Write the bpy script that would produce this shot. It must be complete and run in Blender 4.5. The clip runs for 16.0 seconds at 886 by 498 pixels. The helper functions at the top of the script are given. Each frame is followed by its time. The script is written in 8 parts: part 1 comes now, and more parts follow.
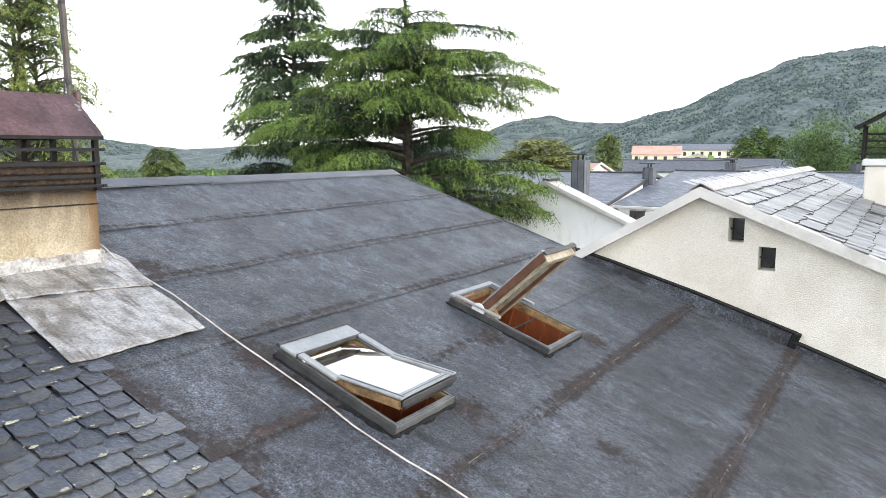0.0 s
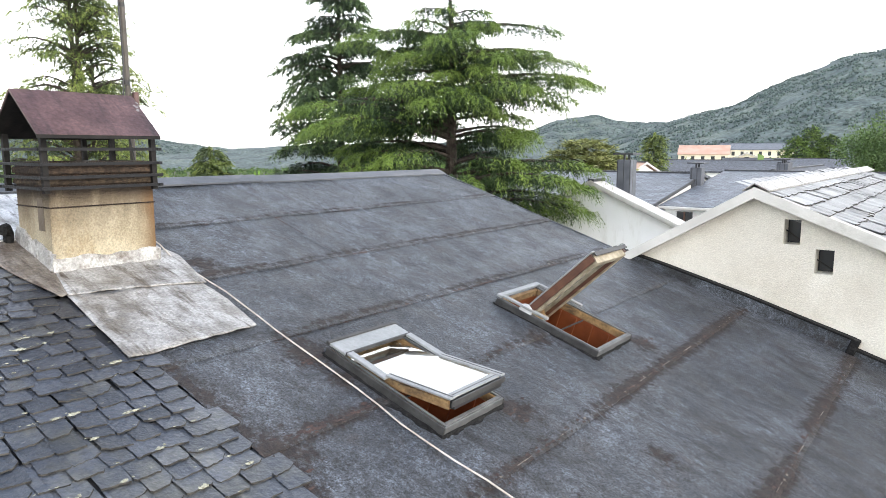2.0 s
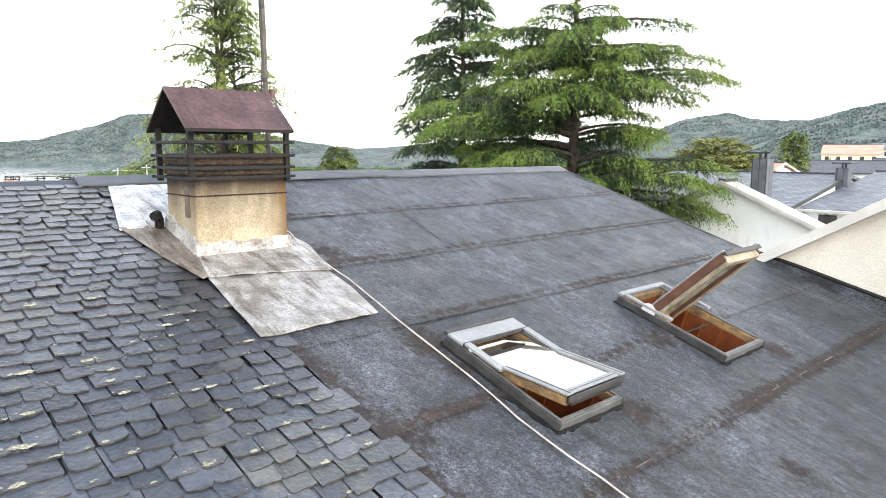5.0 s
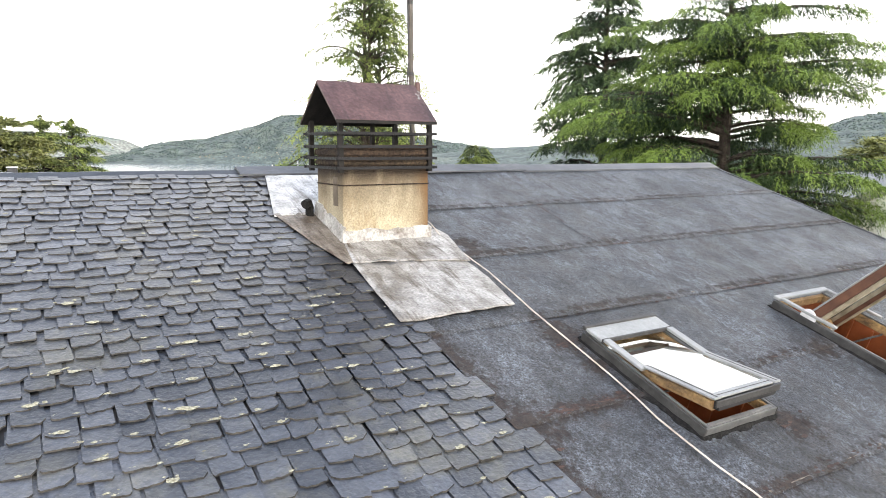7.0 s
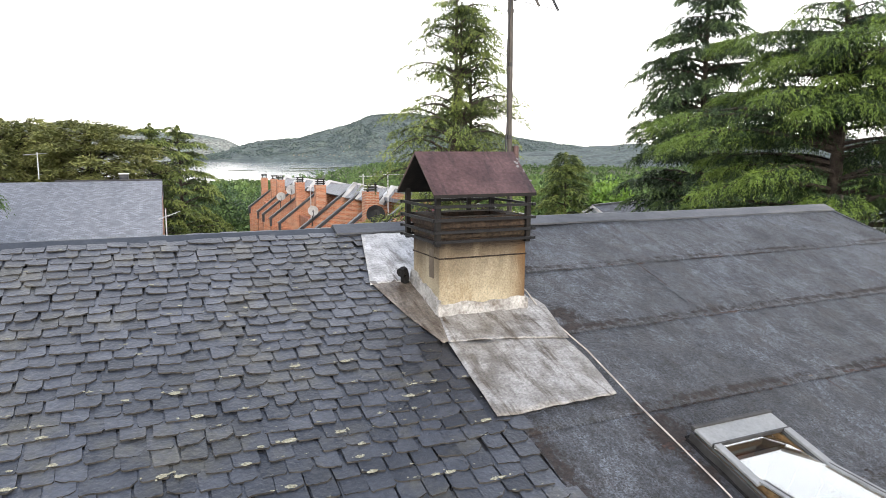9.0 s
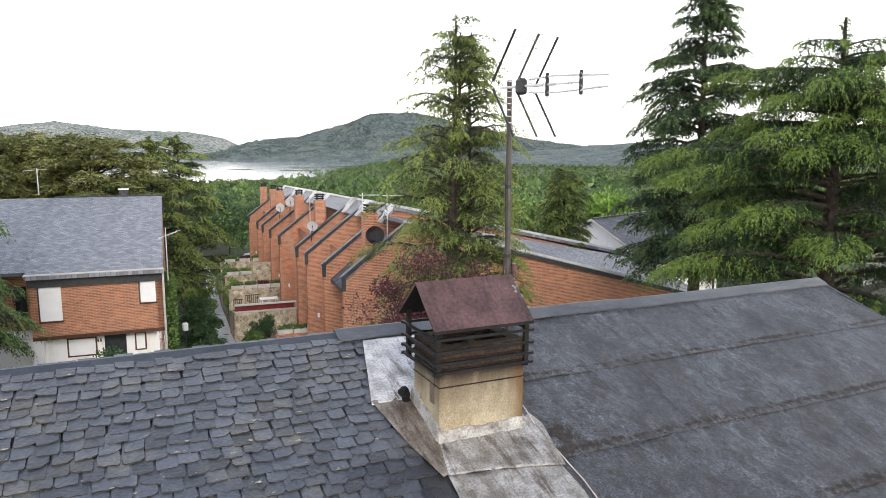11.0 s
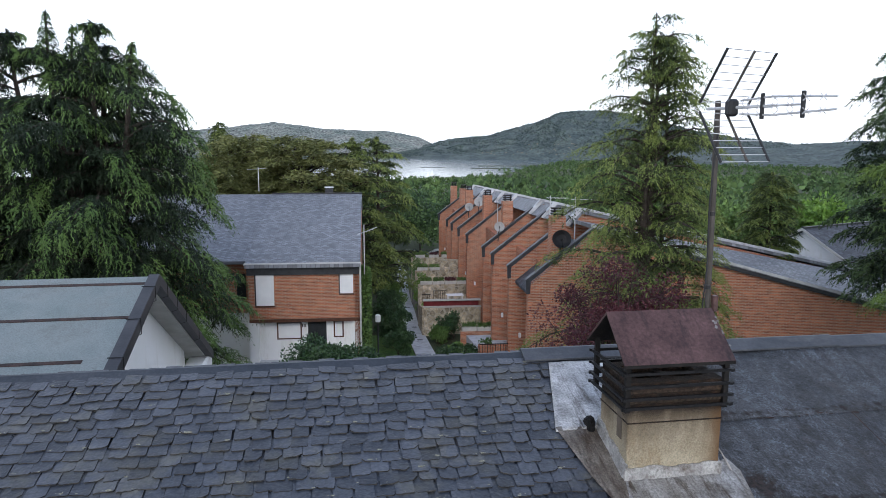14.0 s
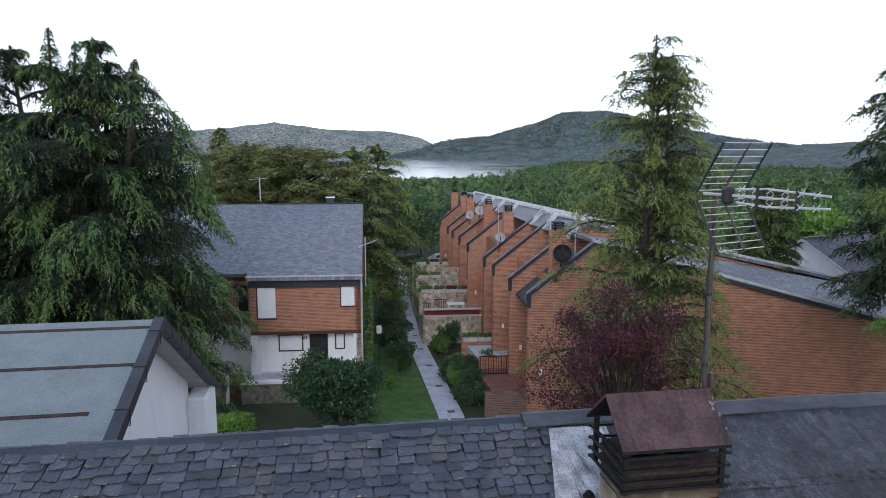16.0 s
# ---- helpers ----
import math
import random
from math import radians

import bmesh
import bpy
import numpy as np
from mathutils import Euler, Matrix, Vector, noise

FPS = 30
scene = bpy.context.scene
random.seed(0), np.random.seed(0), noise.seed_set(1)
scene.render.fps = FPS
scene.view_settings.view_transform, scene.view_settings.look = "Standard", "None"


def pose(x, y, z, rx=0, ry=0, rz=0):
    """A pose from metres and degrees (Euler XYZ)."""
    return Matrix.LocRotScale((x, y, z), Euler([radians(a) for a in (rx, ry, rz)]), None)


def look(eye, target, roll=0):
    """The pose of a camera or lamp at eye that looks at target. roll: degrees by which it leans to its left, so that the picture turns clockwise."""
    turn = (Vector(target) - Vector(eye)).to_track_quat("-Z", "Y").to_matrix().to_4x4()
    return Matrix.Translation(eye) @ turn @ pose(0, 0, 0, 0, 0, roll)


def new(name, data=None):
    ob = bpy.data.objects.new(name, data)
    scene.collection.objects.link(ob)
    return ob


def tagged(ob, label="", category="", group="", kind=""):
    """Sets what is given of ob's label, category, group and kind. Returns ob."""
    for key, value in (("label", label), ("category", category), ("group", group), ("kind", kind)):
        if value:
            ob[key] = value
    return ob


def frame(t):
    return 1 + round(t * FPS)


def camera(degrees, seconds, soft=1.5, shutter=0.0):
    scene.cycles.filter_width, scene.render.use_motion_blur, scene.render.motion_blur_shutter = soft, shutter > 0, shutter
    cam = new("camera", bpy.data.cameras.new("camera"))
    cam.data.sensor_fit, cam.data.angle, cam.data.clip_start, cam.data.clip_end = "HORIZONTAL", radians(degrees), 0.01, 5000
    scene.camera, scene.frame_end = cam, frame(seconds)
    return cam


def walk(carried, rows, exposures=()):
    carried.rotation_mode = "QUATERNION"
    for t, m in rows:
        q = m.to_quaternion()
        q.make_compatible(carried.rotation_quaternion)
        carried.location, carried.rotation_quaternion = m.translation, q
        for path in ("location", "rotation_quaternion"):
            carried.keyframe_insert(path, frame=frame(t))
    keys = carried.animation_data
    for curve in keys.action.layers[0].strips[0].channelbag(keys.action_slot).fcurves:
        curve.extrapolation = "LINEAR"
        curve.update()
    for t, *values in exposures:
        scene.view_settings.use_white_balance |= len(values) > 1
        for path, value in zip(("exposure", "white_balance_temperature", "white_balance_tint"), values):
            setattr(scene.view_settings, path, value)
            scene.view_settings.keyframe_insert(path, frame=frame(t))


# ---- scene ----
cam = camera(65.0, 16.0, soft=0.5)
PATH = [
    (0, (0.506, -0.226, 9.478), (2.152, 0.874, 9.196), -0.00),
    (0.5, (0.491, -0.219, 9.469), (2.126, 0.897, 9.186), 0.00),
    (1, (0.495, -0.205, 9.471), (2.112, 0.936, 9.189), 0.00),
    (1.5, (0.498, -0.187, 9.478), (2.095, 0.983, 9.196), 0.00),
    (2, (0.492, -0.175, 9.477), (2.069, 1.022, 9.194), 0.00),
    (2.5, (0.485, -0.174, 9.475), (2.036, 1.054, 9.193), 0.00),
    (3, (0.474, -0.171, 9.469), (1.990, 1.102, 9.185), 0.10),
    (5.5, (0.486, -0.170, 9.419), (1.785, 1.325, 9.135), 0.10),
    (6, (0.484, -0.160, 9.405), (1.724, 1.383, 9.120), 0.20),
    (6.5, (0.479, -0.152, 9.389), (1.645, 1.447, 9.104), 0.20),
    (7, (0.473, -0.142, 9.375), (1.516, 1.539, 9.089), 0.20),
    (7.5, (0.464, -0.137, 9.358), (1.369, 1.623, 9.072), 0.20),
    (8, (0.479, -0.077, 9.345), (1.305, 1.722, 9.059), 0.20),
    (8.5, (0.498, 0.010, 9.510), (1.324, 1.809, 9.222), 0.20),
    (9, (0.491, 0.061, 9.889), (1.318, 1.858, 9.598), 0.20),
    (9.5, (0.488, 0.086, 10.220), (1.316, 1.884, 9.927), 0.20),
    (11.8, (0.484, 0.074, 10.921), (1.315, 1.869, 10.627), 0.20),
    (12, (0.484, 0.074, 10.921), (1.315, 1.869, 10.627), 0.20),
    (12.5, (0.464, 0.098, 10.900), (0.923, 2.021, 10.604), 0.10),
    (13, (0.462, 0.102, 10.894), (0.789, 2.053, 10.596), 0.20),
    (13.5, (0.461, 0.117, 10.892), (0.788, 2.067, 10.593), 0.20),
    (14, (0.458, 0.136, 11.019), (0.784, 2.085, 10.719), 0.20),
    (14.5, (0.441, 0.126, 11.189), (0.767, 2.077, 10.890), 0.20),
    (15, (0.434, 0.125, 11.314), (0.760, 2.075, 11.014), 0.20),
    (15.5, (0.431, 0.128, 11.457), (0.756, 2.079, 11.158), 0.20),
    (16, (0.442, 0.125, 11.623), (0.766, 2.075, 11.324), 0.20),
]
EXPOSURES = [(0.0, 0.99, 6450, 9), (3.0, 1.07, 6550, 9), (5.5, 1.26, 6750, 9), (7.0, 1.17, 6850, 10), (9.0, 0.68, 6750, 11), (12.0, 0.36, 6550, 11), (12.6, 0.15, 6350, 11), (13.5, -0.15, 5900, 11), (14.5, -0.24, 5750, 11), (16.0, -0.32, 5650, 12)]
walk(cam, [(t, look(eye, target, roll)) for t, eye, target, roll in PATH], EXPOSURES)

# ---- light ----
world = bpy.data.worlds.new("overcast_sky")
scene.world = world
world.use_nodes = True
wn, wl = world.node_tree.nodes, world.node_tree.links
wn.clear()
sky = wn.new("ShaderNodeTexSky")
sky.sky_type = "NISHITA"
sky.sun_disc = False
sky.sun_elevation, sky.sun_rotation = radians(33), radians(191)
sky.dust_density = 4.0
sky_light = wn.new("ShaderNodeBackground")
sky_light.inputs["Strength"].default_value = 0.06
wl.new(sky.outputs[0], sky_light.inputs["Color"])
cloud_light = wn.new("ShaderNodeBackground")
cloud_light.inputs["Strength"].default_value = 1.0
# thin bright cloud: whitest towards the horizon, bluer and darker overhead
sky_way = wn.new("ShaderNodeTexCoord")
sky_sep = wn.new("ShaderNodeSeparateXYZ")
sky_ramp = wn.new("ShaderNodeValToRGB")
sky_ramp.color_ramp.elements[0].position, sky_ramp.color_ramp.elements[1].position = 0.10, 0.97
sky_ramp.color_ramp.elements[0].color, sky_ramp.color_ramp.elements[1].color = (1.75, 1.74, 1.72, 1), (0.13, 0.21, 0.40, 1)
sky_ramp.color_ramp.elements.new(0.58).color = (1.02, 1.04, 1.07, 1)
sky_ramp.color_ramp.elements.new(0.76).color = (0.29, 0.40, 0.62, 1)
wl.new(sky_way.outputs["Generated"], sky_sep.inputs[0])
wl.new(sky_sep.outputs["Z"], sky_ramp.inputs["Fac"])
wl.new(sky_ramp.outputs["Color"], cloud_light.inputs["Color"])
both = wn.new("ShaderNodeAddShader")
wl.new(sky_light.outputs[0], both.inputs[0])
wl.new(cloud_light.outputs[0], both.inputs[1])
world_out = wn.new("ShaderNodeOutputWorld")
wl.new(both.outputs[0], world_out.inputs["Surface"])

sun = bpy.data.lights.new("sun", "SUN")
sun.energy, sun.angle, sun.color = 0.8, radians(25), (1.0, 0.96, 0.9)
new("sun", sun).matrix_world = look((0, 0, 40), (0.16 * 40, 0.82 * 40, 40 - 0.55 * 40))


# ---- materials ----
def mat(name, c1, c2, scale=4.0, rough=0.8, bump=0.2, bscale=60.0, metal=0.0, island=0.0, rand=0.0, c3=None, s3=1.0, spec=0.4, depth=0.01, grain=0.0, gscale=120.0, stretch=(1, 1, 1), stain=0.52):
    """Two-scale noise material: c1 and c2 mixed by a broad noise, c3 as stains, fine relief, tone jitter by island or object."""
    m = bpy.data.materials.new(name)
    m.use_nodes = True
    nt = m.node_tree
    n, l = nt.nodes, nt.links
    b = n["Principled BSDF"]
    b.inputs["Roughness"].default_value = rough
    b.inputs["Metallic"].default_value = metal
    b.inputs["Specular IOR Level"].default_value = spec
    geo = n.new("ShaderNodeNewGeometry")
    pos = geo.outputs["Position"]
    n1 = n.new("ShaderNodeTexNoise")
    n1.inputs["Scale"].default_value, n1.inputs["Detail"].default_value = scale, 6
    l.new(pos, n1.inputs["Vector"])
    ramp = n.new("ShaderNodeValToRGB")
    ramp.color_ramp.elements[0].position, ramp.color_ramp.elements[1].position = 0.35, 0.65
    ramp.color_ramp.elements[0].color, ramp.color_ramp.elements[1].color = (*c1, 1), (*c2, 1)
    l.new(n1.outputs["Fac"], ramp.inputs["Fac"])
    col = ramp.outputs["Color"]
    if c3:
        n3 = n.new("ShaderNodeTexNoise")
        n3.inputs["Scale"].default_value, n3.inputs["Detail"].default_value = s3, 8
        n3.inputs["Roughness"].default_value = 0.7
        vm = n.new("ShaderNodeVectorMath")
        vm.operation = "MULTIPLY"
        vm.inputs[1].default_value = stretch
        l.new(pos, vm.inputs[0])
        l.new(vm.outputs[0], n3.inputs["Vector"])
        r3 = n.new("ShaderNodeValToRGB")
        r3.color_ramp.elements[0].position, r3.color_ramp.elements[1].position = stain, stain + 0.16
        l.new(n3.outputs["Fac"], r3.inputs["Fac"])
        mx = n.new("ShaderNodeMixRGB")
        l.new(r3.outputs["Color"], mx.inputs["Fac"])
        l.new(col, mx.inputs["Color1"])
        mx.inputs["Color2"].default_value = (*c3, 1)
        col = mx.outputs["Color"]
    if grain:
        ng = n.new("ShaderNodeTexNoise")
        ng.inputs["Scale"].default_value, ng.inputs["Detail"].default_value = gscale, 3
        ng.inputs["Roughness"].default_value = 0.65
        l.new(pos, ng.inputs["Vector"])
        mg = n.new("ShaderNodeMapRange")
        mg.inputs["From Min"].default_value, mg.inputs["From Max"].default_value = 0.3, 0.7
        mg.inputs["To Min"].default_value, mg.inputs["To Max"].default_value = 1 - grain, 1 + grain
        l.new(ng.outputs["Fac"], mg.inputs["Value"])
        hg = n.new("ShaderNodeHueSaturation")
        l.new(mg.outputs["Result"], hg.inputs["Value"])
        l.new(col, hg.inputs["Color"])
        col = hg.outputs["Color"]
    for amount, source in ((island, geo.outputs["Random Per Island"]), (rand, None)):
        if not amount:
            continue
        if source is None:
            source = n.new("ShaderNodeObjectInfo").outputs["Random"]
        mr = n.new("ShaderNodeMapRange")
        mr.inputs["To Min"].default_value, mr.inputs["To Max"].default_value = 1 - amount, 1 + amount
        l.new(source, mr.inputs["Value"])
        hs = n.new("ShaderNodeHueSaturation")
        l.new(mr.outputs["Result"], hs.inputs["Value"])
        l.new(col, hs.inputs["Color"])
        col = hs.outputs["Color"]
    l.new(col, b.inputs["Base Color"])
    if bump:
        nb = n.new("ShaderNodeTexNoise")
        nb.inputs["Scale"].default_value, nb.inputs["Detail"].default_value = bscale, 4
        l.new(pos, nb.inputs["Vector"])
        bp = n.new("ShaderNodeBump")
        bp.inputs["Strength"].default_value, bp.inputs["Distance"].default_value = bump, depth
        l.new(nb.outputs["Fac"], bp.inputs["Height"])
        l.new(bp.outputs["Normal"], b.inputs["Normal"])
    return m


def coursed(name, c1, c2, joint, width, height, mortar=0.012, rough=0.8, flat=False, turn=0.0, bump=0.4):
    """Bricks or slate courses too small to build: the course runs along the wall (or, flat, along world x turned by some degrees)."""
    m = mat(name, c1, c2, 3.0, rough, 0)
    n, l = m.node_tree.nodes, m.node_tree.links
    b = n["Principled BSDF"]
    base = b.inputs["Base Color"].links[0].from_socket
    geo = n.new("ShaderNodeNewGeometry")
    rot = n.new("ShaderNodeVectorRotate")
    rot.rotation_type = "Z_AXIS"
    rot.inputs["Angle"].default_value = radians(turn)
    l.new(geo.outputs["Position"], rot.inputs["Vector"])
    sep = n.new("ShaderNodeSeparateXYZ")
    l.new(rot.outputs[0], sep.inputs[0])
    add = n.new("ShaderNodeMath")
    add.operation = "ADD"
    l.new(sep.outputs[0], add.inputs[0])
    if flat:
        add.inputs[1].default_value = 0
    else:
        l.new(sep.outputs[1], add.inputs[1])
    comb = n.new("ShaderNodeCombineXYZ")
    l.new(add.outputs[0], comb.inputs[0])
    l.new(sep.outputs[1 if flat else 2], comb.inputs[1])
    br = n.new("ShaderNodeTexBrick")
    br.inputs["Scale"].default_value = 1.0
    br.inputs["Brick Width"].default_value, br.inputs["Row Height"].default_value = width, height
    br.inputs["Mortar Size"].default_value, br.inputs["Mortar Smooth"].default_value = mortar, 0.2
    br.inputs["Color1"].default_value, br.inputs["Color2"].default_value = (0.65, 0.65, 0.65, 1), (1.2, 1.2, 1.2, 1)
    br.inputs["Mortar"].default_value = (1, 1, 1, 1)
    l.new(comb.outputs[0], br.inputs["Vector"])
    mul = n.new("ShaderNodeMixRGB")
    mul.blend_type = "MULTIPLY"
    mul.inputs["Fac"].default_value = 1
    l.new(base, mul.inputs["Color1"])
    l.new(br.outputs["Color"], mul.inputs["Color2"])
    mj = n.new("ShaderNodeMixRGB")
    l.new(br.outputs["Fac"], mj.inputs["Fac"])
    l.new(mul.outputs[0], mj.inputs["Color1"])
    mj.inputs["Color2"].default_value = (*joint, 1)
    l.new(mj.outputs[0], b.inputs["Base Color"])
    bp = n.new("ShaderNodeBump")
    bp.invert = True
    bp.inputs["Strength"].default_value, bp.inputs["Distance"].default_value = bump, 0.01
    l.new(br.outputs["Fac"], bp.inputs["Height"])
    l.new(bp.outputs["Normal"], b.inputs["Normal"])
    return m


M = {}
def felt_material():
    """Mineral felt: granules, pale and dark weathering, scuffs that run down the slope, and brown bitumen where the sheets' wear is high."""
    m = bpy.data.materials.new("granulated_felt")
    m.use_nodes = True
    n, l = m.node_tree.nodes, m.node_tree.links
    b = n["Principled BSDF"]
    b.inputs["Specular IOR Level"].default_value = 0.5
    geo = n.new("ShaderNodeNewGeometry")

    def tex(scale, detail, stretch=(1, 1, 1), rough=0.5):
        v = n.new("ShaderNodeVectorMath")
        v.operation = "MULTIPLY"
        v.inputs[1].default_value = stretch
        t = n.new("ShaderNodeTexNoise")
        t.inputs["Scale"].default_value, t.inputs["Detail"].default_value, t.inputs["Roughness"].default_value = scale, detail, rough
        l.new(geo.outputs["Position"], v.inputs[0])
        l.new(v.outputs[0], t.inputs["Vector"])
        return t.outputs["Fac"]

    def span(value, a, c, lo, hi):
        r = n.new("ShaderNodeMapRange")
        for k, q in (("From Min", a), ("From Max", c), ("To Min", lo), ("To Max", hi)):
            r.inputs[k].default_value = q
        l.new(value, r.inputs["Value"])
        return r.outputs["Result"]

    def calc(op, a, c):
        q = n.new("ShaderNodeMath")
        q.operation = op
        for i, k in enumerate((a, c)):
            if isinstance(k, (int, float)):
                q.inputs[i].default_value = k
            else:
                l.new(k, q.inputs[i])
        return q.outputs[0]

    def blend(fac, first, second):
        mx = n.new("ShaderNodeMixRGB")
        l.new(fac, mx.inputs["Fac"])
        for k, q in (("Color1", first), ("Color2", second)):
            if isinstance(q, tuple):
                mx.inputs[k].default_value = (*q, 1)
            else:
                l.new(q, mx.inputs[k])
        return mx.outputs[0]

    wear = n.new("ShaderNodeAttribute")
    wear.attribute_name = "wear"
    base = blend(span(tex(1.4, 7, (1, 0.8, 0.8), 0.6), 0.36, 0.64, 0, 1), (0.0205, 0.0240, 0.0302), (0.0580, 0.0660, 0.0800))
    # dark scuffs running down the slope, gathered in patches
    scuff = calc("MULTIPLY", span(tex(1.0, 6, (9.0, 3.0, 3.0), 0.6), 0.50, 0.62, 0, 1), span(tex(1.3, 3), 0.40, 0.55, 0.15, 1))
    base = blend(calc("MULTIPLY", scuff, 0.72), base, (0.0095, 0.0095, 0.011))
    base = blend(calc("MULTIPLY", span(tex(4.5, 9, (1, 0.7, 0.7), 0.75), 0.55, 0.64, 0, 1), 0.72), base, (0.0175, 0.0135, 0.0125))
    # granules
    speck = calc("MULTIPLY", span(tex(85, 3, rough=0.8), 0.40, 0.60, 0.15, 1.9), span(tex(30, 5, (1, 0.7, 0.7), 0.8), 0.38, 0.62, 0.45, 1.6))
    speck = calc("MULTIPLY", speck, span(tex(11, 6, (1, 0.55, 0.55), 0.7), 0.37, 0.63, 0.6, 1.45))
    hs = n.new("ShaderNodeHueSaturation")
    l.new(speck, hs.inputs["Value"])
    l.new(base, hs.inputs["Color"])
    edge = calc("ADD", wear.outputs["Fac"], calc("MULTIPLY", calc("SUBTRACT", tex(17, 10, (1, 0.8, 0.8), 0.75), 0.5), 3.2))
    mask = span(edge, 0.34, 0.82, 0, 0.95)
    bitumen = blend(span(tex(34, 6, rough=0.7), 0.40, 0.62, 0, 1), (0.008, 0.006, 0.0055), (0.034, 0.022, 0.018))
    l.new(blend(mask, hs.outputs["Color"], bitumen), b.inputs["Base Color"])
    l.new(calc("ADD", span(tex(3.5, 5), 0.35, 0.65, 0.60, 0.48), calc("MULTIPLY", mask, 0.3)), b.inputs["Roughness"])
    normal = None
    for fac, strength, dist in ((tex(1.0, 5, (5.0, 2.2, 2.2)), 0.5, 0.022), (tex(9, 5, (1, 0.6, 0.6), 0.6), 0.6, 0.02), (tex(62, 4, rough=0.65), 1.0, 0.02)):
        bp = n.new("ShaderNodeBump")
        bp.inputs["Strength"].default_value, bp.inputs["Distance"].default_value = strength, dist
        l.new(fac, bp.inputs["Height"])
        if normal:
            l.new(normal, bp.inputs["Normal"])
        normal = bp.outputs["Normal"]
    l.new(normal, b.inputs["Normal"])
    return m


M["felt"] = felt_material()
M["tar"] = mat("brown_bitumen_stain", (0.018, 0.012, 0.0105), (0.058, 0.033, 0.027), 9.0, 0.75, 0.6, 60, grain=0.6, gscale=60)
M["slate"] = mat("weathered_slate", (0.0240, 0.0270, 0.0335), (0.0390, 0.0430, 0.0520), 5.0, 0.37, 0.6, 42, island=0.42, rand=0.42, c3=(0.056, 0.055, 0.046), s3=2.4, spec=0.72, grain=0.32, gscale=34, depth=0.012, stain=0.51)
M["slate_light"] = mat("smooth_pale_slate", (0.085, 0.088, 0.092), (0.165, 0.168, 0.172), 5.0, 0.40, 0.35, 30, rand=0.4, island=0.4, c3=(0.07, 0.07, 0.073), s3=2.5, spec=0.65, grain=0.25, gscale=30)
M["lichen"] = mat("pale_lichen", (0.17, 0.16, 0.105), (0.40, 0.395, 0.31), 90.0, 0.95, 0.8, 160)
def sheet_metal(name, bright, dull, dirt, cover, gloss):
    """Silver-painted sheet: hammered dents, brown runs down the slope and dark worn blotches."""
    m = mat(name, dull, bright, 7.0, gloss, 0, c3=dirt, s3=5.0, stretch=(3.2, 0.55, 0.55), grain=0.4, gscale=60, stain=cover, metal=0.2)
    n, l = m.node_tree.nodes, m.node_tree.links
    b = n["Principled BSDF"]
    geo = n.new("ShaderNodeNewGeometry")
    normal = None
    for scale, detail, strength, dist in ((11, 3, 0.9, 0.022), (48, 4, 0.5, 0.006)):
        t = n.new("ShaderNodeTexNoise")
        t.inputs["Scale"].default_value, t.inputs["Detail"].default_value = scale, detail
        l.new(geo.outputs["Position"], t.inputs["Vector"])
        bp = n.new("ShaderNodeBump")
        bp.inputs["Strength"].default_value, bp.inputs["Distance"].default_value = strength, dist
        l.new(t.outputs["Fac"], bp.inputs["Height"])
        if normal:
            l.new(normal, bp.inputs["Normal"])
        normal = bp.outputs["Normal"]
    l.new(normal, b.inputs["Normal"])
    return m


M["zinc"] = sheet_metal("aluminium_painted_flashing", (0.34, 0.334, 0.322), (0.165, 0.155, 0.140), (0.075, 0.060, 0.045), 0.50, 0.38)
M["zinc_bright"] = sheet_metal("fresh_silver_flashing", (0.52, 0.52, 0.52), (0.27, 0.27, 0.265), (0.10, 0.09, 0.08), 0.52, 0.42)
M["zinc_dirty"] = sheet_metal("stained_lead_flashing", (0.20, 0.18, 0.155), (0.115, 0.098, 0.08), (0.06, 0.045, 0.034), 0.45, 0.5)
M["ridge_metal"] = mat("grey_ridge_metal", (0.055, 0.06, 0.068), (0.09, 0.095, 0.105), 3.0, 0.5, 0.3, 12, metal=0.3, c3=(0.14, 0.14, 0.14), s3=2.0, stretch=(0.3, 1, 1), grain=0.15, gscale=40)
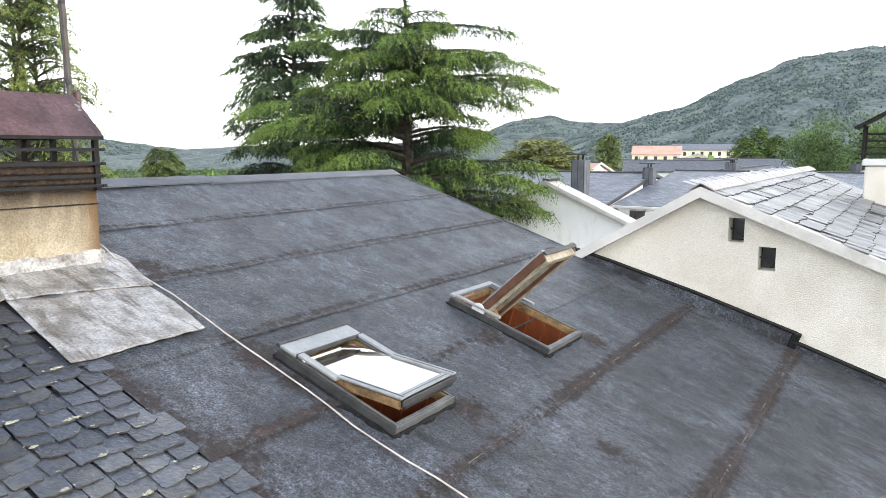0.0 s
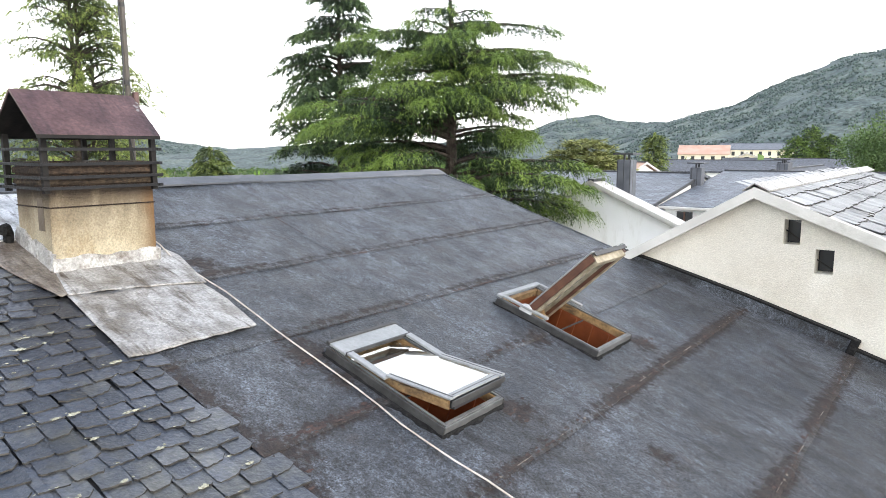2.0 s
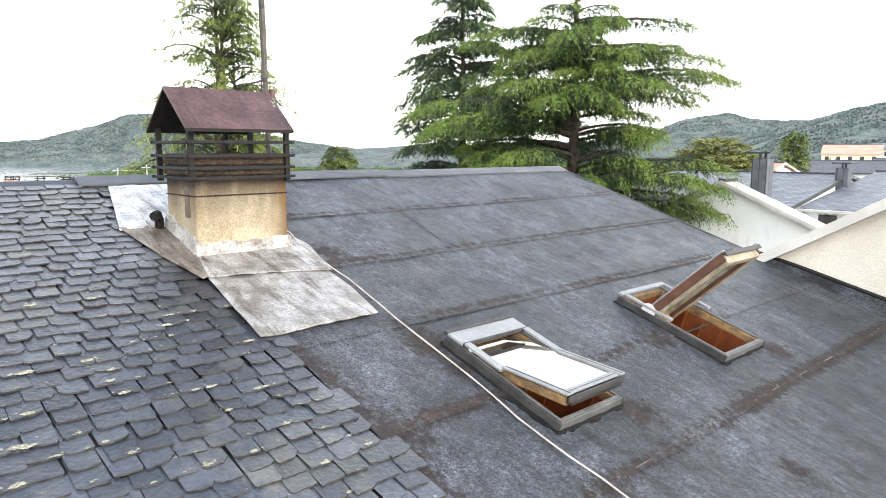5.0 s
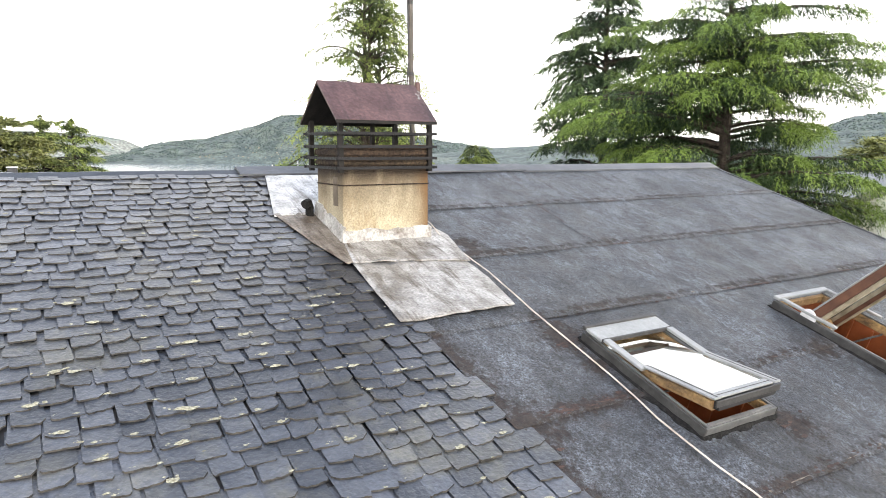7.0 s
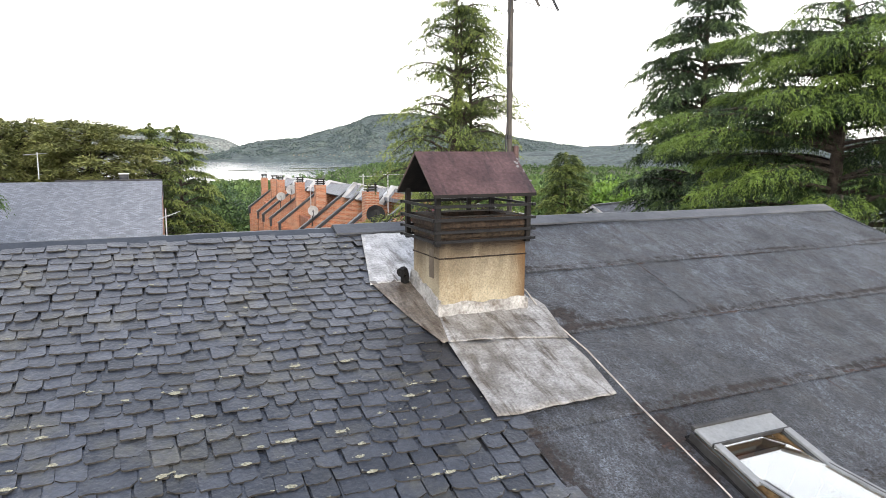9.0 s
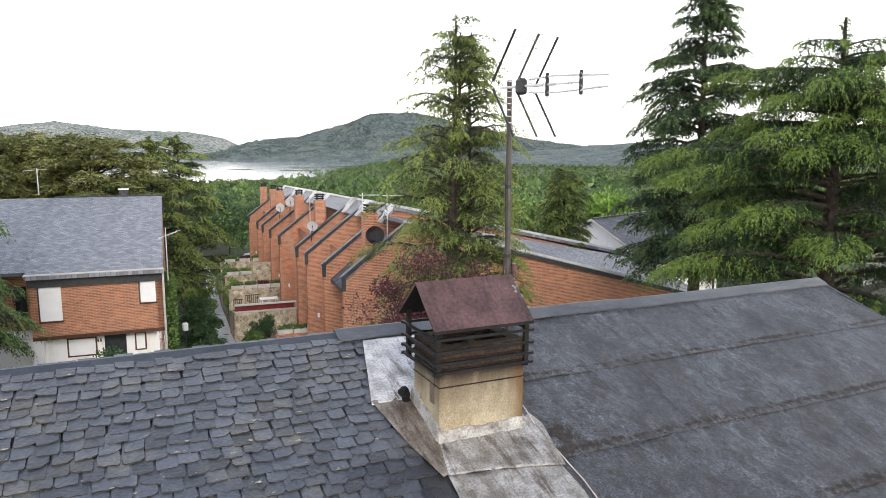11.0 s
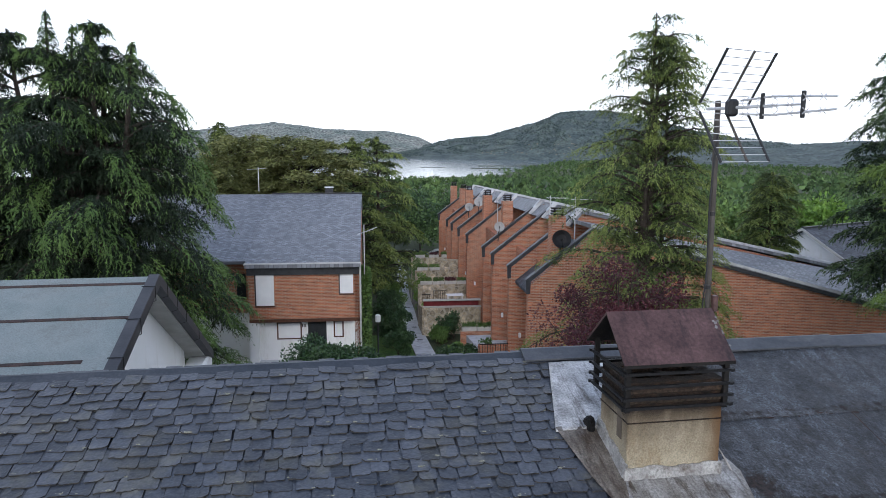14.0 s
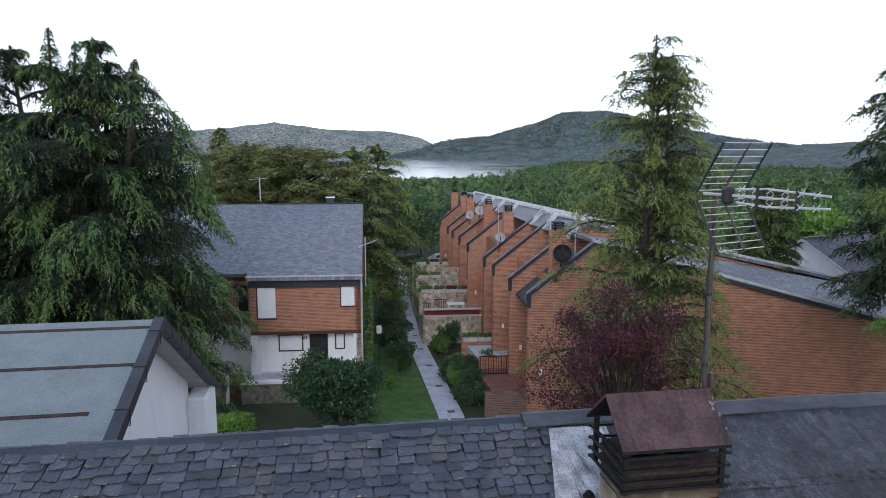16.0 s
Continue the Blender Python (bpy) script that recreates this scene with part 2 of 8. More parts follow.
def chimney_render():
    """Beige render, smoke-stained below the flue mouth and rusty along one corner."""
    m = mat("stained_tan_render", (0.29, 0.248, 0.170), (0.41, 0.362, 0.262), 4.0, 0.95, 0.9, 85, c3=(0.225, 0.172, 0.10), s3=3.2, depth=0.012, grain=0.28, gscale=85, stretch=(1, 1, 0.4))
    n, l = m.node_tree.nodes, m.node_tree.links
    b = n["Principled BSDF"]
    col = b.inputs["Base Color"].links[0].from_socket
    geo = n.new("ShaderNodeNewGeometry")
    sep = n.new("ShaderNodeSeparateXYZ")
    l.new(geo.outputs["Position"], sep.inputs[0])
    drip = n.new("ShaderNodeTexNoise")
    drip.inputs["Scale"].default_value, drip.inputs["Detail"].default_value = 9, 6
    way = n.new("ShaderNodeVectorMath")
    way.operation = "MULTIPLY"
    way.inputs[1].default_value = (1, 1, 0.22)
    l.new(geo.outputs["Position"], way.inputs[0])
    l.new(way.outputs[0], drip.inputs["Vector"])
    for axis, start, end, colour in (("Z", 8.84, 9.24, (0.06, 0.04, 0.025, 1)), ("X", 3.02, 3.175, (0.12, 0.062, 0.022, 1)), ("Z", 9.10, 9.25, (0.018, 0.013, 0.010, 1))):
        ramp = n.new("ShaderNodeMapRange")
        ramp.inputs["From Min"].default_value, ramp.inputs["From Max"].default_value = start, end
        ramp.inputs["To Max"].default_value = 1.0
        l.new(sep.outputs[axis], ramp.inputs["Value"])
        both = n.new("ShaderNodeMath")
        both.operation = "MULTIPLY_ADD"
        both.inputs[1].default_value, both.inputs[2].default_value = 2.4, -0.85
        l.new(drip.outputs["Fac"], both.inputs[0])
        tot = n.new("ShaderNodeMath")
        tot.operation = "ADD"
        tot.use_clamp = True
        l.new(ramp.outputs["Result"], tot.inputs[0])
        l.new(both.outputs[0], tot.inputs[1])
        both2 = n.new("ShaderNodeMath")
        both2.operation = "MULTIPLY"
        l.new(tot.outputs[0], both2.inputs[0])
        l.new(ramp.outputs["Result"], both2.inputs[1])
        mx = n.new("ShaderNodeMixRGB")
        l.new(both2.outputs[0], mx.inputs["Fac"])
        l.new(col, mx.inputs["Color1"])
        mx.inputs["Color2"].default_value = colour
        col = mx.outputs["Color"]
    l.new(col, b.inputs["Base Color"])
    return m


M["ridge_dark"] = mat("dark_ridge_metal", (0.036, 0.042, 0.051), (0.058, 0.065, 0.076), 3.0, 0.5, 0.3, 12, metal=0.3, c3=(0.075, 0.08, 0.088), s3=2.0, stretch=(0.3, 1, 1), grain=0.2, gscale=40)
M["render_tan"] = chimney_render()
M["silver_paint"] = mat("silver_painted_mortar", (0.27, 0.265, 0.255), (0.41, 0.405, 0.39), 9.0, 0.5, 0.9, 30, metal=0.2, c3=(0.12, 0.10, 0.085), s3=7.0, depth=0.02, grain=0.3, gscale=60, stain=0.48)
M["soot"] = mat("sooty_render", (0.008, 0.0058, 0.0044), (0.034, 0.020, 0.012), 14.0, 0.95, 0.9, 70, grain=0.7, gscale=45)
M["soot_brown"] = mat("smoked_brown_mortar", (0.022, 0.015, 0.011), (0.060, 0.040, 0.027), 12.0, 0.95, 0.9, 70, c3=(0.010, 0.008, 0.007), s3=5, grain=0.6, gscale=45)
M["soot_tan"] = mat("smoked_tan_mortar", (0.027, 0.0186, 0.0126), (0.072, 0.0516, 0.033), 12.0, 0.95, 0.9, 70, c3=(0.018, 0.013, 0.010), s3=5, grain=0.6, gscale=45)
M["rust"] = mat("rusty_painted_steel", (0.068, 0.038, 0.035), (0.122, 0.070, 0.064), 5.0, 0.4, 0.25, 30, metal=0.25, c3=(0.036, 0.024, 0.022), s3=5.0, stretch=(2.4, 0.35, 0.35), grain=0.3, gscale=40)
M["bar_iron"] = mat("flat_iron_bar", (0.006, 0.0062, 0.0075), (0.014, 0.0142, 0.016), 20.0, 0.55, 0.4, 60, metal=0.2, spec=0.3)
M["black_iron"] = mat("sooty_black_iron", (0.007, 0.0065, 0.0065), (0.016, 0.014, 0.013), 12.0, 0.75, 0.3, 60, metal=0.1, spec=0.3)
M["alu"] = mat("grey_aluminium_trim", (0.22, 0.23, 0.232), (0.265, 0.275, 0.275), 6.0, 0.5, 0.1, 30, metal=0.15, grain=0.12, gscale=40, c3=(0.20, 0.205, 0.205), s3=7.0)
M["alu_mid"] = mat("weathered_frame_trim", (0.0828, 0.08496, 0.0864), (0.126, 0.1282, 0.1296), 8.0, 0.5, 0.1, 30, metal=0.2, grain=0.2, gscale=40)
M["alu_dark"] = mat("dull_dark_aluminium", (0.027, 0.0264, 0.0264), (0.051, 0.0504, 0.0504), 8.0, 0.55, 0.1, 30, metal=0.1, grain=0.2, gscale=40)
M["pine"] = mat("weathered_pine_sash", (0.1656, 0.0972, 0.04176), (0.2664, 0.1728, 0.0828), 12.0, 0.6, 0.3, 50, c3=(0.075, 0.05, 0.032), s3=9.0, stain=0.5, stretch=(1.4, 0.5, 1.4), grain=0.3, gscale=50)
M["lining"] = mat("red_stained_boarding", (0.1302, 0.03224, 0.0093), (0.1823, 0.05208, 0.01736), 10.0, 0.5, 0.2, 40)
M["sash_brown"] = mat("dark_red_sash", (0.06, 0.025, 0.015), (0.11, 0.048, 0.027), 10.0, 0.55, 0.2, 40)
M["vent_grey"] = mat("smoked_grey_slot", (0.07, 0.056, 0.04), (0.13, 0.105, 0.08), 9.0, 0.9, 0.5, 50)
M["wood_grey"] = mat("greyed_wood", (0.20, 0.175, 0.125), (0.36, 0.32, 0.245), 14.0, 0.8, 0.3, 50)
M["white_render"] = mat("white_roughcast_render", (0.55, 0.52, 0.455), (0.63, 0.605, 0.54), 2.0, 0.95, 0.8, 85, c3=(0.51, 0.475, 0.405), s3=0.9, depth=0.01, grain=0.14, gscale=80)
M["white_paint"] = mat("white_painted_wall", (0.840, 0.840, 0.824), (0.870, 0.870, 0.870), 1.5, 0.9, 0.3, 30, c3=(0.73, 0.72, 0.69), s3=1.6, stretch=(1, 1, 0.3))
M["white_shutter"] = mat("white_roller_shutter", (0.78, 0.79, 0.80), (0.84, 0.85, 0.86), 2.0, 0.6, 0.1, 20)
M["verge_board"] = mat("whitewashed_verge_slab", (0.4356, 0.4277, 0.4039), (0.5386, 0.5306, 0.5069), 3.0, 0.9, 0.5, 40, c3=(0.40, 0.39, 0.36), s3=1.6)
M["green_felt"] = mat("grey_green_felt", (0.1708, 0.2069, 0.2069), (0.2212, 0.2528, 0.2528), 2.0, 0.75, 0.6, 100, c3=(0.165, 0.185, 0.18), s3=1.0, spec=0.5, grain=0.25, gscale=60)
M["dark_trim"] = mat("dark_grey_trim", (0.03, 0.032, 0.038), (0.05, 0.052, 0.058), 4.0, 0.5, 0.2, 30)
M["skirt"] = mat("black_felt_upstand", (0.006, 0.006, 0.0064), (0.012, 0.012, 0.0125), 18.0, 0.85, 0.9, 45, c3=(0.020, 0.019, 0.019), s3=14, grain=0.8, gscale=60, spec=0.2)
M["white_cable"] = mat("dirty_white_cable", (0.33, 0.295, 0.26), (0.52, 0.48, 0.43), 9.0, 0.6, 0)
M["steel"] = mat("dull_antenna_steel", (0.52, 0.52, 0.53), (0.64, 0.64, 0.65), 9.0, 0.45, 0.1, 40, metal=0.25)
M["pole"] = mat("brown_grey_mast", (0.055, 0.048, 0.042), (0.105, 0.094, 0.084), 7.0, 0.6, 0.2, 40, metal=0.3)
M["black_plastic"] = mat("black_plastic", (0.012, 0.012, 0.013), (0.025, 0.025, 0.027), 5.0, 0.45, 0)
M["brick"] = coursed("red_brick", (0.3229, 0.1091, 0.05616), (0.4633, 0.1717, 0.08424), (0.43, 0.32, 0.24), 0.25, 0.07, 0.011)
M["tile_slate"] = coursed("blue_grey_slate_courses", (0.1893, 0.1994, 0.2218), (0.2621, 0.2733, 0.2968), (0.125, 0.131, 0.146), 0.22, 0.14, 0.014, 0.55, flat=True, turn=3.5, bump=0.7)
M["tile_dark"] = coursed("dark_slate_courses", (0.064, 0.070, 0.083), (0.094, 0.101, 0.118), (0.035, 0.037, 0.042), 0.28, 0.2, 0.014, 0.68, flat=True, turn=0)
M["tile_grey"] = coursed("grey_slate_courses", (0.115, 0.127, 0.146), (0.165, 0.18, 0.203), (0.07, 0.076, 0.086), 0.3, 0.2, 0.018, 0.6, turn=90, flat=True)
M["brick_old"] = coursed("weathered_old_brick", (0.13, 0.062, 0.042), (0.22, 0.10, 0.065), (0.20, 0.165, 0.135), 0.25, 0.08, 0.02, 0.95)
M["stone"] = mat("mossy_rubble_stone", (0.13, 0.12, 0.10), (0.26, 0.24, 0.20), 3.5, 0.95, 1.0, 14, c3=(0.06, 0.07, 0.045), s3=2.0, depth=0.05)
def crazy_stone():
    """Irregular flat stones set in pale mortar."""
    m = mat("crazy_sandstone_walling", (0.33, 0.275, 0.19), (0.56, 0.49, 0.37), 3.0, 0.95, 0, c3=(0.16, 0.13, 0.095), s3=2.4, grain=0.3, gscale=20)
    n, l = m.node_tree.nodes, m.node_tree.links
    b = n["Principled BSDF"]
    base = b.inputs["Base Color"].links[0].from_socket
    geo = n.new("ShaderNodeNewGeometry")
    vo, ve = n.new("ShaderNodeTexVoronoi"), n.new("ShaderNodeTexVoronoi")
    ve.feature = "DISTANCE_TO_EDGE"
    for v in (vo, ve):
        v.inputs["Scale"].default_value = 3.2
        l.new(geo.outputs["Position"], v.inputs["Vector"])
    sep = n.new("ShaderNodeSeparateColor")
    l.new(vo.outputs["Color"], sep.inputs[0])
    tone = n.new("ShaderNodeMapRange")
    tone.inputs["To Min"].default_value, tone.inputs["To Max"].default_value = 0.55, 1.3
    l.new(sep.outputs[0], tone.inputs["Value"])
    hs = n.new("ShaderNodeHueSaturation")
    l.new(tone.outputs["Result"], hs.inputs["Value"])
    l.new(base, hs.inputs["Color"])
    joint = n.new("ShaderNodeMapRange")
    joint.inputs["From Min"].default_value, joint.inputs["From Max"].default_value = 0.03, 0.07
    l.new(ve.outputs["Distance"], joint.inputs["Value"])
    mx = n.new("ShaderNodeMixRGB")
    mx.inputs["Color1"].default_value = (0.42, 0.39, 0.33, 1)
    l.new(joint.outputs["Result"], mx.inputs["Fac"])
    l.new(hs.outputs[0], mx.inputs["Color2"])
    l.new(mx.outputs[0], b.inputs["Base Color"])
    bp = n.new("ShaderNodeBump")
    bp.inputs["Strength"].default_value, bp.inputs["Distance"].default_value = 0.8, 0.03
    l.new(joint.outputs["Result"], bp.inputs["Height"])
    l.new(bp.outputs["Normal"], b.inputs["Normal"])
    return m


M["sandstone"] = crazy_stone()
M["concrete"] = mat("pale_concrete_paving", (0.468, 0.481, 0.494), (0.598, 0.611, 0.624), 1.6, 0.9, 0.3, 40, c3=(0.30, 0.30, 0.30), s3=1.2)
M["grass"] = mat("mown_lawn", (0.065, 0.138, 0.026), (0.115, 0.205, 0.042), 1.2, 0.95, 1.0, 20, c3=(0.066, 0.098, 0.028), s3=0.8, depth=0.06, grain=0.7, gscale=14)
M["earth"] = mat("leafy_earth", (0.035, 0.05, 0.02), (0.06, 0.07, 0.032), 0.5, 0.95, 0.8, 5, depth=0.1)
M["red_cloth"] = mat("dark_red_awning", (0.12, 0.016, 0.018), (0.16, 0.022, 0.025), 3.0, 0.8, 0.1, 30)
M["terracotta"] = mat("terracotta_paving", (0.17, 0.075, 0.05), (0.25, 0.11, 0.075), 2.5, 0.85, 0.2, 30, grain=0.3, gscale=12)
M["bark"] = mat("fissured_bark", (0.03, 0.024, 0.02), (0.065, 0.052, 0.043), 6.0, 0.95, 1.0, 18, depth=0.05)
# Tip colours mix young growth with painted light; dark partners stand for inner shade.
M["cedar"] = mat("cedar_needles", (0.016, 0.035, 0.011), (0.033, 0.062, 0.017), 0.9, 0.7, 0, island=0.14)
M["cedar_tip"] = mat("cedar_lit_young_needles", (0.088, 0.146, 0.022), (0.138, 0.205, 0.034), 0.8, 0.65, 0, island=0.12)
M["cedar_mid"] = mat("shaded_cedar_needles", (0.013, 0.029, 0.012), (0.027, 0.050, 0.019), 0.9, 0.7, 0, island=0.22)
M["cedar_mid_tip"] = mat("cedar_lit_shoots", (0.045, 0.080, 0.023), (0.075, 0.12, 0.034), 0.8, 0.65, 0, island=0.2)
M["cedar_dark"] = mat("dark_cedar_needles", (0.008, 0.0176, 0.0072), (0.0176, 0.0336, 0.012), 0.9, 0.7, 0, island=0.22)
M["cedar_dark_tip"] = mat("dark_cedar_lit_shoots", (0.066, 0.1232, 0.0286), (0.1155, 0.1848, 0.044), 0.8, 0.65, 0, island=0.2)
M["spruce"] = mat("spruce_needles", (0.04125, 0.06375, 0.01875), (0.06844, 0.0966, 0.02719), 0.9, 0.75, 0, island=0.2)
M["spruce_tip"] = mat("spruce_lit_young_needles", (0.1294, 0.1725, 0.03819), (0.1971, 0.2415, 0.05667), 0.9, 0.7, 0, island=0.2)
M["pine_leaf"] = mat("stone_pine_needles", (0.125, 0.142, 0.044), (0.215, 0.228, 0.075), 0.6, 0.8, 0, island=0.4)
M["leaf"] = mat("broad_leaves", (0.069, 0.1311, 0.0299), (0.138, 0.2208, 0.0575), 0.4, 0.7, 0, island=0.4)
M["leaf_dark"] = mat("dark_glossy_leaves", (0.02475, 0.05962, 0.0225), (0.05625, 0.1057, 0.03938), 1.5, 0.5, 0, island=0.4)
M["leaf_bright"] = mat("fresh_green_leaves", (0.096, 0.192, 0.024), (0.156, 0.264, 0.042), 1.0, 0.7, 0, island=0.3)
M["poplar"] = mat("poplar_leaves", (0.06, 0.105, 0.03), (0.105, 0.165, 0.05), 0.5, 0.7, 0, island=0.4)
# Broken edges, darkened further for the shadow line under each tail.
M["slate_edge"] = mat("shaded_broken_slate_edge", (0.009, 0.0088, 0.0085), (0.052, 0.048, 0.042), 22.0, 0.85, 0.3, 80)
M["plum"] = mat("purple_plum_leaves", (0.045, 0.012, 0.018), (0.100, 0.026, 0.034), 1.5, 0.6, 0, island=0.45)
M["forest"] = mat("forest_leaves", (0.037, 0.076, 0.025), (0.109, 0.170, 0.053), 0.09, 0.85, 0, island=0.45)
# Far slopes: distance haze is mixed into these blue-grey base colours.
M["hill"] = mat("hazy_wooded_hillside", (0.0529, 0.07245, 0.0713), (0.0943, 0.1196, 0.1115), 0.02, 0.95, 0.3, 0.14, c3=(0.110, 0.130, 0.108), s3=0.010, depth=4, grain=0.6, gscale=0.11)
M["hill_tree"] = mat("hazy_tree_crowns", (0.057, 0.0825, 0.078), (0.099, 0.132, 0.117), 0.02, 0.95, 0, island=0.25)
M["hill_dry"] = mat("hazy_dry_stony_hillside", (0.138, 0.1656, 0.1452), (0.2616, 0.2616, 0.228), 0.01, 0.95, 0.4, 0.1, c3=(0.07, 0.095, 0.085), s3=0.02, depth=5, grain=1.0, gscale=0.09)
M["orange_roof"] = mat("orange_roof_tiles", (0.40, 0.25, 0.19), (0.48, 0.32, 0.25), 0.5, 0.9, 0.2, 3)
M["cream"] = mat("cream_render", (0.62, 0.55, 0.42), (0.70, 0.64, 0.50), 0.5, 0.9, 0)
M["window_dark"] = mat("dark_window", (0.02, 0.022, 0.025), (0.035, 0.037, 0.04), 2.0, 0.2, 0, spec=0.6)


def glass_material(name, rough=0.02):
    m = bpy.data.materials.new(name)
    m.use_nodes = True
    b = m.node_tree.nodes["Principled BSDF"]
    b.inputs["Base Color"].default_value = (0.9, 0.93, 0.93, 1)
    b.inputs["Transmission Weight"].default_value = 1.0
    b.inputs["Roughness"].default_value = rough
    b.inputs["IOR"].default_value = 1.5
    return m


def coated_glass(name):
    """Double glazing with a bright metal-oxide coating: half mirror, half clear."""
    m = glass_material(name)
    n, l = m.node_tree.nodes, m.node_tree.links
    gloss = n.new("ShaderNodeBsdfGlossy")
    gloss.inputs["Roughness"].default_value = 0.02
    gloss.inputs["Color"].default_value = (0.84, 0.89, 0.91, 1)
    mix = n.new("ShaderNodeMixShader")
    mix.inputs["Fac"].default_value = 0.31
    l.new(n["Principled BSDF"].outputs[0], mix.inputs[1])
    l.new(gloss.outputs[0], mix.inputs[2])
    l.new(mix.outputs[0], n["Material Output"].inputs["Surface"])
    return m


M["glass"] = coated_glass("coated_window_glass")


def water_material():
    m = bpy.data.materials.new("lake_water")
    m.use_nodes = True
    n, l = m.node_tree.nodes, m.node_tree.links
    b = n["Principled BSDF"]
    b.inputs["Base Color"].default_value = (0.10, 0.13, 0.15, 1)
    b.inputs["Roughness"].default_value = 0.12
    b.inputs["IOR"].default_value = 1.33
    nz = n.new("ShaderNodeTexNoise")
    nz.inputs["Scale"].default_value = 0.05
    bp = n.new("ShaderNodeBump")
    bp.inputs["Strength"].default_value, bp.inputs["Distance"].default_value = 0.15, 0.5
    l.new(nz.outputs["Fac"], bp.inputs["Height"])
    l.new(bp.outputs["Normal"], b.inputs["Normal"])
    return m


M["water"] = water_material()


# ---- building helpers ----
def part(name, bm, material, parent=None, label=""):
    """Links a bmesh (or a mesh) as one mesh object under parent."""
    if isinstance(bm, bmesh.types.BMesh):
        bmesh.ops.recalc_face_normals(bm, faces=bm.faces)
        me = bpy.data.meshes.new(name)
        bm.to_mesh(me)
        bm.free()
    else:
        me = bm
    if material is not None and not me.materials:
        me.materials.append(material)
    ob = new(name, me)
    if parent is not None:
        ob.parent = parent
    if label:
        tagged(ob, label)
    return ob


def thing(name, label, category, at=(0, 0, 0), group="", kind="", turn=0.0):
    ob = new(name)
    ob.empty_display_size = 0.1
    ob.matrix_world = pose(*at, 0, 0, turn)
    return tagged(ob, label, category, group, kind)


def quick_mesh(name, verts, faces):
    """A mesh from arrays: verts n x 3, faces m x k."""
    verts, faces = np.asarray(verts, np.float32), np.asarray(faces, np.int32)
    me = bpy.data.meshes.new(name)
    me.vertices.add(len(verts))
    me.vertices.foreach_set("co", verts.ravel())
    k = faces.shape[1]
    me.loops.add(faces.size)
    me.loops.foreach_set("vertex_index", faces.ravel())
    me.polygons.add(len(faces))
    me.polygons.foreach_set("loop_start", np.arange(0, faces.size, k, dtype=np.int32))
    me.update(calc_edges=True)
    return me


def box(bm, x0, x1, y0, y1, z0, z1, m=None, bevel=0.0):
    """A box in bm, placed by m, with bevelled edges."""
    made = bmesh.ops.create_cube(bm, size=1)
    vs = made["verts"]
    for v in vs:
        v.co = Vector((x0 + (v.co.x + 0.5) * (x1 - x0), y0 + (v.co.y + 0.5) * (y1 - y0), z0 + (v.co.z + 0.5) * (z1 - z0)))
    if bevel:
        es = list({e for v in vs for e in v.link_edges})
        out = bmesh.ops.bevel(bm, geom=es, offset=bevel, segments=1, affect="EDGES")
        vs = list({v for v in out["verts"]} | {v for v in vs if v.is_valid})
    if m is not None:
        for v in vs:
            v.co = m @ v.co
    return vs


def boxes(*specs, m=None, bevel=0.0):
    bm = bmesh.new()
    for s in specs:
        box(bm, *s, m=m, bevel=bevel)
    return bm


def prism(outline, a0, a1, axis="y", m=None, bm=None):
    """A slab with the given outline (pairs), from a0 to a1 along axis. For y the pairs are x, z; for x they are y, z; for z they are x, y."""
    bm = bm or bmesh.new()
    place = {"y": lambda p, a: (p[0], a, p[1]), "x": lambda p, a: (a, p[0], p[1]), "z": lambda p, a: (p[0], p[1], a)}[axis]
    ends = []
    for a in (a0, a1):
        ring = [bm.verts.new(m @ Vector(place(p, a)) if m else place(p, a)) for p in outline]
        ends.append(ring)
    bm.faces.new(ends[0])
    bm.faces.new(ends[1][::-1])
    k = len(outline)
    for i in range(k):
        bm.faces.new((ends[0][i], ends[1][i], ends[1][(i + 1) % k], ends[0][(i + 1) % k]))
    return bm


def rod(bm, points, radius, sides=6):
    """A round bar along points, tapered where radius is a list."""
    pts = [Vector(p) for p in points]
    rs = [float(r) for r in radius] if isinstance(radius, (list, tuple)) else [radius] * len(pts)
    rings = []
    for i, p in enumerate(pts):
        d = (pts[min(i + 1, len(pts) - 1)] - pts[max(i - 1, 0)]).normalized()
        a = d.cross(Vector((0.31, 0.2, 0.93)))
        if a.length < 1e-3:
            a = d.cross(Vector((1, 0, 0)))
        a.normalize()
        b = d.cross(a)
        rings.append([bm.verts.new(p + rs[i] * (a * math.cos(2 * math.pi * k / sides) + b * math.sin(2 * math.pi * k / sides))) for k in range(sides)])
    for r0, r1 in zip(rings, rings[1:]):
        for k in range(sides):
            bm.faces.new((r0[k], r0[(k + 1) % sides], r1[(k + 1) % sides], r1[k]))
    bm.faces.new(rings[0][::-1])
    bm.faces.new(rings[-1])
    return bm


# ---- roof frame: x along the ridge, v up the slope, w off the surface ----
PITCH = math.atan(0.325)
CP, SP = math.cos(PITCH), math.sin(PITCH)
ROOF = Matrix.Translation((0, 0, 7.235)) @ Matrix.Rotation(PITCH, 4, "X")
RIDGE_Y = 5.93


def rv(y):
    """Distance up the slope of a place that lies at y in plan."""
    return y / CP


def rz(y):
    return 7.235 + 0.325 * y


# ---- ground ----
def ground_z(x, y):
    z = -0.5 - 0.075 * np.clip(y - 29, 0, 91) - 0.043 * np.clip(y - 120, 0, 1200)
    right = np.clip((x - 0.95 * y) / 60, 0, 1)
    z = np.maximum(z, -43.0)
    return z * (1 - 0.6 * right) - 0.012 * np.clip(x - 40, 0, 800) * right


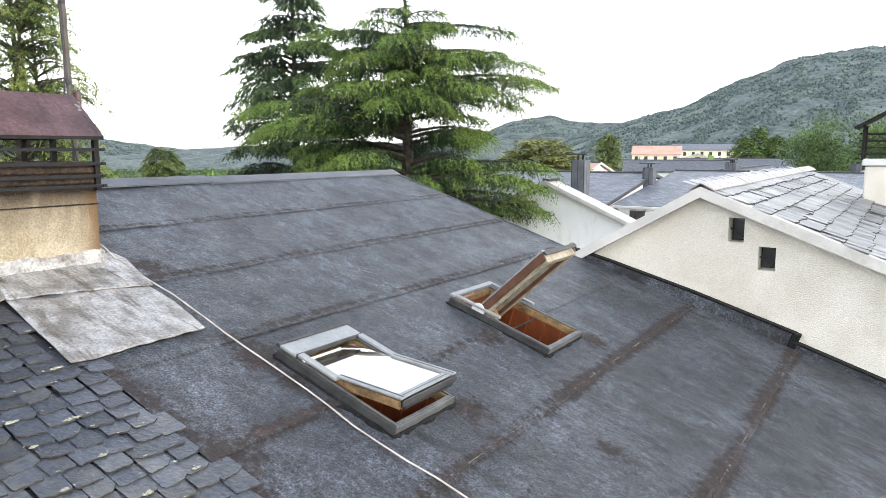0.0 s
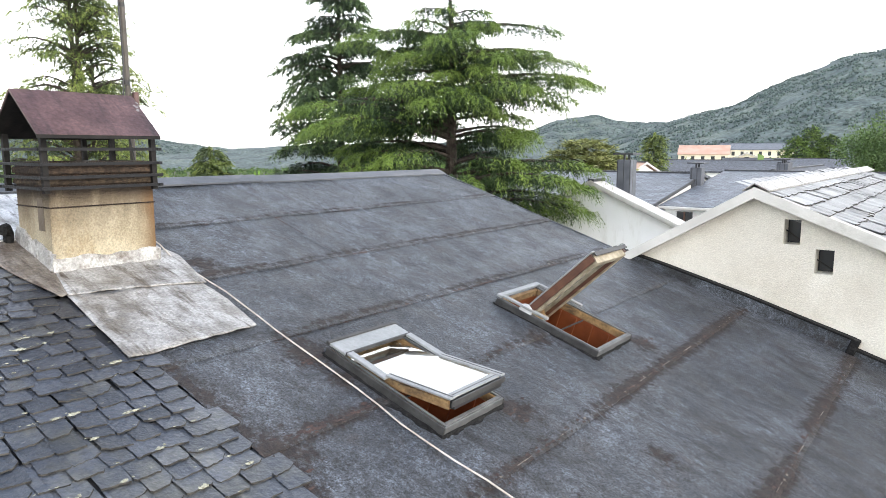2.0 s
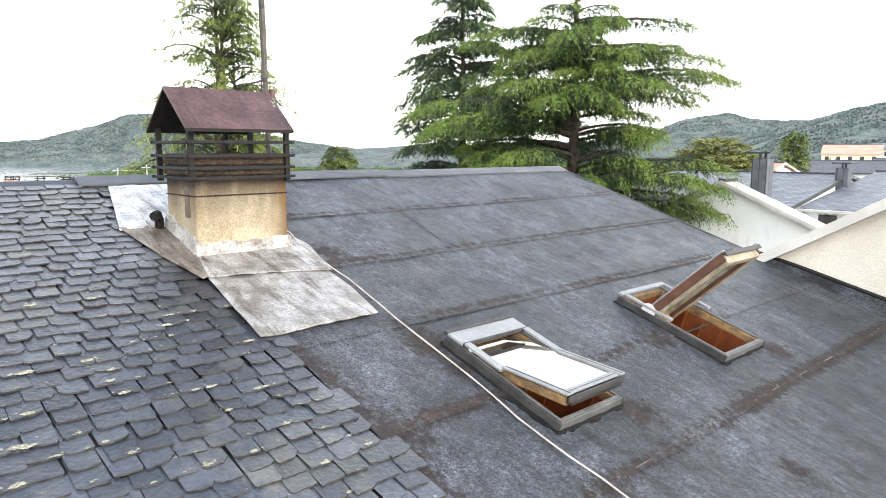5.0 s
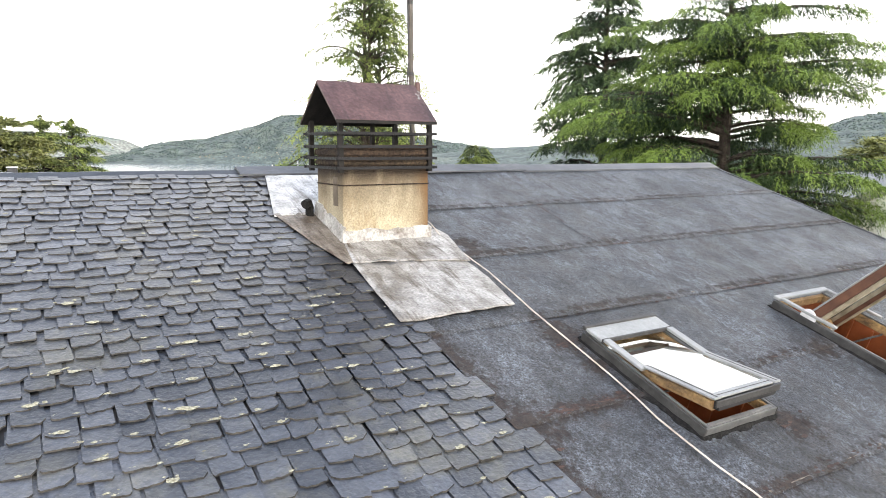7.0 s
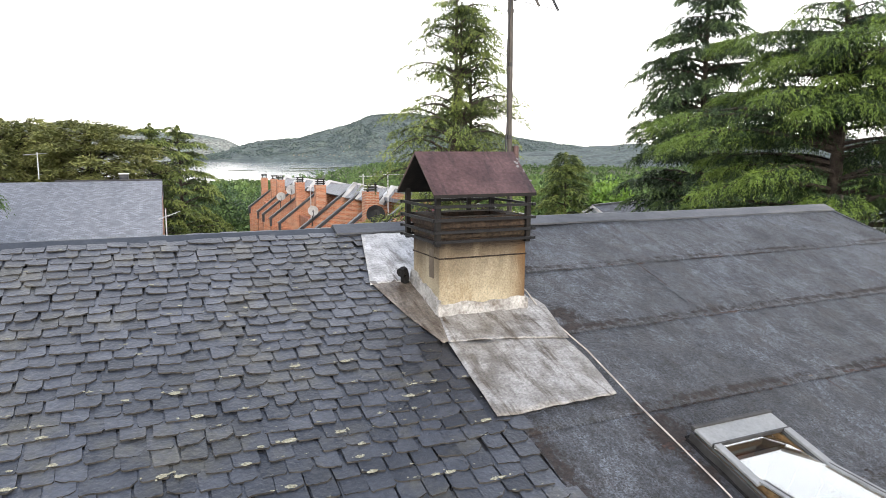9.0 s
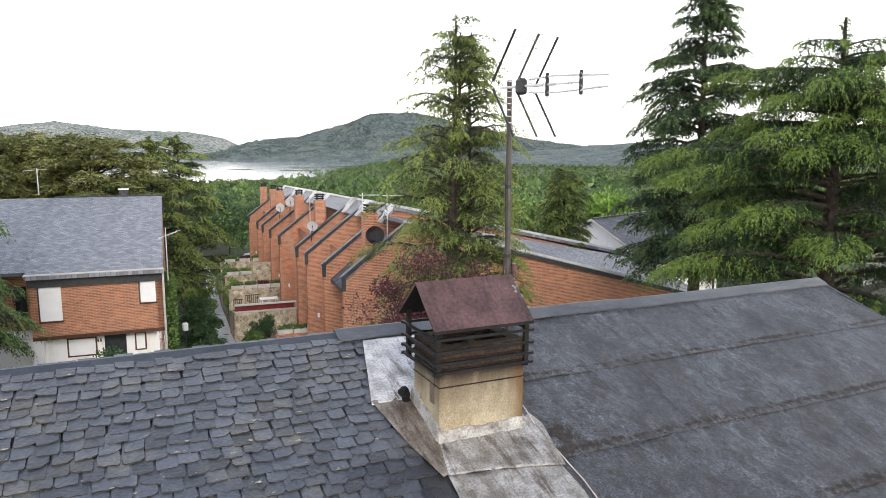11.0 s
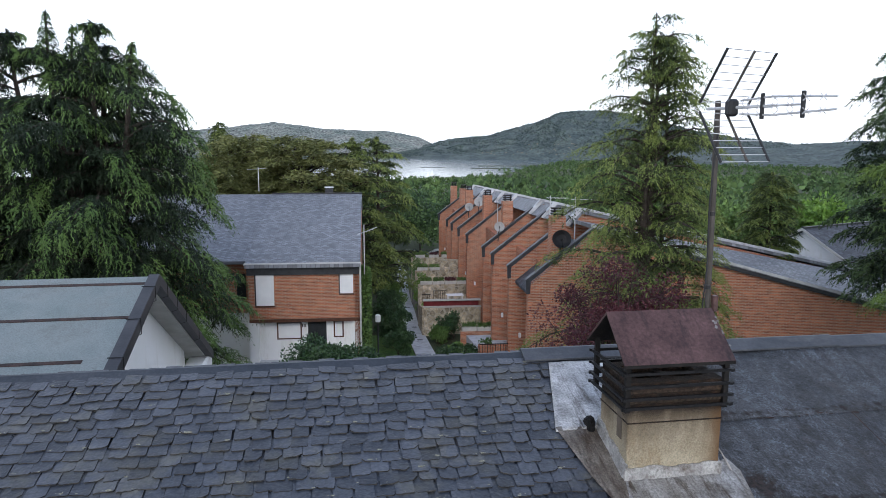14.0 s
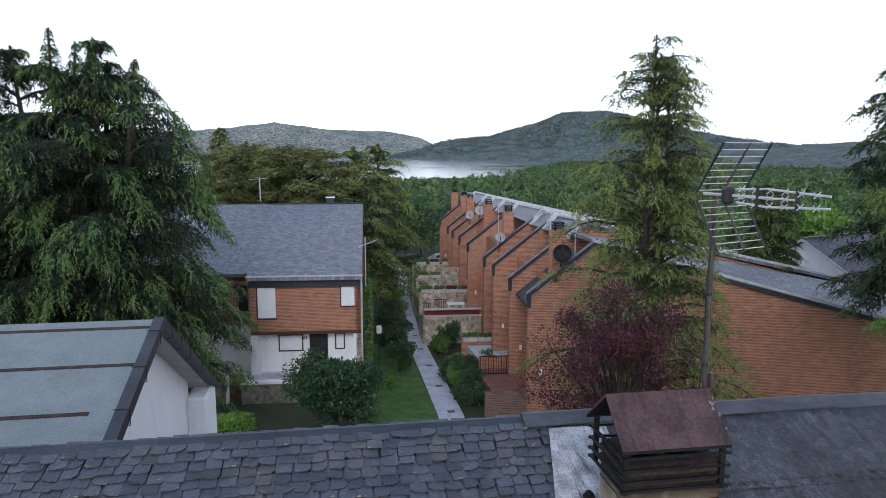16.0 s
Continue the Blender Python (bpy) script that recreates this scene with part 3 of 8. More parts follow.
def ground_sheet():
    steps = np.concatenate([np.linspace(-60, 130, 96), np.geomspace(140, 4600, 60)])
    xs = np.concatenate([-np.geomspace(4600, 62, 40), np.linspace(-60, 130, 96), np.geomspace(134, 4600, 40)])
    X, Y = np.meshgrid(xs, steps)
    Z = ground_z(X, Y)
    lake = (Y > 1010 + 1.9 * np.clip(X - 180, 0, 4000)) & (X < 0.45 * Y)
    Z = np.where(lake, -52.0, Z)
    verts = np.stack([X, Y, Z], -1).reshape(-1, 3)
    nx = len(xs)
    i = (np.arange(len(steps) - 1)[:, None] * nx + np.arange(nx - 1)[None]).ravel()
    faces = np.stack([i, i + 1, i + nx + 1, i + nx], -1)
    ob = part("ground", quick_mesh("ground", verts, faces), M["earth"])
    tagged(ob, "dark leafy earth under trees and gardens", "ground", kind="structure")


ground_sheet()
water = part("water", boxes((-3500, 4200, 900, 3900, -46, -45)), M["water"])
tagged(water, "pale lake reflecting the white sky", "lake", kind="structure")


rng = np.random.default_rng(17)
for bx, by, la, lb in ((372, 1560, 46, 20), (430, 1720, 60, 24), (560, 1800, 80, 18), (250, 1640, 30, 8)):
    ring = [(bx + la * math.cos(a) * rng.uniform(0.6, 1.1), by + lb * math.sin(a) * rng.uniform(0.5, 1.1)) for a in np.linspace(0, 6.1, 26)]
    bm = bmesh.new()
    top = bm.faces.new([bm.verts.new((x, y, -44.2)) for x, y in ring])
    for e in bmesh.ops.extrude_face_region(bm, geom=[top])["geom"]:
        if isinstance(e, bmesh.types.BMVert):
            e.co.z -= 1.5
    tagged(part("reed_bank", bm, M["earth"]), "dark reed bank lying in the pale lake", "reed bank", "reed banks in the lake")


def hill(name, label, ridge, depth, material, seed, foot=-46.0, rough=8.0):
    """A range whose crest follows ridge: (x, y, z) in order; it falls away to both sides over depth."""
    r = np.array(ridge, float)
    s = np.linspace(0, len(r) - 1, 160)
    crest = np.stack([np.interp(s, np.arange(len(r)), r[:, k]) for k in range(3)], -1)
    across = np.linspace(-1, 1, 40)
    verts = []
    for i, c in enumerate(crest):
        d = c[:2] / np.linalg.norm(c[:2])
        for a in across:
            h = foot + (c[2] - foot) * (1 - abs(a) ** 1.25)
            p = c[:2] + d * a * depth
            h += rough * (1 - abs(a)) * noise.fractal(Vector((p[0] / 220, p[1] / 220, seed)), 1.0, 2.0, 5) + 0.25 * rough * noise.noise(Vector((p[0] / 25, p[1] / 25, seed)))
            verts.append((p[0], p[1], h))
    n = len(across)
    i = (np.arange(len(crest) - 1)[:, None] * n + np.arange(n - 1)[None]).ravel()
    ob = part(name, quick_mesh(name, verts, np.stack([i, i + n, i + n + 1, i + 1], -1)), material)
    for p in ob.data.polygons:
        p.use_smooth = True
    return tagged(ob, label, "hill", kind="structure")


def hill_trees(ob, count, seed, tall, material, label):
    """Small rounded trees over the near slope of a hill, too many to count, as one mesh."""
    rng = np.random.default_rng(seed)
    co = np.empty(len(ob.data.vertices) * 3)
    ob.data.vertices.foreach_get("co", co)
    g = co.reshape(-1, 40, 3)
    i, j = rng.integers(0, len(g) - 1, count), rng.integers(4, 21, count)
    u, v = rng.random((2, count, 1))
    at = (g[i, j] * (1 - u) + g[i + 1, j] * u) * (1 - v) + (g[i, j + 1] * (1 - u) + g[i + 1, j + 1] * u) * v
    grow = np.array([noise.noise(Vector((p[0] / 60, p[1] / 60, seed))) for p in at])
    at = at[grow > -0.18]
    k = len(at)
    h = rng.uniform(tall[0], tall[1], k)
    ang = rng.random((k, 1)) * 6.283 + np.arange(5) * 1.2566
    r = (h * 0.5)[:, None] * rng.uniform(0.7, 1.3, (k, 5))
    ring = at[:, None] + np.stack([r * np.cos(ang), r * np.sin(ang), h[:, None] * rng.uniform(0.3, 0.6, (k, 5))], -1)
    top, low = at + np.stack([0 * h, 0 * h, h], -1), at - np.stack([0 * h, 0 * h, 0.2 * h], -1)
    verts = np.concatenate([ring, top[:, None], low[:, None]], 1).reshape(-1, 3)
    tri = np.array([(q, (q + 1) % 5, 5) for q in range(5)] + [((q + 1) % 5, q, 6) for q in range(5)])
    faces = (tri[None] + (np.arange(k) * 7)[:, None, None]).reshape(-1, 3)
    wood = part("hillside_trees", quick_mesh("hillside_trees", verts, faces), material)
    return tagged(wood, label, "trees", kind="stuff")


def crest(distance, *bearings):
    """Crest points from bearings (degrees clockwise from +y) and rise per metre."""
    return [(distance * math.sin(radians(a)), distance * math.cos(radians(a)), 11 + distance * k) for a, k in bearings]


hill("backdrop_hill_far", "pale hazy dry hill beyond the lake", crest(3700, (-30, 0.012), (-10, 0.016), (-4, 0.029), (0, 0.02), (4.5, 0.017), (7.5, 0.01), (10, -0.012)), 500, M["hill_dry"], 3, rough=10)
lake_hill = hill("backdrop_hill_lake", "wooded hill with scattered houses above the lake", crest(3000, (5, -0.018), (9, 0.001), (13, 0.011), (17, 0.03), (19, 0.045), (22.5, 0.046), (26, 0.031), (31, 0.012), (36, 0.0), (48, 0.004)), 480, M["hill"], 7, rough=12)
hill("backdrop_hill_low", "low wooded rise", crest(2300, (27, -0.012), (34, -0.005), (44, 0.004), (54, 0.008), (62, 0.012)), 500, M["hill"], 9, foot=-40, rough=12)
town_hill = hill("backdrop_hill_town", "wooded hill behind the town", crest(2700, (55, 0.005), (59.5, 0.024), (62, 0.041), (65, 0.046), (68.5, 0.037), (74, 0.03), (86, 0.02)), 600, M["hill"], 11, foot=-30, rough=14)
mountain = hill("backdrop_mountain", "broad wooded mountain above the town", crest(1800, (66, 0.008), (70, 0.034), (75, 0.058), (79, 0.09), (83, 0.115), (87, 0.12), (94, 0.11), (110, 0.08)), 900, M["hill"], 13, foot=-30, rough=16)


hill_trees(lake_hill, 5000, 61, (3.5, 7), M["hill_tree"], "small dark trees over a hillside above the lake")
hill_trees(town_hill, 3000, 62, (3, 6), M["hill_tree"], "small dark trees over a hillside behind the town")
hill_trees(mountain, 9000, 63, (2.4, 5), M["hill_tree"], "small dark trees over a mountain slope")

# ---- foliage ----
def sprays(rng, at, direction, length, width, flat=0.6):
    """Leaf or needle blades: narrow diamonds from each place along its direction. Returns verts (4n x 3)."""
    n = len(at)
    d = direction / np.maximum(np.linalg.norm(direction, axis=1, keepdims=True), 1e-6)
    side = np.cross(d, np.array([0, 0, 1.0]) * flat + rng.normal(0, 1 - flat + 0.15, (n, 3)))
    side /= np.maximum(np.linalg.norm(side, axis=1, keepdims=True), 1e-6)
    length, width = np.broadcast_to(length, n)[:, None], np.broadcast_to(width, n)[:, None]
    mid = at + d * length * 0.45
    v = np.stack([at, mid + side * width / 2, at + d * length, mid - side * width / 2], 1)
    return v.reshape(-1, 3)


def needles(rng, at, direction, length, width):
    """Fine needle tufts: narrow triangles from each place along its direction. Returns verts (3n x 3)."""
    d = direction / np.maximum(np.linalg.norm(direction, axis=1, keepdims=True), 1e-6)
    side = np.cross(d, np.array([0, 0, 0.8]) + rng.normal(0, 0.4, d.shape))
    side /= np.maximum(np.linalg.norm(side, axis=1, keepdims=True), 1e-6)
    w = side * (width / 2)[:, None]
    return np.stack([at - w, at + w, at + d * length[:, None]], 1)


def tufts(name, verts, material, parent=None, label=""):
    k = len(verts) // 3
    return part(name, quick_mesh(name, verts, np.arange(3 * k).reshape(k, 3)), material, parent, label)


def blades(name, verts, material, parent=None, label=""):
    k = len(verts) // 4
    return part(name, quick_mesh(name, verts, np.arange(4 * k).reshape(k, 4)), material, parent, label)


def conifer(name, label, base, height, reach, limbs, seed, needle="cedar", density=1.0, low=0.15, droop=0.35, size=0.22, trunk_r=0.25, tiers=0, weep=0.8, upturn=0.15, gap=0.0, slim=0.24, tip_from=0.6, jitter=0.3, vary=0.62, flat=0.05, fine=0.6, count=8):
    """Trunk, limbs in whorls and shelves of hanging sprays. reach(h): limb length by height, h from 0 to 1."""
    rng = np.random.default_rng(seed)
    tree = thing(name, label, "tree", base)
    bm = bmesh.new()
    hs = np.linspace(0, 1, 9)
    wob = np.cumsum(rng.normal(0, 0.04, (9, 2)), 0)
    stem = [(wob[i, 0], wob[i, 1], h * height) for i, h in enumerate(hs)]
    rod(bm, stem, [trunk_r * (1 - 0.93 * h) + 0.01 for h in hs], 9)
    dark, light, wood = [], [], bm
    phase = rng.random() * 6.28
    for i in range(limbs):
        f = (i + rng.random()) / limbs
        h = low + (0.99 - low) * f ** 0.84
        if tiers:
            h = (math.floor(h * tiers) + 0.5 + rng.normal(0, jitter)) / tiers
        h = min(max(h, low), 0.99)
        az = phase + i * 2.399963 + rng.normal(0, 0.25)
        if rng.random() < gap:
            continue
        L = reach(h) * rng.uniform(vary, 1.7 - vary)
        if L < 0.12:
            continue
        root = np.array([np.interp(h, hs, [p[k] for p in stem]) for k in range(3)])
        out = np.array([math.cos(az), math.sin(az), 0.0])
        left = np.array([-out[1], out[0], 0.0])
        rise = upturn * L + rng.normal(0, 0.05) * L

        def along(s):
            s = np.asarray(s)[:, None]
            return root + out * L * s + np.array([0, 0, 1.0]) * (rise * np.sin(s * 2.2) - droop * L * s ** 2.2) + left * 0.06 * L * np.sin(3 * s + az)

        rod(wood, along(np.linspace(0, 0.92, 5)), [max(0.010, 0.032 * L ** 0.7 * (1 - 0.85 * s)) for s in np.linspace(0, 1, 5)], 5)
        nb = max(6, int(9.5 * L * density ** 0.5))
        s = rng.uniform(0.08 + 0.14 * min(1, L / 4), 1.0, nb)
        start = along(s)
        sign = rng.choice([-1.0, 1.0], nb)
        bl = (0.16 + 0.42 * L * (1.05 - s) * rng.uniform(0.4, 1.1, nb)).clip(0.12, 1.7)
        turn = rng.uniform(0.4, 1.15, nb) * (1.15 - 0.6 * s)
        bd = out[None] * np.cos(turn)[:, None] + left[None] * (sign * np.sin(turn))[:, None]
        bs = np.stack([-bd[:, 1], bd[:, 0], np.zeros(nb)], -1)
        # twigs lie in the plane of the shelf and hang over at its rim
        per = max(5, int(14 * density))
        u = rng.random((nb, per)) ** 0.8
        p = start[:, None] + bd[:, None] * (bl[:, None] * u)[..., None]
        p[..., 2] += -(0.12 + 0.32 * weep) * bl[:, None] * u ** 2 + rng.normal(0, flat, u.shape)
        p[..., :2] += rng.normal(0, 0.03, p[..., :2].shape)
        rim = np.clip(0.25 + 0.75 * np.maximum(u, s[:, None] ** 2), 0, 1)
        d = bd[:, None] * rng.uniform(0.6, 1.1, u.shape)[..., None] + bs[:, None] * rng.normal(0, 0.55, u.shape)[..., None]
        d[..., 2] += rng.normal(0, 0.10, u.shape) - weep * rim * rng.uniform(0.1, 0.75, u.shape)
        d /= np.linalg.norm(d, axis=2, keepdims=True)
        sl = size * 2.0 * rng.uniform(0.6, 1.4, u.shape)
        # lighter colour favours outer twigs, standing for light as well as youth
        young = rng.random(nb)[:, None] + 0.5 * (u - 0.5) + 0.5 * (s[:, None] - 0.5)
        tip = (young + rng.normal(0, 0.12, u.shape)) > tip_from
        f7 = np.linspace(0.0, 1, count)
        q = p[:, :, None] + d[:, :, None] * (sl[..., None] * f7)[..., None]
        q[..., 2] -= weep * 0.5 * (rim * sl)[..., None] * f7 ** 2
        bdir = d[:, :, None] * 0.9 + rng.normal(0, 0.42, q.shape) * np.array([1, 1, 0.6])
        bdir[..., 2] -= weep * 0.55 * rim[..., None] * f7
        ln = fine * size * (1.5 - 0.6 * f7) * rng.uniform(0.7, 1.3, q.shape[:3])
        tip = np.broadcast_to(tip[..., None], q.shape[:3]).ravel()
        v = needles(rng, q.reshape(-1, 3), bdir.reshape(-1, 3), ln.ravel(), ln.ravel() * slim * 1.75)
        dark.append(v[~tip].reshape(-1, 3))
        light.append(v[tip].reshape(-1, 3))
    # leading shoot
    n = int(500 * density)
    u = rng.random(n)
    p = np.stack([rng.normal(0, 0.05, n), rng.normal(0, 0.05, n), height * (0.9 + 0.1 * u)], -1) + np.array([*stem[-1][:2], 0])
    d = rng.normal(0, 1, (n, 3)) + np.array([0, 0, 0.2])
    light.append(needles(rng, p, d, size * (1.3 - u) * 1.2, np.full(n, size * 0.2)).reshape(-1, 3))
    part("trunk", wood, M["bark"], tree)
    tufts("crown", np.concatenate(dark), M[needle], tree)
    tufts("new_growth", np.concatenate(light), M[needle + "_tip"] if needle + "_tip" in M else M[needle], tree, "lighter green shoots, young growth with light painted in")
    return tree


def leafy(name, label, base, height, crown, seed, leaf="leaf", leaves=9000, size=0.16, clumps=26, category="tree", trunk_r=0.12, crown_low=0.35, stems=1, spread=1.0):
    """Broadleaf tree or shrub: forked stem, and leaves gathered in clumps of uneven size inside the crown (rx, ry, rz)."""
    rng = np.random.default_rng(seed)
    tree = thing(name, label, category, base)
    cz = height - crown[2]
    c = rng.normal(0, 1, (clumps, 3))
    c /= np.linalg.norm(c, axis=1, keepdims=True)
    c *= rng.uniform(0.35, 0.86, (clumps, 1)) * np.array(crown)
    c[:, 2] = c[:, 2] + cz
    c[:, 2] = np.maximum(c[:, 2], height * crown_low * 0.6)
    bm = bmesh.new()
    for k in range(stems):
        fork = np.array([rng.normal(0, 0.12) * stems, rng.normal(0, 0.12) * stems, height * crown_low])
        foot = np.array([rng.normal(0, 0.06) * stems, rng.normal(0, 0.06) * stems, 0])
        rod(bm, [foot, (foot + fork) / 2 + rng.normal(0, 0.04, 3), fork], [trunk_r, trunk_r * 0.8, trunk_r * 0.6], 7)
        for j in range(k, clumps, stems * (2 if clumps > 30 else 1)):
            rod(bm, [fork, (fork * 0.5 + c[j] * 0.5) + rng.normal(0, 0.08, 3), c[j]], [trunk_r * 0.45, trunk_r * 0.25, 0.008], 5)
    part("stem" if stems == 1 else "stems", bm, M["bark"], tree)
    which = rng.integers(0, clumps, leaves)
    r = np.array(crown).mean() * rng.uniform(0.22, 0.46, clumps)[which] * spread
    g = rng.normal(0, 1, (leaves, 3))
    g /= np.linalg.norm(g, axis=1, keepdims=True)
    p = c[which] + g * (r * rng.random(leaves) ** 0.35)[:, None] * np.array([1, 1, 0.8])
    d = g + rng.normal(0, 0.8, (leaves, 3))
    ln = size * rng.uniform(0.6, 1.3, leaves)
    blades("crown", sprays(rng, p, d, ln, ln * 0.6, 0.3), M[leaf], tree)
    return tree


def hedge(name, label, base, size, seed, leaf="leaf_dark", leaves=9000, leaf_size=0.09, category="hedge", turn=0.0):
    """A clipped hedge: a solid core in dark leaf colour and a skin of leaves over a rounded block."""
    rng = np.random.default_rng(seed)
    ob = thing(name, label, category, base, turn=turn)
    sx, sy, sz = size
    g = rng.uniform(-1, 1, (leaves, 3))
    ax = rng.integers(0, 3, leaves)
    g[np.arange(leaves), ax] = np.sign(g[np.arange(leaves), ax])
    g *= (1 - 0.12 * (np.sort(np.abs(g), 1)[:, 1:2] ** 4))
    p = g * np.array([sx, sy, sz]) / 2 * rng.uniform(0.88, 1.04, (leaves, 1)) + np.array([0, 0, sz / 2])
    p[:, 2] = np.maximum(p[:, 2], 0.03)
    d = g + rng.normal(0, 0.7, (leaves, 3))
    ln = leaf_size * rng.uniform(0.6, 1.4, leaves)
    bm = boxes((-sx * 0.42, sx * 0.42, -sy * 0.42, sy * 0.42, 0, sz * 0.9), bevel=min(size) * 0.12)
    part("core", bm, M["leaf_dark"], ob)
    blades("leaves", sprays(rng, p, d, ln, ln * 0.6, 0.3), M[leaf], ob)
    return ob


def forest(name, label, seed, count, near, far, a0, a1, leaves, size, tall, material, hole=None):
    """Far woods as one mass of separate clumped crowns standing on the ground."""
    rng = np.random.default_rng(seed)
    a = np.radians(rng.uniform(a0, a1, count))
    r = np.sqrt(rng.uniform(near ** 2, far ** 2, count))
    x, y = r * np.sin(a), r * np.cos(a)
    keep = np.ones(count, bool) if hole is None else ~hole(x, y)
    x, y = x[keep], y[keep]
    z = ground_z(x, y)
    h = rng.uniform(*tall, len(x))
    w = h * rng.uniform(0.28, 0.45, len(x))
    i = np.repeat(np.arange(len(x)), leaves)
    m = len(i)
    # each crown gathers round a few lobes
    lobe = rng.normal(0, 1, (len(x), 7, 3))
    lobe /= np.linalg.norm(lobe, axis=2, keepdims=True)
    pick = lobe[i, rng.integers(0, 7, m)]
    g = rng.normal(0, 1, (m, 3))
    g /= np.linalg.norm(g, axis=1, keepdims=True)
    off = pick * 0.55 + g * 0.5 * rng.random((m, 1)) ** 0.4
    p = np.stack([x[i] + off[:, 0] * w[i], y[i] + off[:, 1] * w[i], z[i] + h[i] * 0.58 + off[:, 2] * h[i] * 0.42], -1)
    ln = size * rng.uniform(0.6, 1.4, m)
    ob = blades(name, sprays(rng, p, g + rng.normal(0, 0.6, (m, 3)) + np.array([0, 0, 0.3]), ln, ln * 0.75, 0.3), material)
    return tagged(ob, label, "trees", kind="stuff")


def open_water(x, y):
    return y > 985 + 1.9 * np.clip(x - 180, 0, 4000)


def clearing(x, y):
    """Where houses, lawns and the path keep the woods away."""
    estate = (x > -16) & (x < 27) & (y < 96)
    near_path = (np.abs(x - (5.7 + 0.0656 * (y - 29.4))) < 3.0) & (y < 108)
    town = (x > 30) & (y < 0.75 * x)
    return estate | near_path | town | open_water(x, y)


forest("woodland", "mixed green woodland below the houses", 21, 520, 60, 125, -32, 62, 300, 0.42, (5.5, 9.5), M["forest"], clearing)
forest("woodland", "mixed green woodland beyond the gardens", 24, 1150, 125, 240, -32, 62, 90, 0.85, (5.5, 9.5), M["forest"], clearing)
forest("far_woodland", "mixed green woodland towards the lake", 22, 9000, 240, 2100, -32, 64, 20, 2.8, (6, 10), M["forest"], clearing)
forest("town_trees", "scattered garden trees among town houses", 23, 420, 60, 600, 52, 100, 90, 1.1, (6, 11), M["leaf"], lambda x, y: (y < 0.18 * x) & (x < 70))

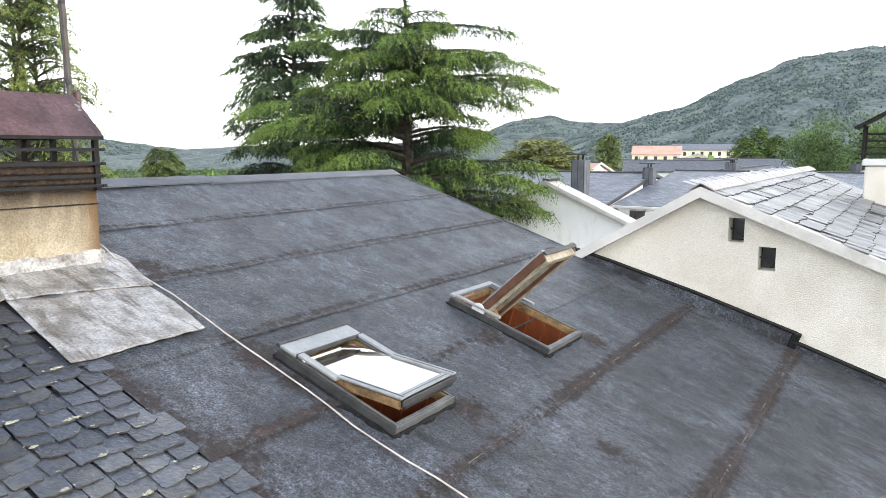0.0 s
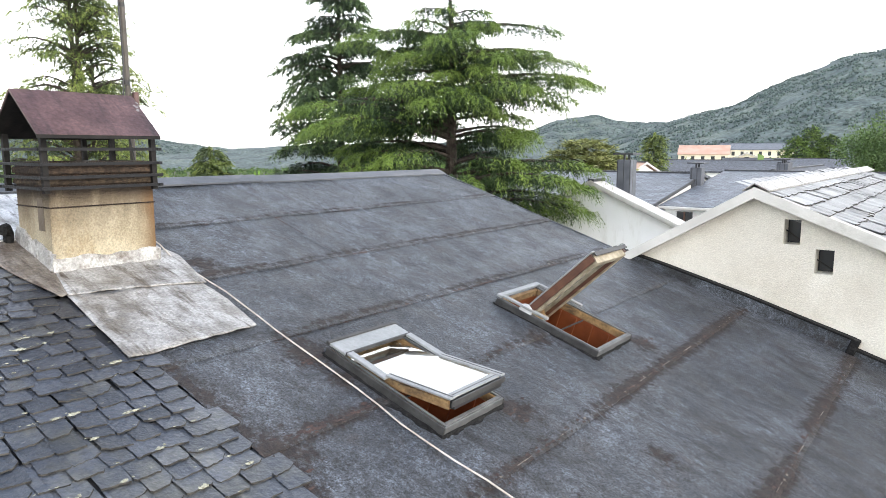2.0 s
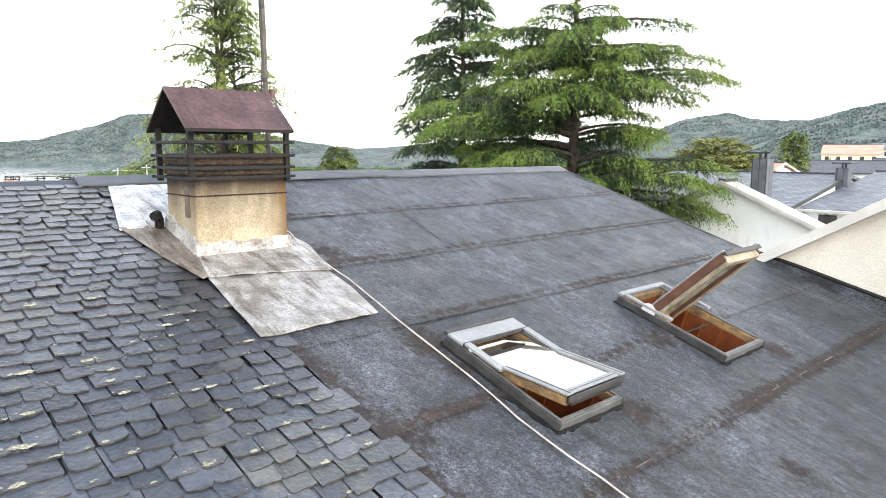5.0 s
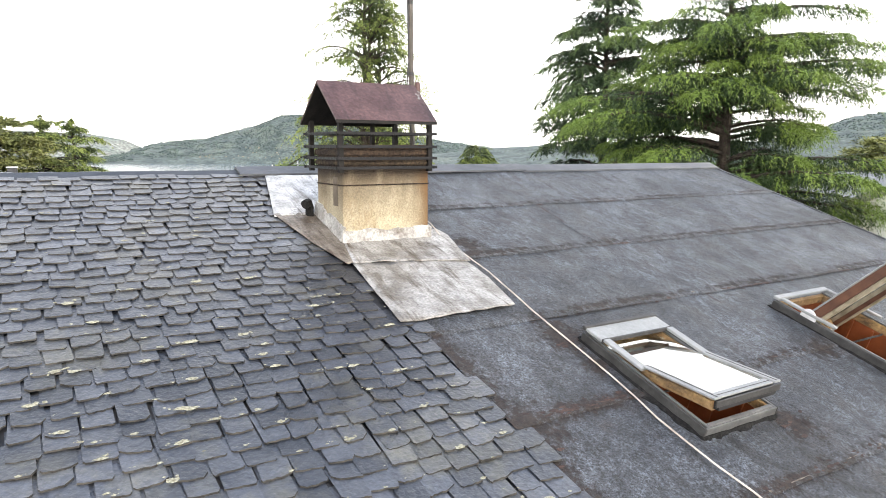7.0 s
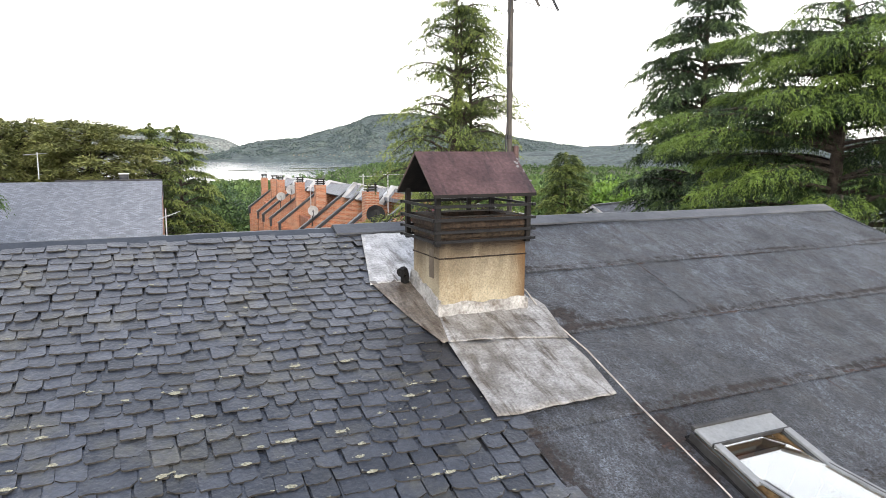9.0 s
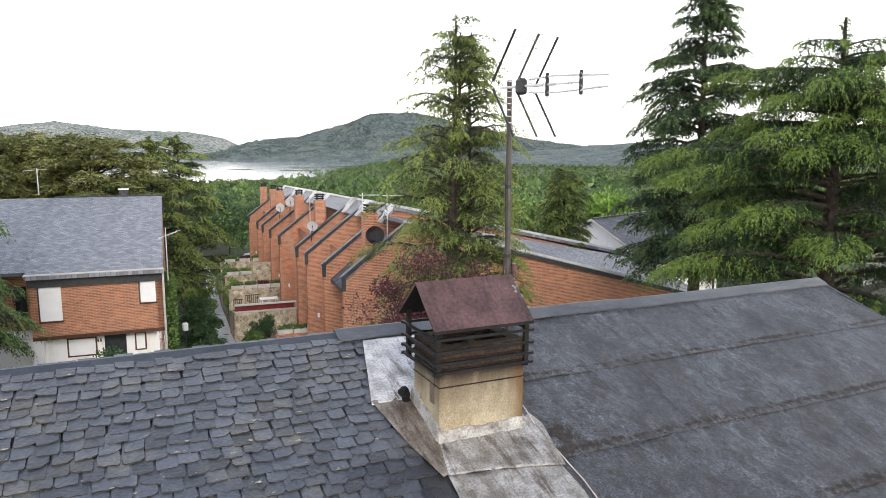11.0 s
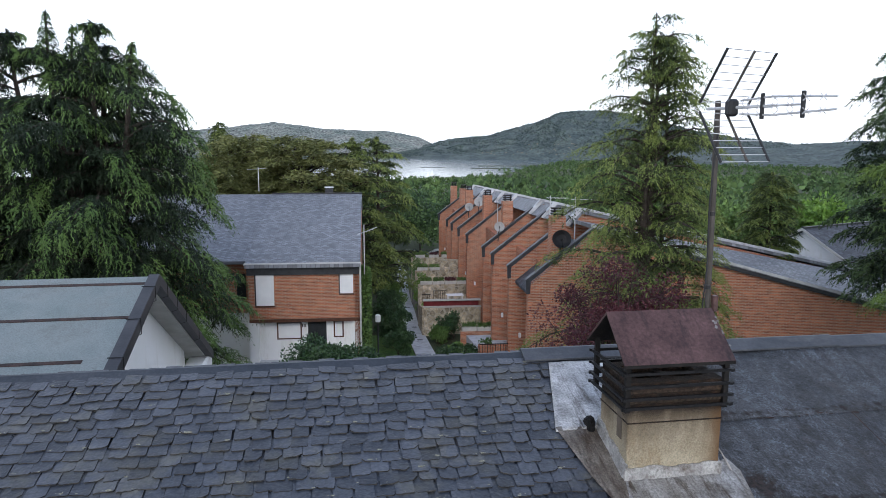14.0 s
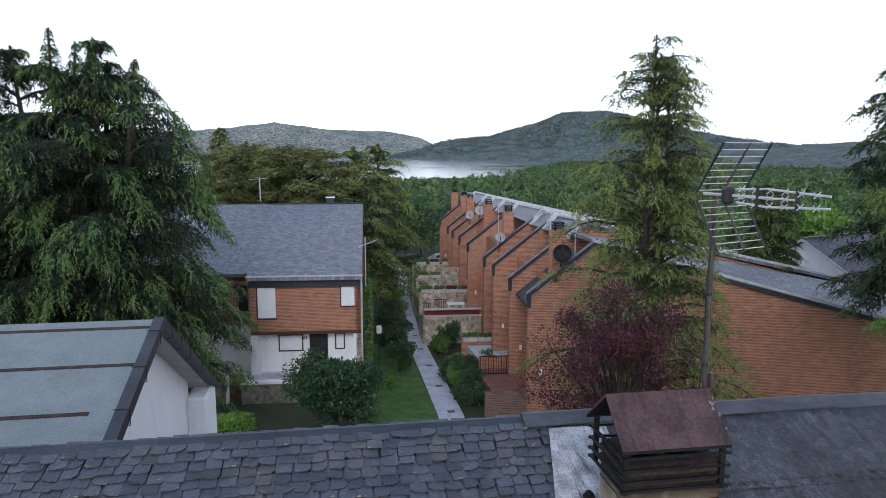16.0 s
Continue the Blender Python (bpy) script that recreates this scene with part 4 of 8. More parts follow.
def bough_tree(name, label, base, height, limbs, seed, needle, trunk_r=0.35, rise=0.22, droop=0.30, finger=0.42, hang=0.75, dens=1.0, blade=0.10, slim=0.30, rim=0.62, bare=0.22, wobble=0.05, fan=0.42, under=2.0, tops=((0, 0, 0),)):
    """A conifer whose limbs (height, degrees from +x, length) carry flat boughs of twigs that end in hanging fingers of
    needles:
    bright fingers towards the rim of each bough, young growth with light painted in, and dark ones within for shade."""
    rng = np.random.default_rng(seed)
    tree = thing(name, label, "tree", base)
    wood = bmesh.new()
    hs = np.linspace(0, 1, 10)
    stems = []
    for tx, ty, short in tops:
        wob = np.cumsum(rng.normal(0, wobble, (10, 2)), 0)
        lean = np.clip(hs * 1.5 - 0.5, 0, 1) ** 0.8
        stem = np.stack([wob[:, 0] + tx * lean, wob[:, 1] + ty * lean, hs * (height - short)], -1)
        rod(wood, [tuple(q) for q in stem], [trunk_r * (1 - 0.95 * h) + 0.01 for h in hs], 9)
        stems.append(stem)
    up = np.array([0, 0, 1.0])
    dark, light = [], []

    def foliage(q0, fd, fl, bright):
        """Fingers from q0 along fd, of length fl, each clothed in short needle blades."""
        k = len(q0)
        m = 10
        w = (np.arange(m) + rng.random((k, m))) / m
        at = q0[:, None] + fd[:, None] * (fl[:, None] * w * 0.85)[..., None] - up * (hang * fl[:, None] * w ** 1.9)[..., None]
        tang = fd[:, None] * 0.85 - up * (1.9 * hang * w ** 0.9)[..., None]
        d = tang / np.linalg.norm(tang, axis=2, keepdims=True) + rng.normal(0, 0.38, at.shape)
        at = at + rng.normal(0, 0.018, at.shape)
        ln = blade * (1.25 - 0.5 * w) * rng.uniform(0.7, 1.3, w.shape)
        v = needles(rng, at.reshape(-1, 3), d.reshape(-1, 3), ln.ravel(), ln.ravel() * slim)
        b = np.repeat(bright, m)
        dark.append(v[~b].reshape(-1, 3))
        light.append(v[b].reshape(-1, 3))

    for h, az, L in limbs:
        a = radians(az)
        out, left = np.array([math.cos(a), math.sin(a), 0.0]), np.array([-math.sin(a), math.cos(a), 0.0])
        stem = stems[int(rng.integers(0, len(stems)))]
        h = min(h, stem[-1, 2] - 0.25)
        root = np.array([np.interp(h, stem[:, 2], stem[:, k]) for k in range(3)])
        lift, sag, sway = rise * L * rng.uniform(0.6, 1.3), droop * L * rng.uniform(0.7, 1.3), rng.normal(0, 0.07) * L

        def along(q):
            q = np.asarray(q)[:, None]
            return root + out * L * q + up * (lift * np.sin(q * 2.0) - sag * q ** 2.4) + left * sway * np.sin(2.5 * q)

        rod(wood, [tuple(q) for q in along(np.linspace(0, 0.95, 6))], [max(0.008, 0.034 * L ** 0.75 * (1 - 0.88 * q)) for q in np.linspace(0, 1, 6)], 5)
        n2 = max(5, int(7.0 * L * dens))
        q = bare + (1 - bare) * ((np.arange(n2) + rng.random(n2)) / n2) ** 0.85
        side = np.where(np.arange(n2) % 2 == 0, 1.0, -1.0)
        turn = rng.uniform(0.3, 1.2, n2) * (1.1 - 0.5 * q)
        l2 = (0.20 + fan * L * np.clip(1.04 - q, 0, 1) ** 0.7 * np.minimum(1, 0.45 + q) * rng.uniform(0.5, 1.05, n2)).clip(0.15, 1.5)
        d2 = out * np.cos(turn)[:, None] + left * (side * np.sin(turn))[:, None]
        p2 = along(q)
        per = max(4, int(7 * dens))
        tq = (np.arange(per) + rng.random((n2, per))) / per
        q0 = p2[:, None] + d2[:, None] * (l2[:, None] * tq)[..., None] + up * (0.10 * l2[:, None] * np.sin(2.2 * tq) - 0.30 * l2[:, None] * tq ** 2.2)[..., None]
        q0 = q0 + rng.normal(0, 0.02, q0.shape)
        ft = rng.uniform(0.25, 1.15, tq.shape) * rng.choice([-1.0, 1.0], tq.shape) * (1.1 - 0.6 * tq)
        lat = np.stack([-d2[:, 1], d2[:, 0], np.zeros(n2)], -1)
        fd = d2[:, None] * np.cos(ft)[..., None] + lat[:, None] * np.sin(ft)[..., None]
        fl = finger * rng.uniform(0.55, 1.25, tq.shape) * (0.55 + 0.45 * np.maximum(q[:, None], tq)) * min(1.0, 0.5 + 0.25 * L)
        # rim fingers get the lighter colour, for light as well as new growth
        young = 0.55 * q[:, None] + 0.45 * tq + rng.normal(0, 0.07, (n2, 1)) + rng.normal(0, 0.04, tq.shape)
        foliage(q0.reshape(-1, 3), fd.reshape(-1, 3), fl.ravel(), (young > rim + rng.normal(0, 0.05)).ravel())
        # twigs under the bough, coloured dark to stand in for its shade
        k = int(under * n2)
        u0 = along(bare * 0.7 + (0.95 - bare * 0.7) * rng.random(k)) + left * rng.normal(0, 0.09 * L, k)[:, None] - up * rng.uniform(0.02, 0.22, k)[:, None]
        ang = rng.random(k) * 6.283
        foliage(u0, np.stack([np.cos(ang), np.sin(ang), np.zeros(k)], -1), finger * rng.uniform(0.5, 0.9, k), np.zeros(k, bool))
    # leading shoots
    for stem in stems:
        k = int(130 * dens)
        t = rng.random(k) ** 0.8
        z = stem[-1, 2] * (1 - 0.10 * t)
        ang = rng.random(k) * 6.283
        q0 = np.stack([np.interp(z, stem[:, 2], stem[:, a]) for a in range(3)], -1)
        foliage(q0, np.stack([np.cos(ang), np.sin(ang), np.full(k, 0.5)], -1), 0.10 + 0.5 * t * finger / 0.42, rng.random(k) < 0.6)
    part("trunk", wood, M["bark"], tree)
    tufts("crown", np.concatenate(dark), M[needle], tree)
    tufts("new_growth", np.concatenate(light), M[needle + "_tip"], tree, "lighter green shoots, young growth with light painted in")
    return tree


def whorls(rng, tiers, turn=0.0, vary=0.28, slack=0.12):
    """Limbs for tiers of (height, reach, how many), spread round the trunk with uneven lengths."""
    limbs = []
    for k, (h, reach, many) in enumerate(tiers):
        for i in range(many):
            limbs.append((h + rng.normal(0, slack), turn + 137.5 * k + 360 * (i + rng.uniform(-0.28, 0.28)) / many, reach * rng.uniform(1 - vary, 1 + vary * 0.6)))
    return limbs


def tapered(low, high, many, reach, per):
    """Tiers evenly up the trunk, reach(f) with f from 0 below to 1 above."""
    return [(low + (high - low) * k / (many - 1), reach(k / (many - 1)), per) for k in range(many)]


# the broad cedar beyond the verge; a bearing of -54 degrees is across the view, to its right
rng = np.random.default_rng(45)
broad = whorls(rng, ((14.2, 0.9, 4), (13.85, 2.1, 6), (13.3, 2.7, 7), (12.7, 2.9, 7), (12.0, 3.2, 7), (11.3, 3.5, 7), (10.6, 3.5, 7), (9.9, 3.6, 6), (9.1, 3.8, 6), (8.2, 3.8, 6), (7.2, 3.6, 6), (6.0, 3.4, 5)), 20, 0.3, 0.34)
broad += whorls(rng, ((13.6, 1.4, 4), (12.9, 1.7, 5), (12.2, 1.9, 5), (11.5, 2.1, 5), (10.9, 2.1, 4), (9.6, 2.2, 4)), 70, 0.3, 0.3)
# the crown thins out across the view, above the lowest boughs
broad = [(h, az, min(L, 2.3) if abs((az + 234) % 360 - 180) < 55 and 9.2 < h < 11.6 else L) for h, az, L in broad]
# the trunk stands bare on one side below the main crown
broad = [q for q in broad if not (8.6 < q[0] < 11.0 and abs((q[1] - 225) % 360) < 40)]
broad += [(13.9, -50, 3.1), (13.7, 130, 2.9), (12.6, -62, 3.7), (12.0, -54, 4.3), (11.9, -30, 4.2), (12.2, -80, 3.8), (11.6, 140, 4.4), (11.2, 155, 4.8), (11.0, 125, 4.4), (10.8, 172, 4.6), (9.5, -74, 4.0), (9.6, -62, 4.1), (9.3, -86, 3.8), (8.8, -68, 4.0), (8.9, -52, 3.6), (8.0, 190, 4.3), (7.7, 215, 4.2), (8.6, 165, 4.5), (8.2, 150, 4.4)]
bough_tree("cedar_tree", "broad green cedar with layered drooping boughs", (17.6, 12.4, -1.0), 15.1, broad, 45, "cedar", trunk_r=0.45, dens=1.15, rim=0.57, droop=0.10, finger=0.48, rise=0.14, hang=0.85, fan=0.44, under=4.0, blade=0.10, slim=0.25)
rng = np.random.default_rng(32)
bough_tree("cedar_tree", "tall green cedar standing behind another cedar", (23.7, 23.4, -1.5), 19.0, whorls(rng, tapered(7.0, 18.4, 22, lambda f: min(3.1, 0.6 + 4.2 * (1 - f) ** 0.78), 6), 0, 0.35, 0.28), 32, "cedar_mid", trunk_r=0.36, dens=0.72, finger=0.62, blade=0.17, rise=0.2, droop=0.22, hang=0.7, rim=0.66, under=3.0)
rng = np.random.default_rng(33)
for x, y, h, low, wide, per, sd in ((-9.9, 29.5, 16.5, 2.2, 5.2, 6, 33), (-8.3, 28.8, 15.7, 1.8, 4.9, 6, 34), (-13.6, 29.7, 16.7, 4.0, 5.2, 5, 35)):
    skirt = [(5.8, -10, 5.0), (5.2, 5, 5.2), (4.9, -28, 4.8)] if sd == 34 else []
    skirt += [(14.6, -10, 1.5), (14.4, 25, 1.4), (14.1, -40, 1.6), (13.8, -5, 2.1), (13.4, -28, 2.4), (13.0, 8, 2.6), (12.6, -14, 2.9), (12.1, 4, 2.9), (11.7, -32, 2.9), (11.2, -12, 3.2), (10.6, 10, 3.2), (10.1, -26, 3.3), (9.5, -6, 3.4), (8.8, -20, 3.5)] if sd == 34 else []
    bough_tree("cedar_tree", "large dark green cedar overhanging a garage roof", (x, y, -0.6), h, whorls(rng, tapered(low, h - 0.6, 14, lambda f, w=wide: 0.6 + w * (1 - f ** 4.5) * (0.72 + 0.28 * (1 - f)), per), sd * 40, 0.38, 0.2) + skirt, sd, "cedar_dark", trunk_r=0.4, dens=1.0, finger=0.58, blade=0.14, rise=0.30, droop=0.36, hang=1.0, rim=0.70, under=3.0, bare=0.10, tops=((0, 0, 0), (1.7, -0.5, 0.4), (-1.6, 0.4, 0.6), (0.5, 1.2, 0.3)))
rng = np.random.default_rng(36)
bough_tree("spruce_tree", "slender airy spruce with yellow-green young shoots", (10.05, 20.1, -0.5), 15.3, whorls(rng, tapered(4.0, 14.9, 38, lambda f: 0.5 + 2.65 * (1 - f) ** 0.62, 4), 0, 0.45, 0.25), 36, "spruce", trunk_r=0.25, dens=0.8, finger=0.36, blade=0.09, rise=0.34, droop=0.26, hang=0.75, rim=0.5, bare=0.2, fan=0.34, under=2.5, tops=((0, 0, 0), (0.35, -0.1, 0.5)))
rng = np.random.default_rng(37)
bough_tree("spruce_tree", "slim spruce leader beside a taller one", (10.95, 20.3, -0.5), 14.9, whorls(rng, tapered(4.6, 14.5, 30, lambda f: 0.4 + 1.6 * (1 - f) ** 0.8, 4), 0, 0.4, 0.22), 37, "spruce", trunk_r=0.13, dens=0.75, finger=0.34, blade=0.085, rise=0.34, droop=0.26, hang=0.75, rim=0.42, bare=0.12, fan=0.34, under=2.5)
rng = np.random.default_rng(38)
bough_tree("conifer_tree", "tall thin conifer beside a path", (4.9, 62.6, -3.0), 14.6, whorls(rng, tapered(2.5, 14.0, 14, lambda f: 0.9 + 3.6 * (1 - f) ** 0.5, 5), 0, 0.4, 0.2), 38, "spruce", trunk_r=0.3, dens=0.5, finger=0.8, blade=0.24, rise=0.2, droop=0.2, hang=0.6, rim=0.55)


# ---- the house under the camera ----
def sheet(x0, x1, v0, v1, holes, step, height, seed):
    """A felt sheet in the roof frame with cut-outs (x0, x1, v0, v1) and a gently buckled surface."""
    def cuts(a, b, marks):
        n = max(2, int((b - a) / step))
        g = sorted(set(np.round(np.concatenate([np.linspace(a, b, n + 1), [m for m in marks if a < m < b]]), 4)))
        return [q for i, q in enumerate(g) if i == 0 or q - g[i - 1] > 0.004 or q in marks]
    xs = cuts(x0, x1, [m for h in holes for m in h[:2]])
    vs = cuts(v0, v1, [m for h in holes for m in h[2:]])
    bm = bmesh.new()
    layer = bm.verts.layers.float.new("wear")
    grid = {}
    for i, x in enumerate(xs):
        for j, v in enumerate(vs):
            k = (v - v0) / (v1 - v0)
            w = height + 0.007 * (1 - k) + 0.006 * noise.noise(Vector((x * 1.7, v * 1.7, seed))) + 0.004 * noise.noise(Vector((x * 6, v * 6, seed)))
            dx = 0.012 * noise.noise(Vector((x * 3, seed, v))) if j == 0 else 0
            grid[i, j] = bm.verts.new(ROOF @ Vector((x, v + dx, w)))
            grid[i, j][layer] = felt_wear(x, v * CP)
    for i in range(len(xs) - 1):
        for j in range(len(vs) - 1):
            cx, cv = (xs[i] + xs[i + 1]) / 2, (vs[j] + vs[j + 1]) / 2
            if not any(h[0] < cx < h[1] and h[2] < cv < h[3] for h in holes):
                bm.faces.new((grid[i, j], grid[i + 1, j], grid[i + 1, j + 1], grid[i, j + 1]))
    # lower lip
    for i in range(len(xs) - 1):
        a, b = grid[i, 0], grid[i + 1, 0]
        c = bm.verts.new(b.co - ROOF.to_3x3() @ Vector((0, 0, 0.02)))
        d = bm.verts.new(a.co - ROOF.to_3x3() @ Vector((0, 0, 0.02)))
        bm.faces.new((a, d, c, b))
    for f in bm.faces:
        f.smooth = True
    return bm


def felt_wear(x, y):
    """How much bitumen bleeds: along the joints and at the feet of the skylights."""
    k = 0.0
    for j, amount, wide, x0, x1 in ((1.66, 1.15, 0.075, 3.3, 8.4), (0.62, 1.3, 0.085, 3.2, 8.4), (3.27, 0.9, 0.05, 3.4, 8.0), (2.44, 0.9, 0.085, 2.4, 4.0), (2.44, 0.7, 0.06, 4.0, 5.3), (4.13, 1.0, 0.042, 3.3, 8.4), (5.0, 0.85, 0.036, 3.4, 8.4), (1.3, 0.55, 0.06, 2.4, 4.2)):
        if x0 - 0.2 < x < x1 + 0.2:
            k = max(k, amount * math.exp(-((y - j) / wide) ** 2) * (0.8 + 0.6 * noise.noise(Vector((x * 1.3, j, 2)))))
    for cx, cy, r in ((4.06, 1.94, 0.15), (3.33, 3.02, 0.20), (3.3, 2.7, 0.12), (6.02, 1.93, 0.14), (2.56, 2.4, 0.2), (3.1, 4.0, 0.1), (3.45, 4.3, 0.14), (2.52, 1.5, 0.12), (4.5, 1.2, 0.1), (5.1, 2.4, 0.12)):
        k = max(k, 1.1 * math.exp(-((x - cx) ** 2 + (y - cy) ** 2) / (r * r)))
    k = max(k, 0.85 * math.exp(-((x - 2.52) / 0.09) ** 2) if y < 3.3 else 0)
    return k


SKYLIGHTS = ((3.40, 4.00, 2.042, 2.95), (5.30, 5.94, 2.012, 2.92))
HOLES = [(a + 0.02, b - 0.02, rv(c) + 0.02, rv(d) - 0.02) for a, b, c, d in SKYLIGHTS]
FELT_X0, VERGE_X = 2.47, 8.38

roof = thing("roof", "low-pitched house roof, half slate and half grey felt", "roof", kind="structure")
seams = (-1.3, 0.63, 1.68, 2.45, 3.27, 4.13, 5.0, RIDGE_Y - 0.02)
for i, (a, b) in enumerate(zip(seams, seams[1:])):
    x1 = VERGE_X
    part("felt_sheet", sheet(FELT_X0, x1, rv(a) - 0.05, rv(b), HOLES, 0.06, 0.004 + 0.001 * i, i * 3.1), M["felt"], roof)
# felt laps that run up the slope
for x, a, b in ((4.68, 4.13, 5.0),):
    bm = sheet(x - 0.05, x + 0.35, rv(a) + 0.02, rv(b), (), 0.1, 0.007, x)
    part("felt_lap", bm, M["felt"], roof)


part("lap_edge", boxes((4.658, 4.666, rv(4.14), rv(4.97), 0.004, 0.0135), (4.9, 4.906, rv(3.02), rv(3.24), 0.004, 0.012), m=ROOF), M["tar"], roof, "dark edge of a felt lap")


def stain(x0, x1, y0, y1, seed, density=46, thick=0.0135, fill=0.10):
    """A ragged brown bitumen line along a joint, with dabs beside it."""
    rng = np.random.default_rng(seed)
    bm = bmesh.new()
    n = max(8, int((x1 - x0) / 0.022))
    half, mid = (y1 - y0) / 2, (y0 + y1) / 2
    prev = None
    for k in range(n + 1):
        x = x0 + (x1 - x0) * k / n
        c = mid + 0.3 * half * noise.noise(Vector((x * 2.5, seed, 0)))
        w = half * max(0.0, fill + 0.75 * noise.noise(Vector((x * 4, seed, 5))) + 0.4 * noise.noise(Vector((x * 17, seed, 9))))
        up, dn = w * rng.uniform(0.5, 1.3), w * rng.uniform(0.5, 1.3)
        pair = [bm.verts.new(ROOF @ Vector((x, rv(c + up), thick))), bm.verts.new(ROOF @ Vector((x, rv(c - dn), thick)))]
        if prev and (up + dn) > 0.003:
            bm.faces.new((prev[0], prev[1], pair[1], pair[0]))
        prev = pair
    for _ in range(int(density * (x1 - x0) * 0.8)):
        cx, cy = rng.uniform(x0, x1), rng.normal(mid, half * 1.1)
        r = rng.uniform(0.003, 0.014)
        k = 6
        ring = [bm.verts.new(ROOF @ Vector((cx + r * rng.uniform(0.5, 1.8) * math.cos(6.283 * j / k) * 1.5, rv(cy) + r * rng.uniform(0.4, 1.4) * math.sin(6.283 * j / k), thick + 0.0012 * rng.random()))) for j in range(k)]
        bm.faces.new(ring)
    return bm


for i, s in enumerate(((3.6, 8.3, 4.945, 4.967), (3.5, 8.3, 4.075, 4.10), (3.2, 8.3, 3.215, 3.235), (2.5, 3.3, 2.42, 2.46), (4.1, 5.2, 2.43, 2.46), (3.3, 8.2, 1.635, 1.68), (3.3, 8.2, 0.595, 0.64), (3.95, 4.2, 1.9, 2.0), (3.2, 3.42, 2.85, 3.05), (5.95, 6.2, 1.85, 1.99), (2.47, 2.6, 2.1, 2.6))):
    tagged(part("bitumen_stain", stain(*s, 50 + i, 26 if s[1] - s[0] > 1 else 90, fill=0.5 if i < 3 else 0.1), M["tar"], roof), "ragged brown bitumen dabs along a joint")

# torn pale edges of the lowest laps
for k, s in enumerate(((3.3, 8.2, 1.648, 1.664), (3.3, 8.2, 0.60, 0.616), (4.4, 8.2, 3.25, 3.26))):
    tagged(part("torn_edge", stain(*s, 80 + k, 2, 0.016), M["zinc_dirty"], roof), "torn pale edge of a felt lap")

# deck under the covering, far slope and walls
deck = bmesh.new()
for x0, x1, v0, v1 in ((-5.0, HOLES[0][0], -1.5, 6.2), (HOLES[0][1], HOLES[1][0], -1.5, 6.2), (HOLES[1][1], VERGE_X, -1.5, 6.2), (HOLES[0][0], HOLES[0][1], -1.5, HOLES[0][2]), (HOLES[0][0], HOLES[0][1], HOLES[0][3], 6.2), (HOLES[1][0], HOLES[1][1], -1.5, HOLES[1][2]), (HOLES[1][0], HOLES[1][1], HOLES[1][3], 6.2)):
    box(deck, x0, x1, v0, v1, -0.12, -0.012, m=ROOF)
part("roof_deck", deck, M["dark_trim"], roof)
part("far_slope", prism([(RIDGE_Y - 0.02, rz(RIDGE_Y) - 0.02), (RIDGE_Y + 4.2, rz(RIDGE_Y) - 2.9), (RIDGE_Y + 4.2, rz(RIDGE_Y) - 3.1), (RIDGE_Y - 0.02, rz(RIDGE_Y) - 0.2)], -5.0, VERGE_X - 0.02, "x"), M["slate"], roof)
for nm, sp in (("wall_south", (-4.8, 8.2, -1.2, -1.0, -0.6, 6.7)), ("wall_north", (-4.8, 8.2, 9.5, 9.7, -0.6, 6.1)), ("wall_west", (-4.8, -4.6, -1.0, 9.5, -0.6, 6.6)), ("wall_east", (8.0, 8.2, -1.0, 9.5, -0.6, 6.6))):
    tagged(part(nm, boxes(sp), M["white_render"]), "white rendered house wall", "wall", kind="structure")

# ridge capping
for x0, x1, mm, lift in ((-5.0, 2.17, "ridge_dark", -0.016), (2.13, 5.2, "ridge_metal", 0.012), (5.16, VERGE_X + 0.03, "ridge_metal", 0.0)):
    zr = rz(RIDGE_Y) + 0.035 + lift
    lip = 0.15 if x0 > 0 else 0.105
    prof = [(RIDGE_Y - lip, zr - 0.055 * lip / 0.15), (RIDGE_Y - 0.012, zr + 0.005), (RIDGE_Y + 0.012, zr + 0.005), (RIDGE_Y + 0.10, zr - 0.07), (RIDGE_Y + 0.10, zr - 0.085), (RIDGE_Y, zr - 0.015), (RIDGE_Y - lip, zr - 0.015 - 0.055 * lip / 0.15)]
    part("ridge_cap", prism(prof, x0, x1, "x"), M[mm], roof, "folded grey metal ridge capping")
# verge trim of the felt roof, above the neighbour's eaves
part("verge_trim", prism([(rv(3.15), -0.1), (rv(RIDGE_Y), -0.1), (rv(RIDGE_Y), 0.02), (rv(3.15), 0.02)], VERGE_X - 0.015, VERGE_X + 0.02, "x", m=ROOF), M["felt"], roof)
# felt upstand along the neighbour's wall, with its step
for y0, y1, h0, h1 in ((-1.3, 0.66, 0.06, 0.06), (0.66, 1.72, 0.15, 0.13), (1.72, 2.62, 0.13, 0.085), (2.62, 3.2, 0.085, 0.04)):
    part("felt_upstand", prism([(rv(y0), 0.0), (rv(y1), 0.0), (rv(y1), h1), (rv(y0), h0)], 8.285, 8.372, "x", m=ROOF), M["felt"], roof)
    # thin black strip drawn for the shadow line along the upstand's top
    part("upstand_lip", prism([(rv(y0), h0 + 0.001), (rv(y1), h1 + 0.001), (rv(y1), h1 + 0.02), (rv(y0), h0 + 0.02)], 8.278, 8.374, "x", m=ROOF), M["skirt"], roof, "black strip for the shadow line on the upstand")
part("upstand_fold", boxes((8.27, 8.372, rv(0.62), rv(0.70), 0.0, 0.17), m=ROOF, bevel=0.01), M["skirt"], roof, "folded black felt end")


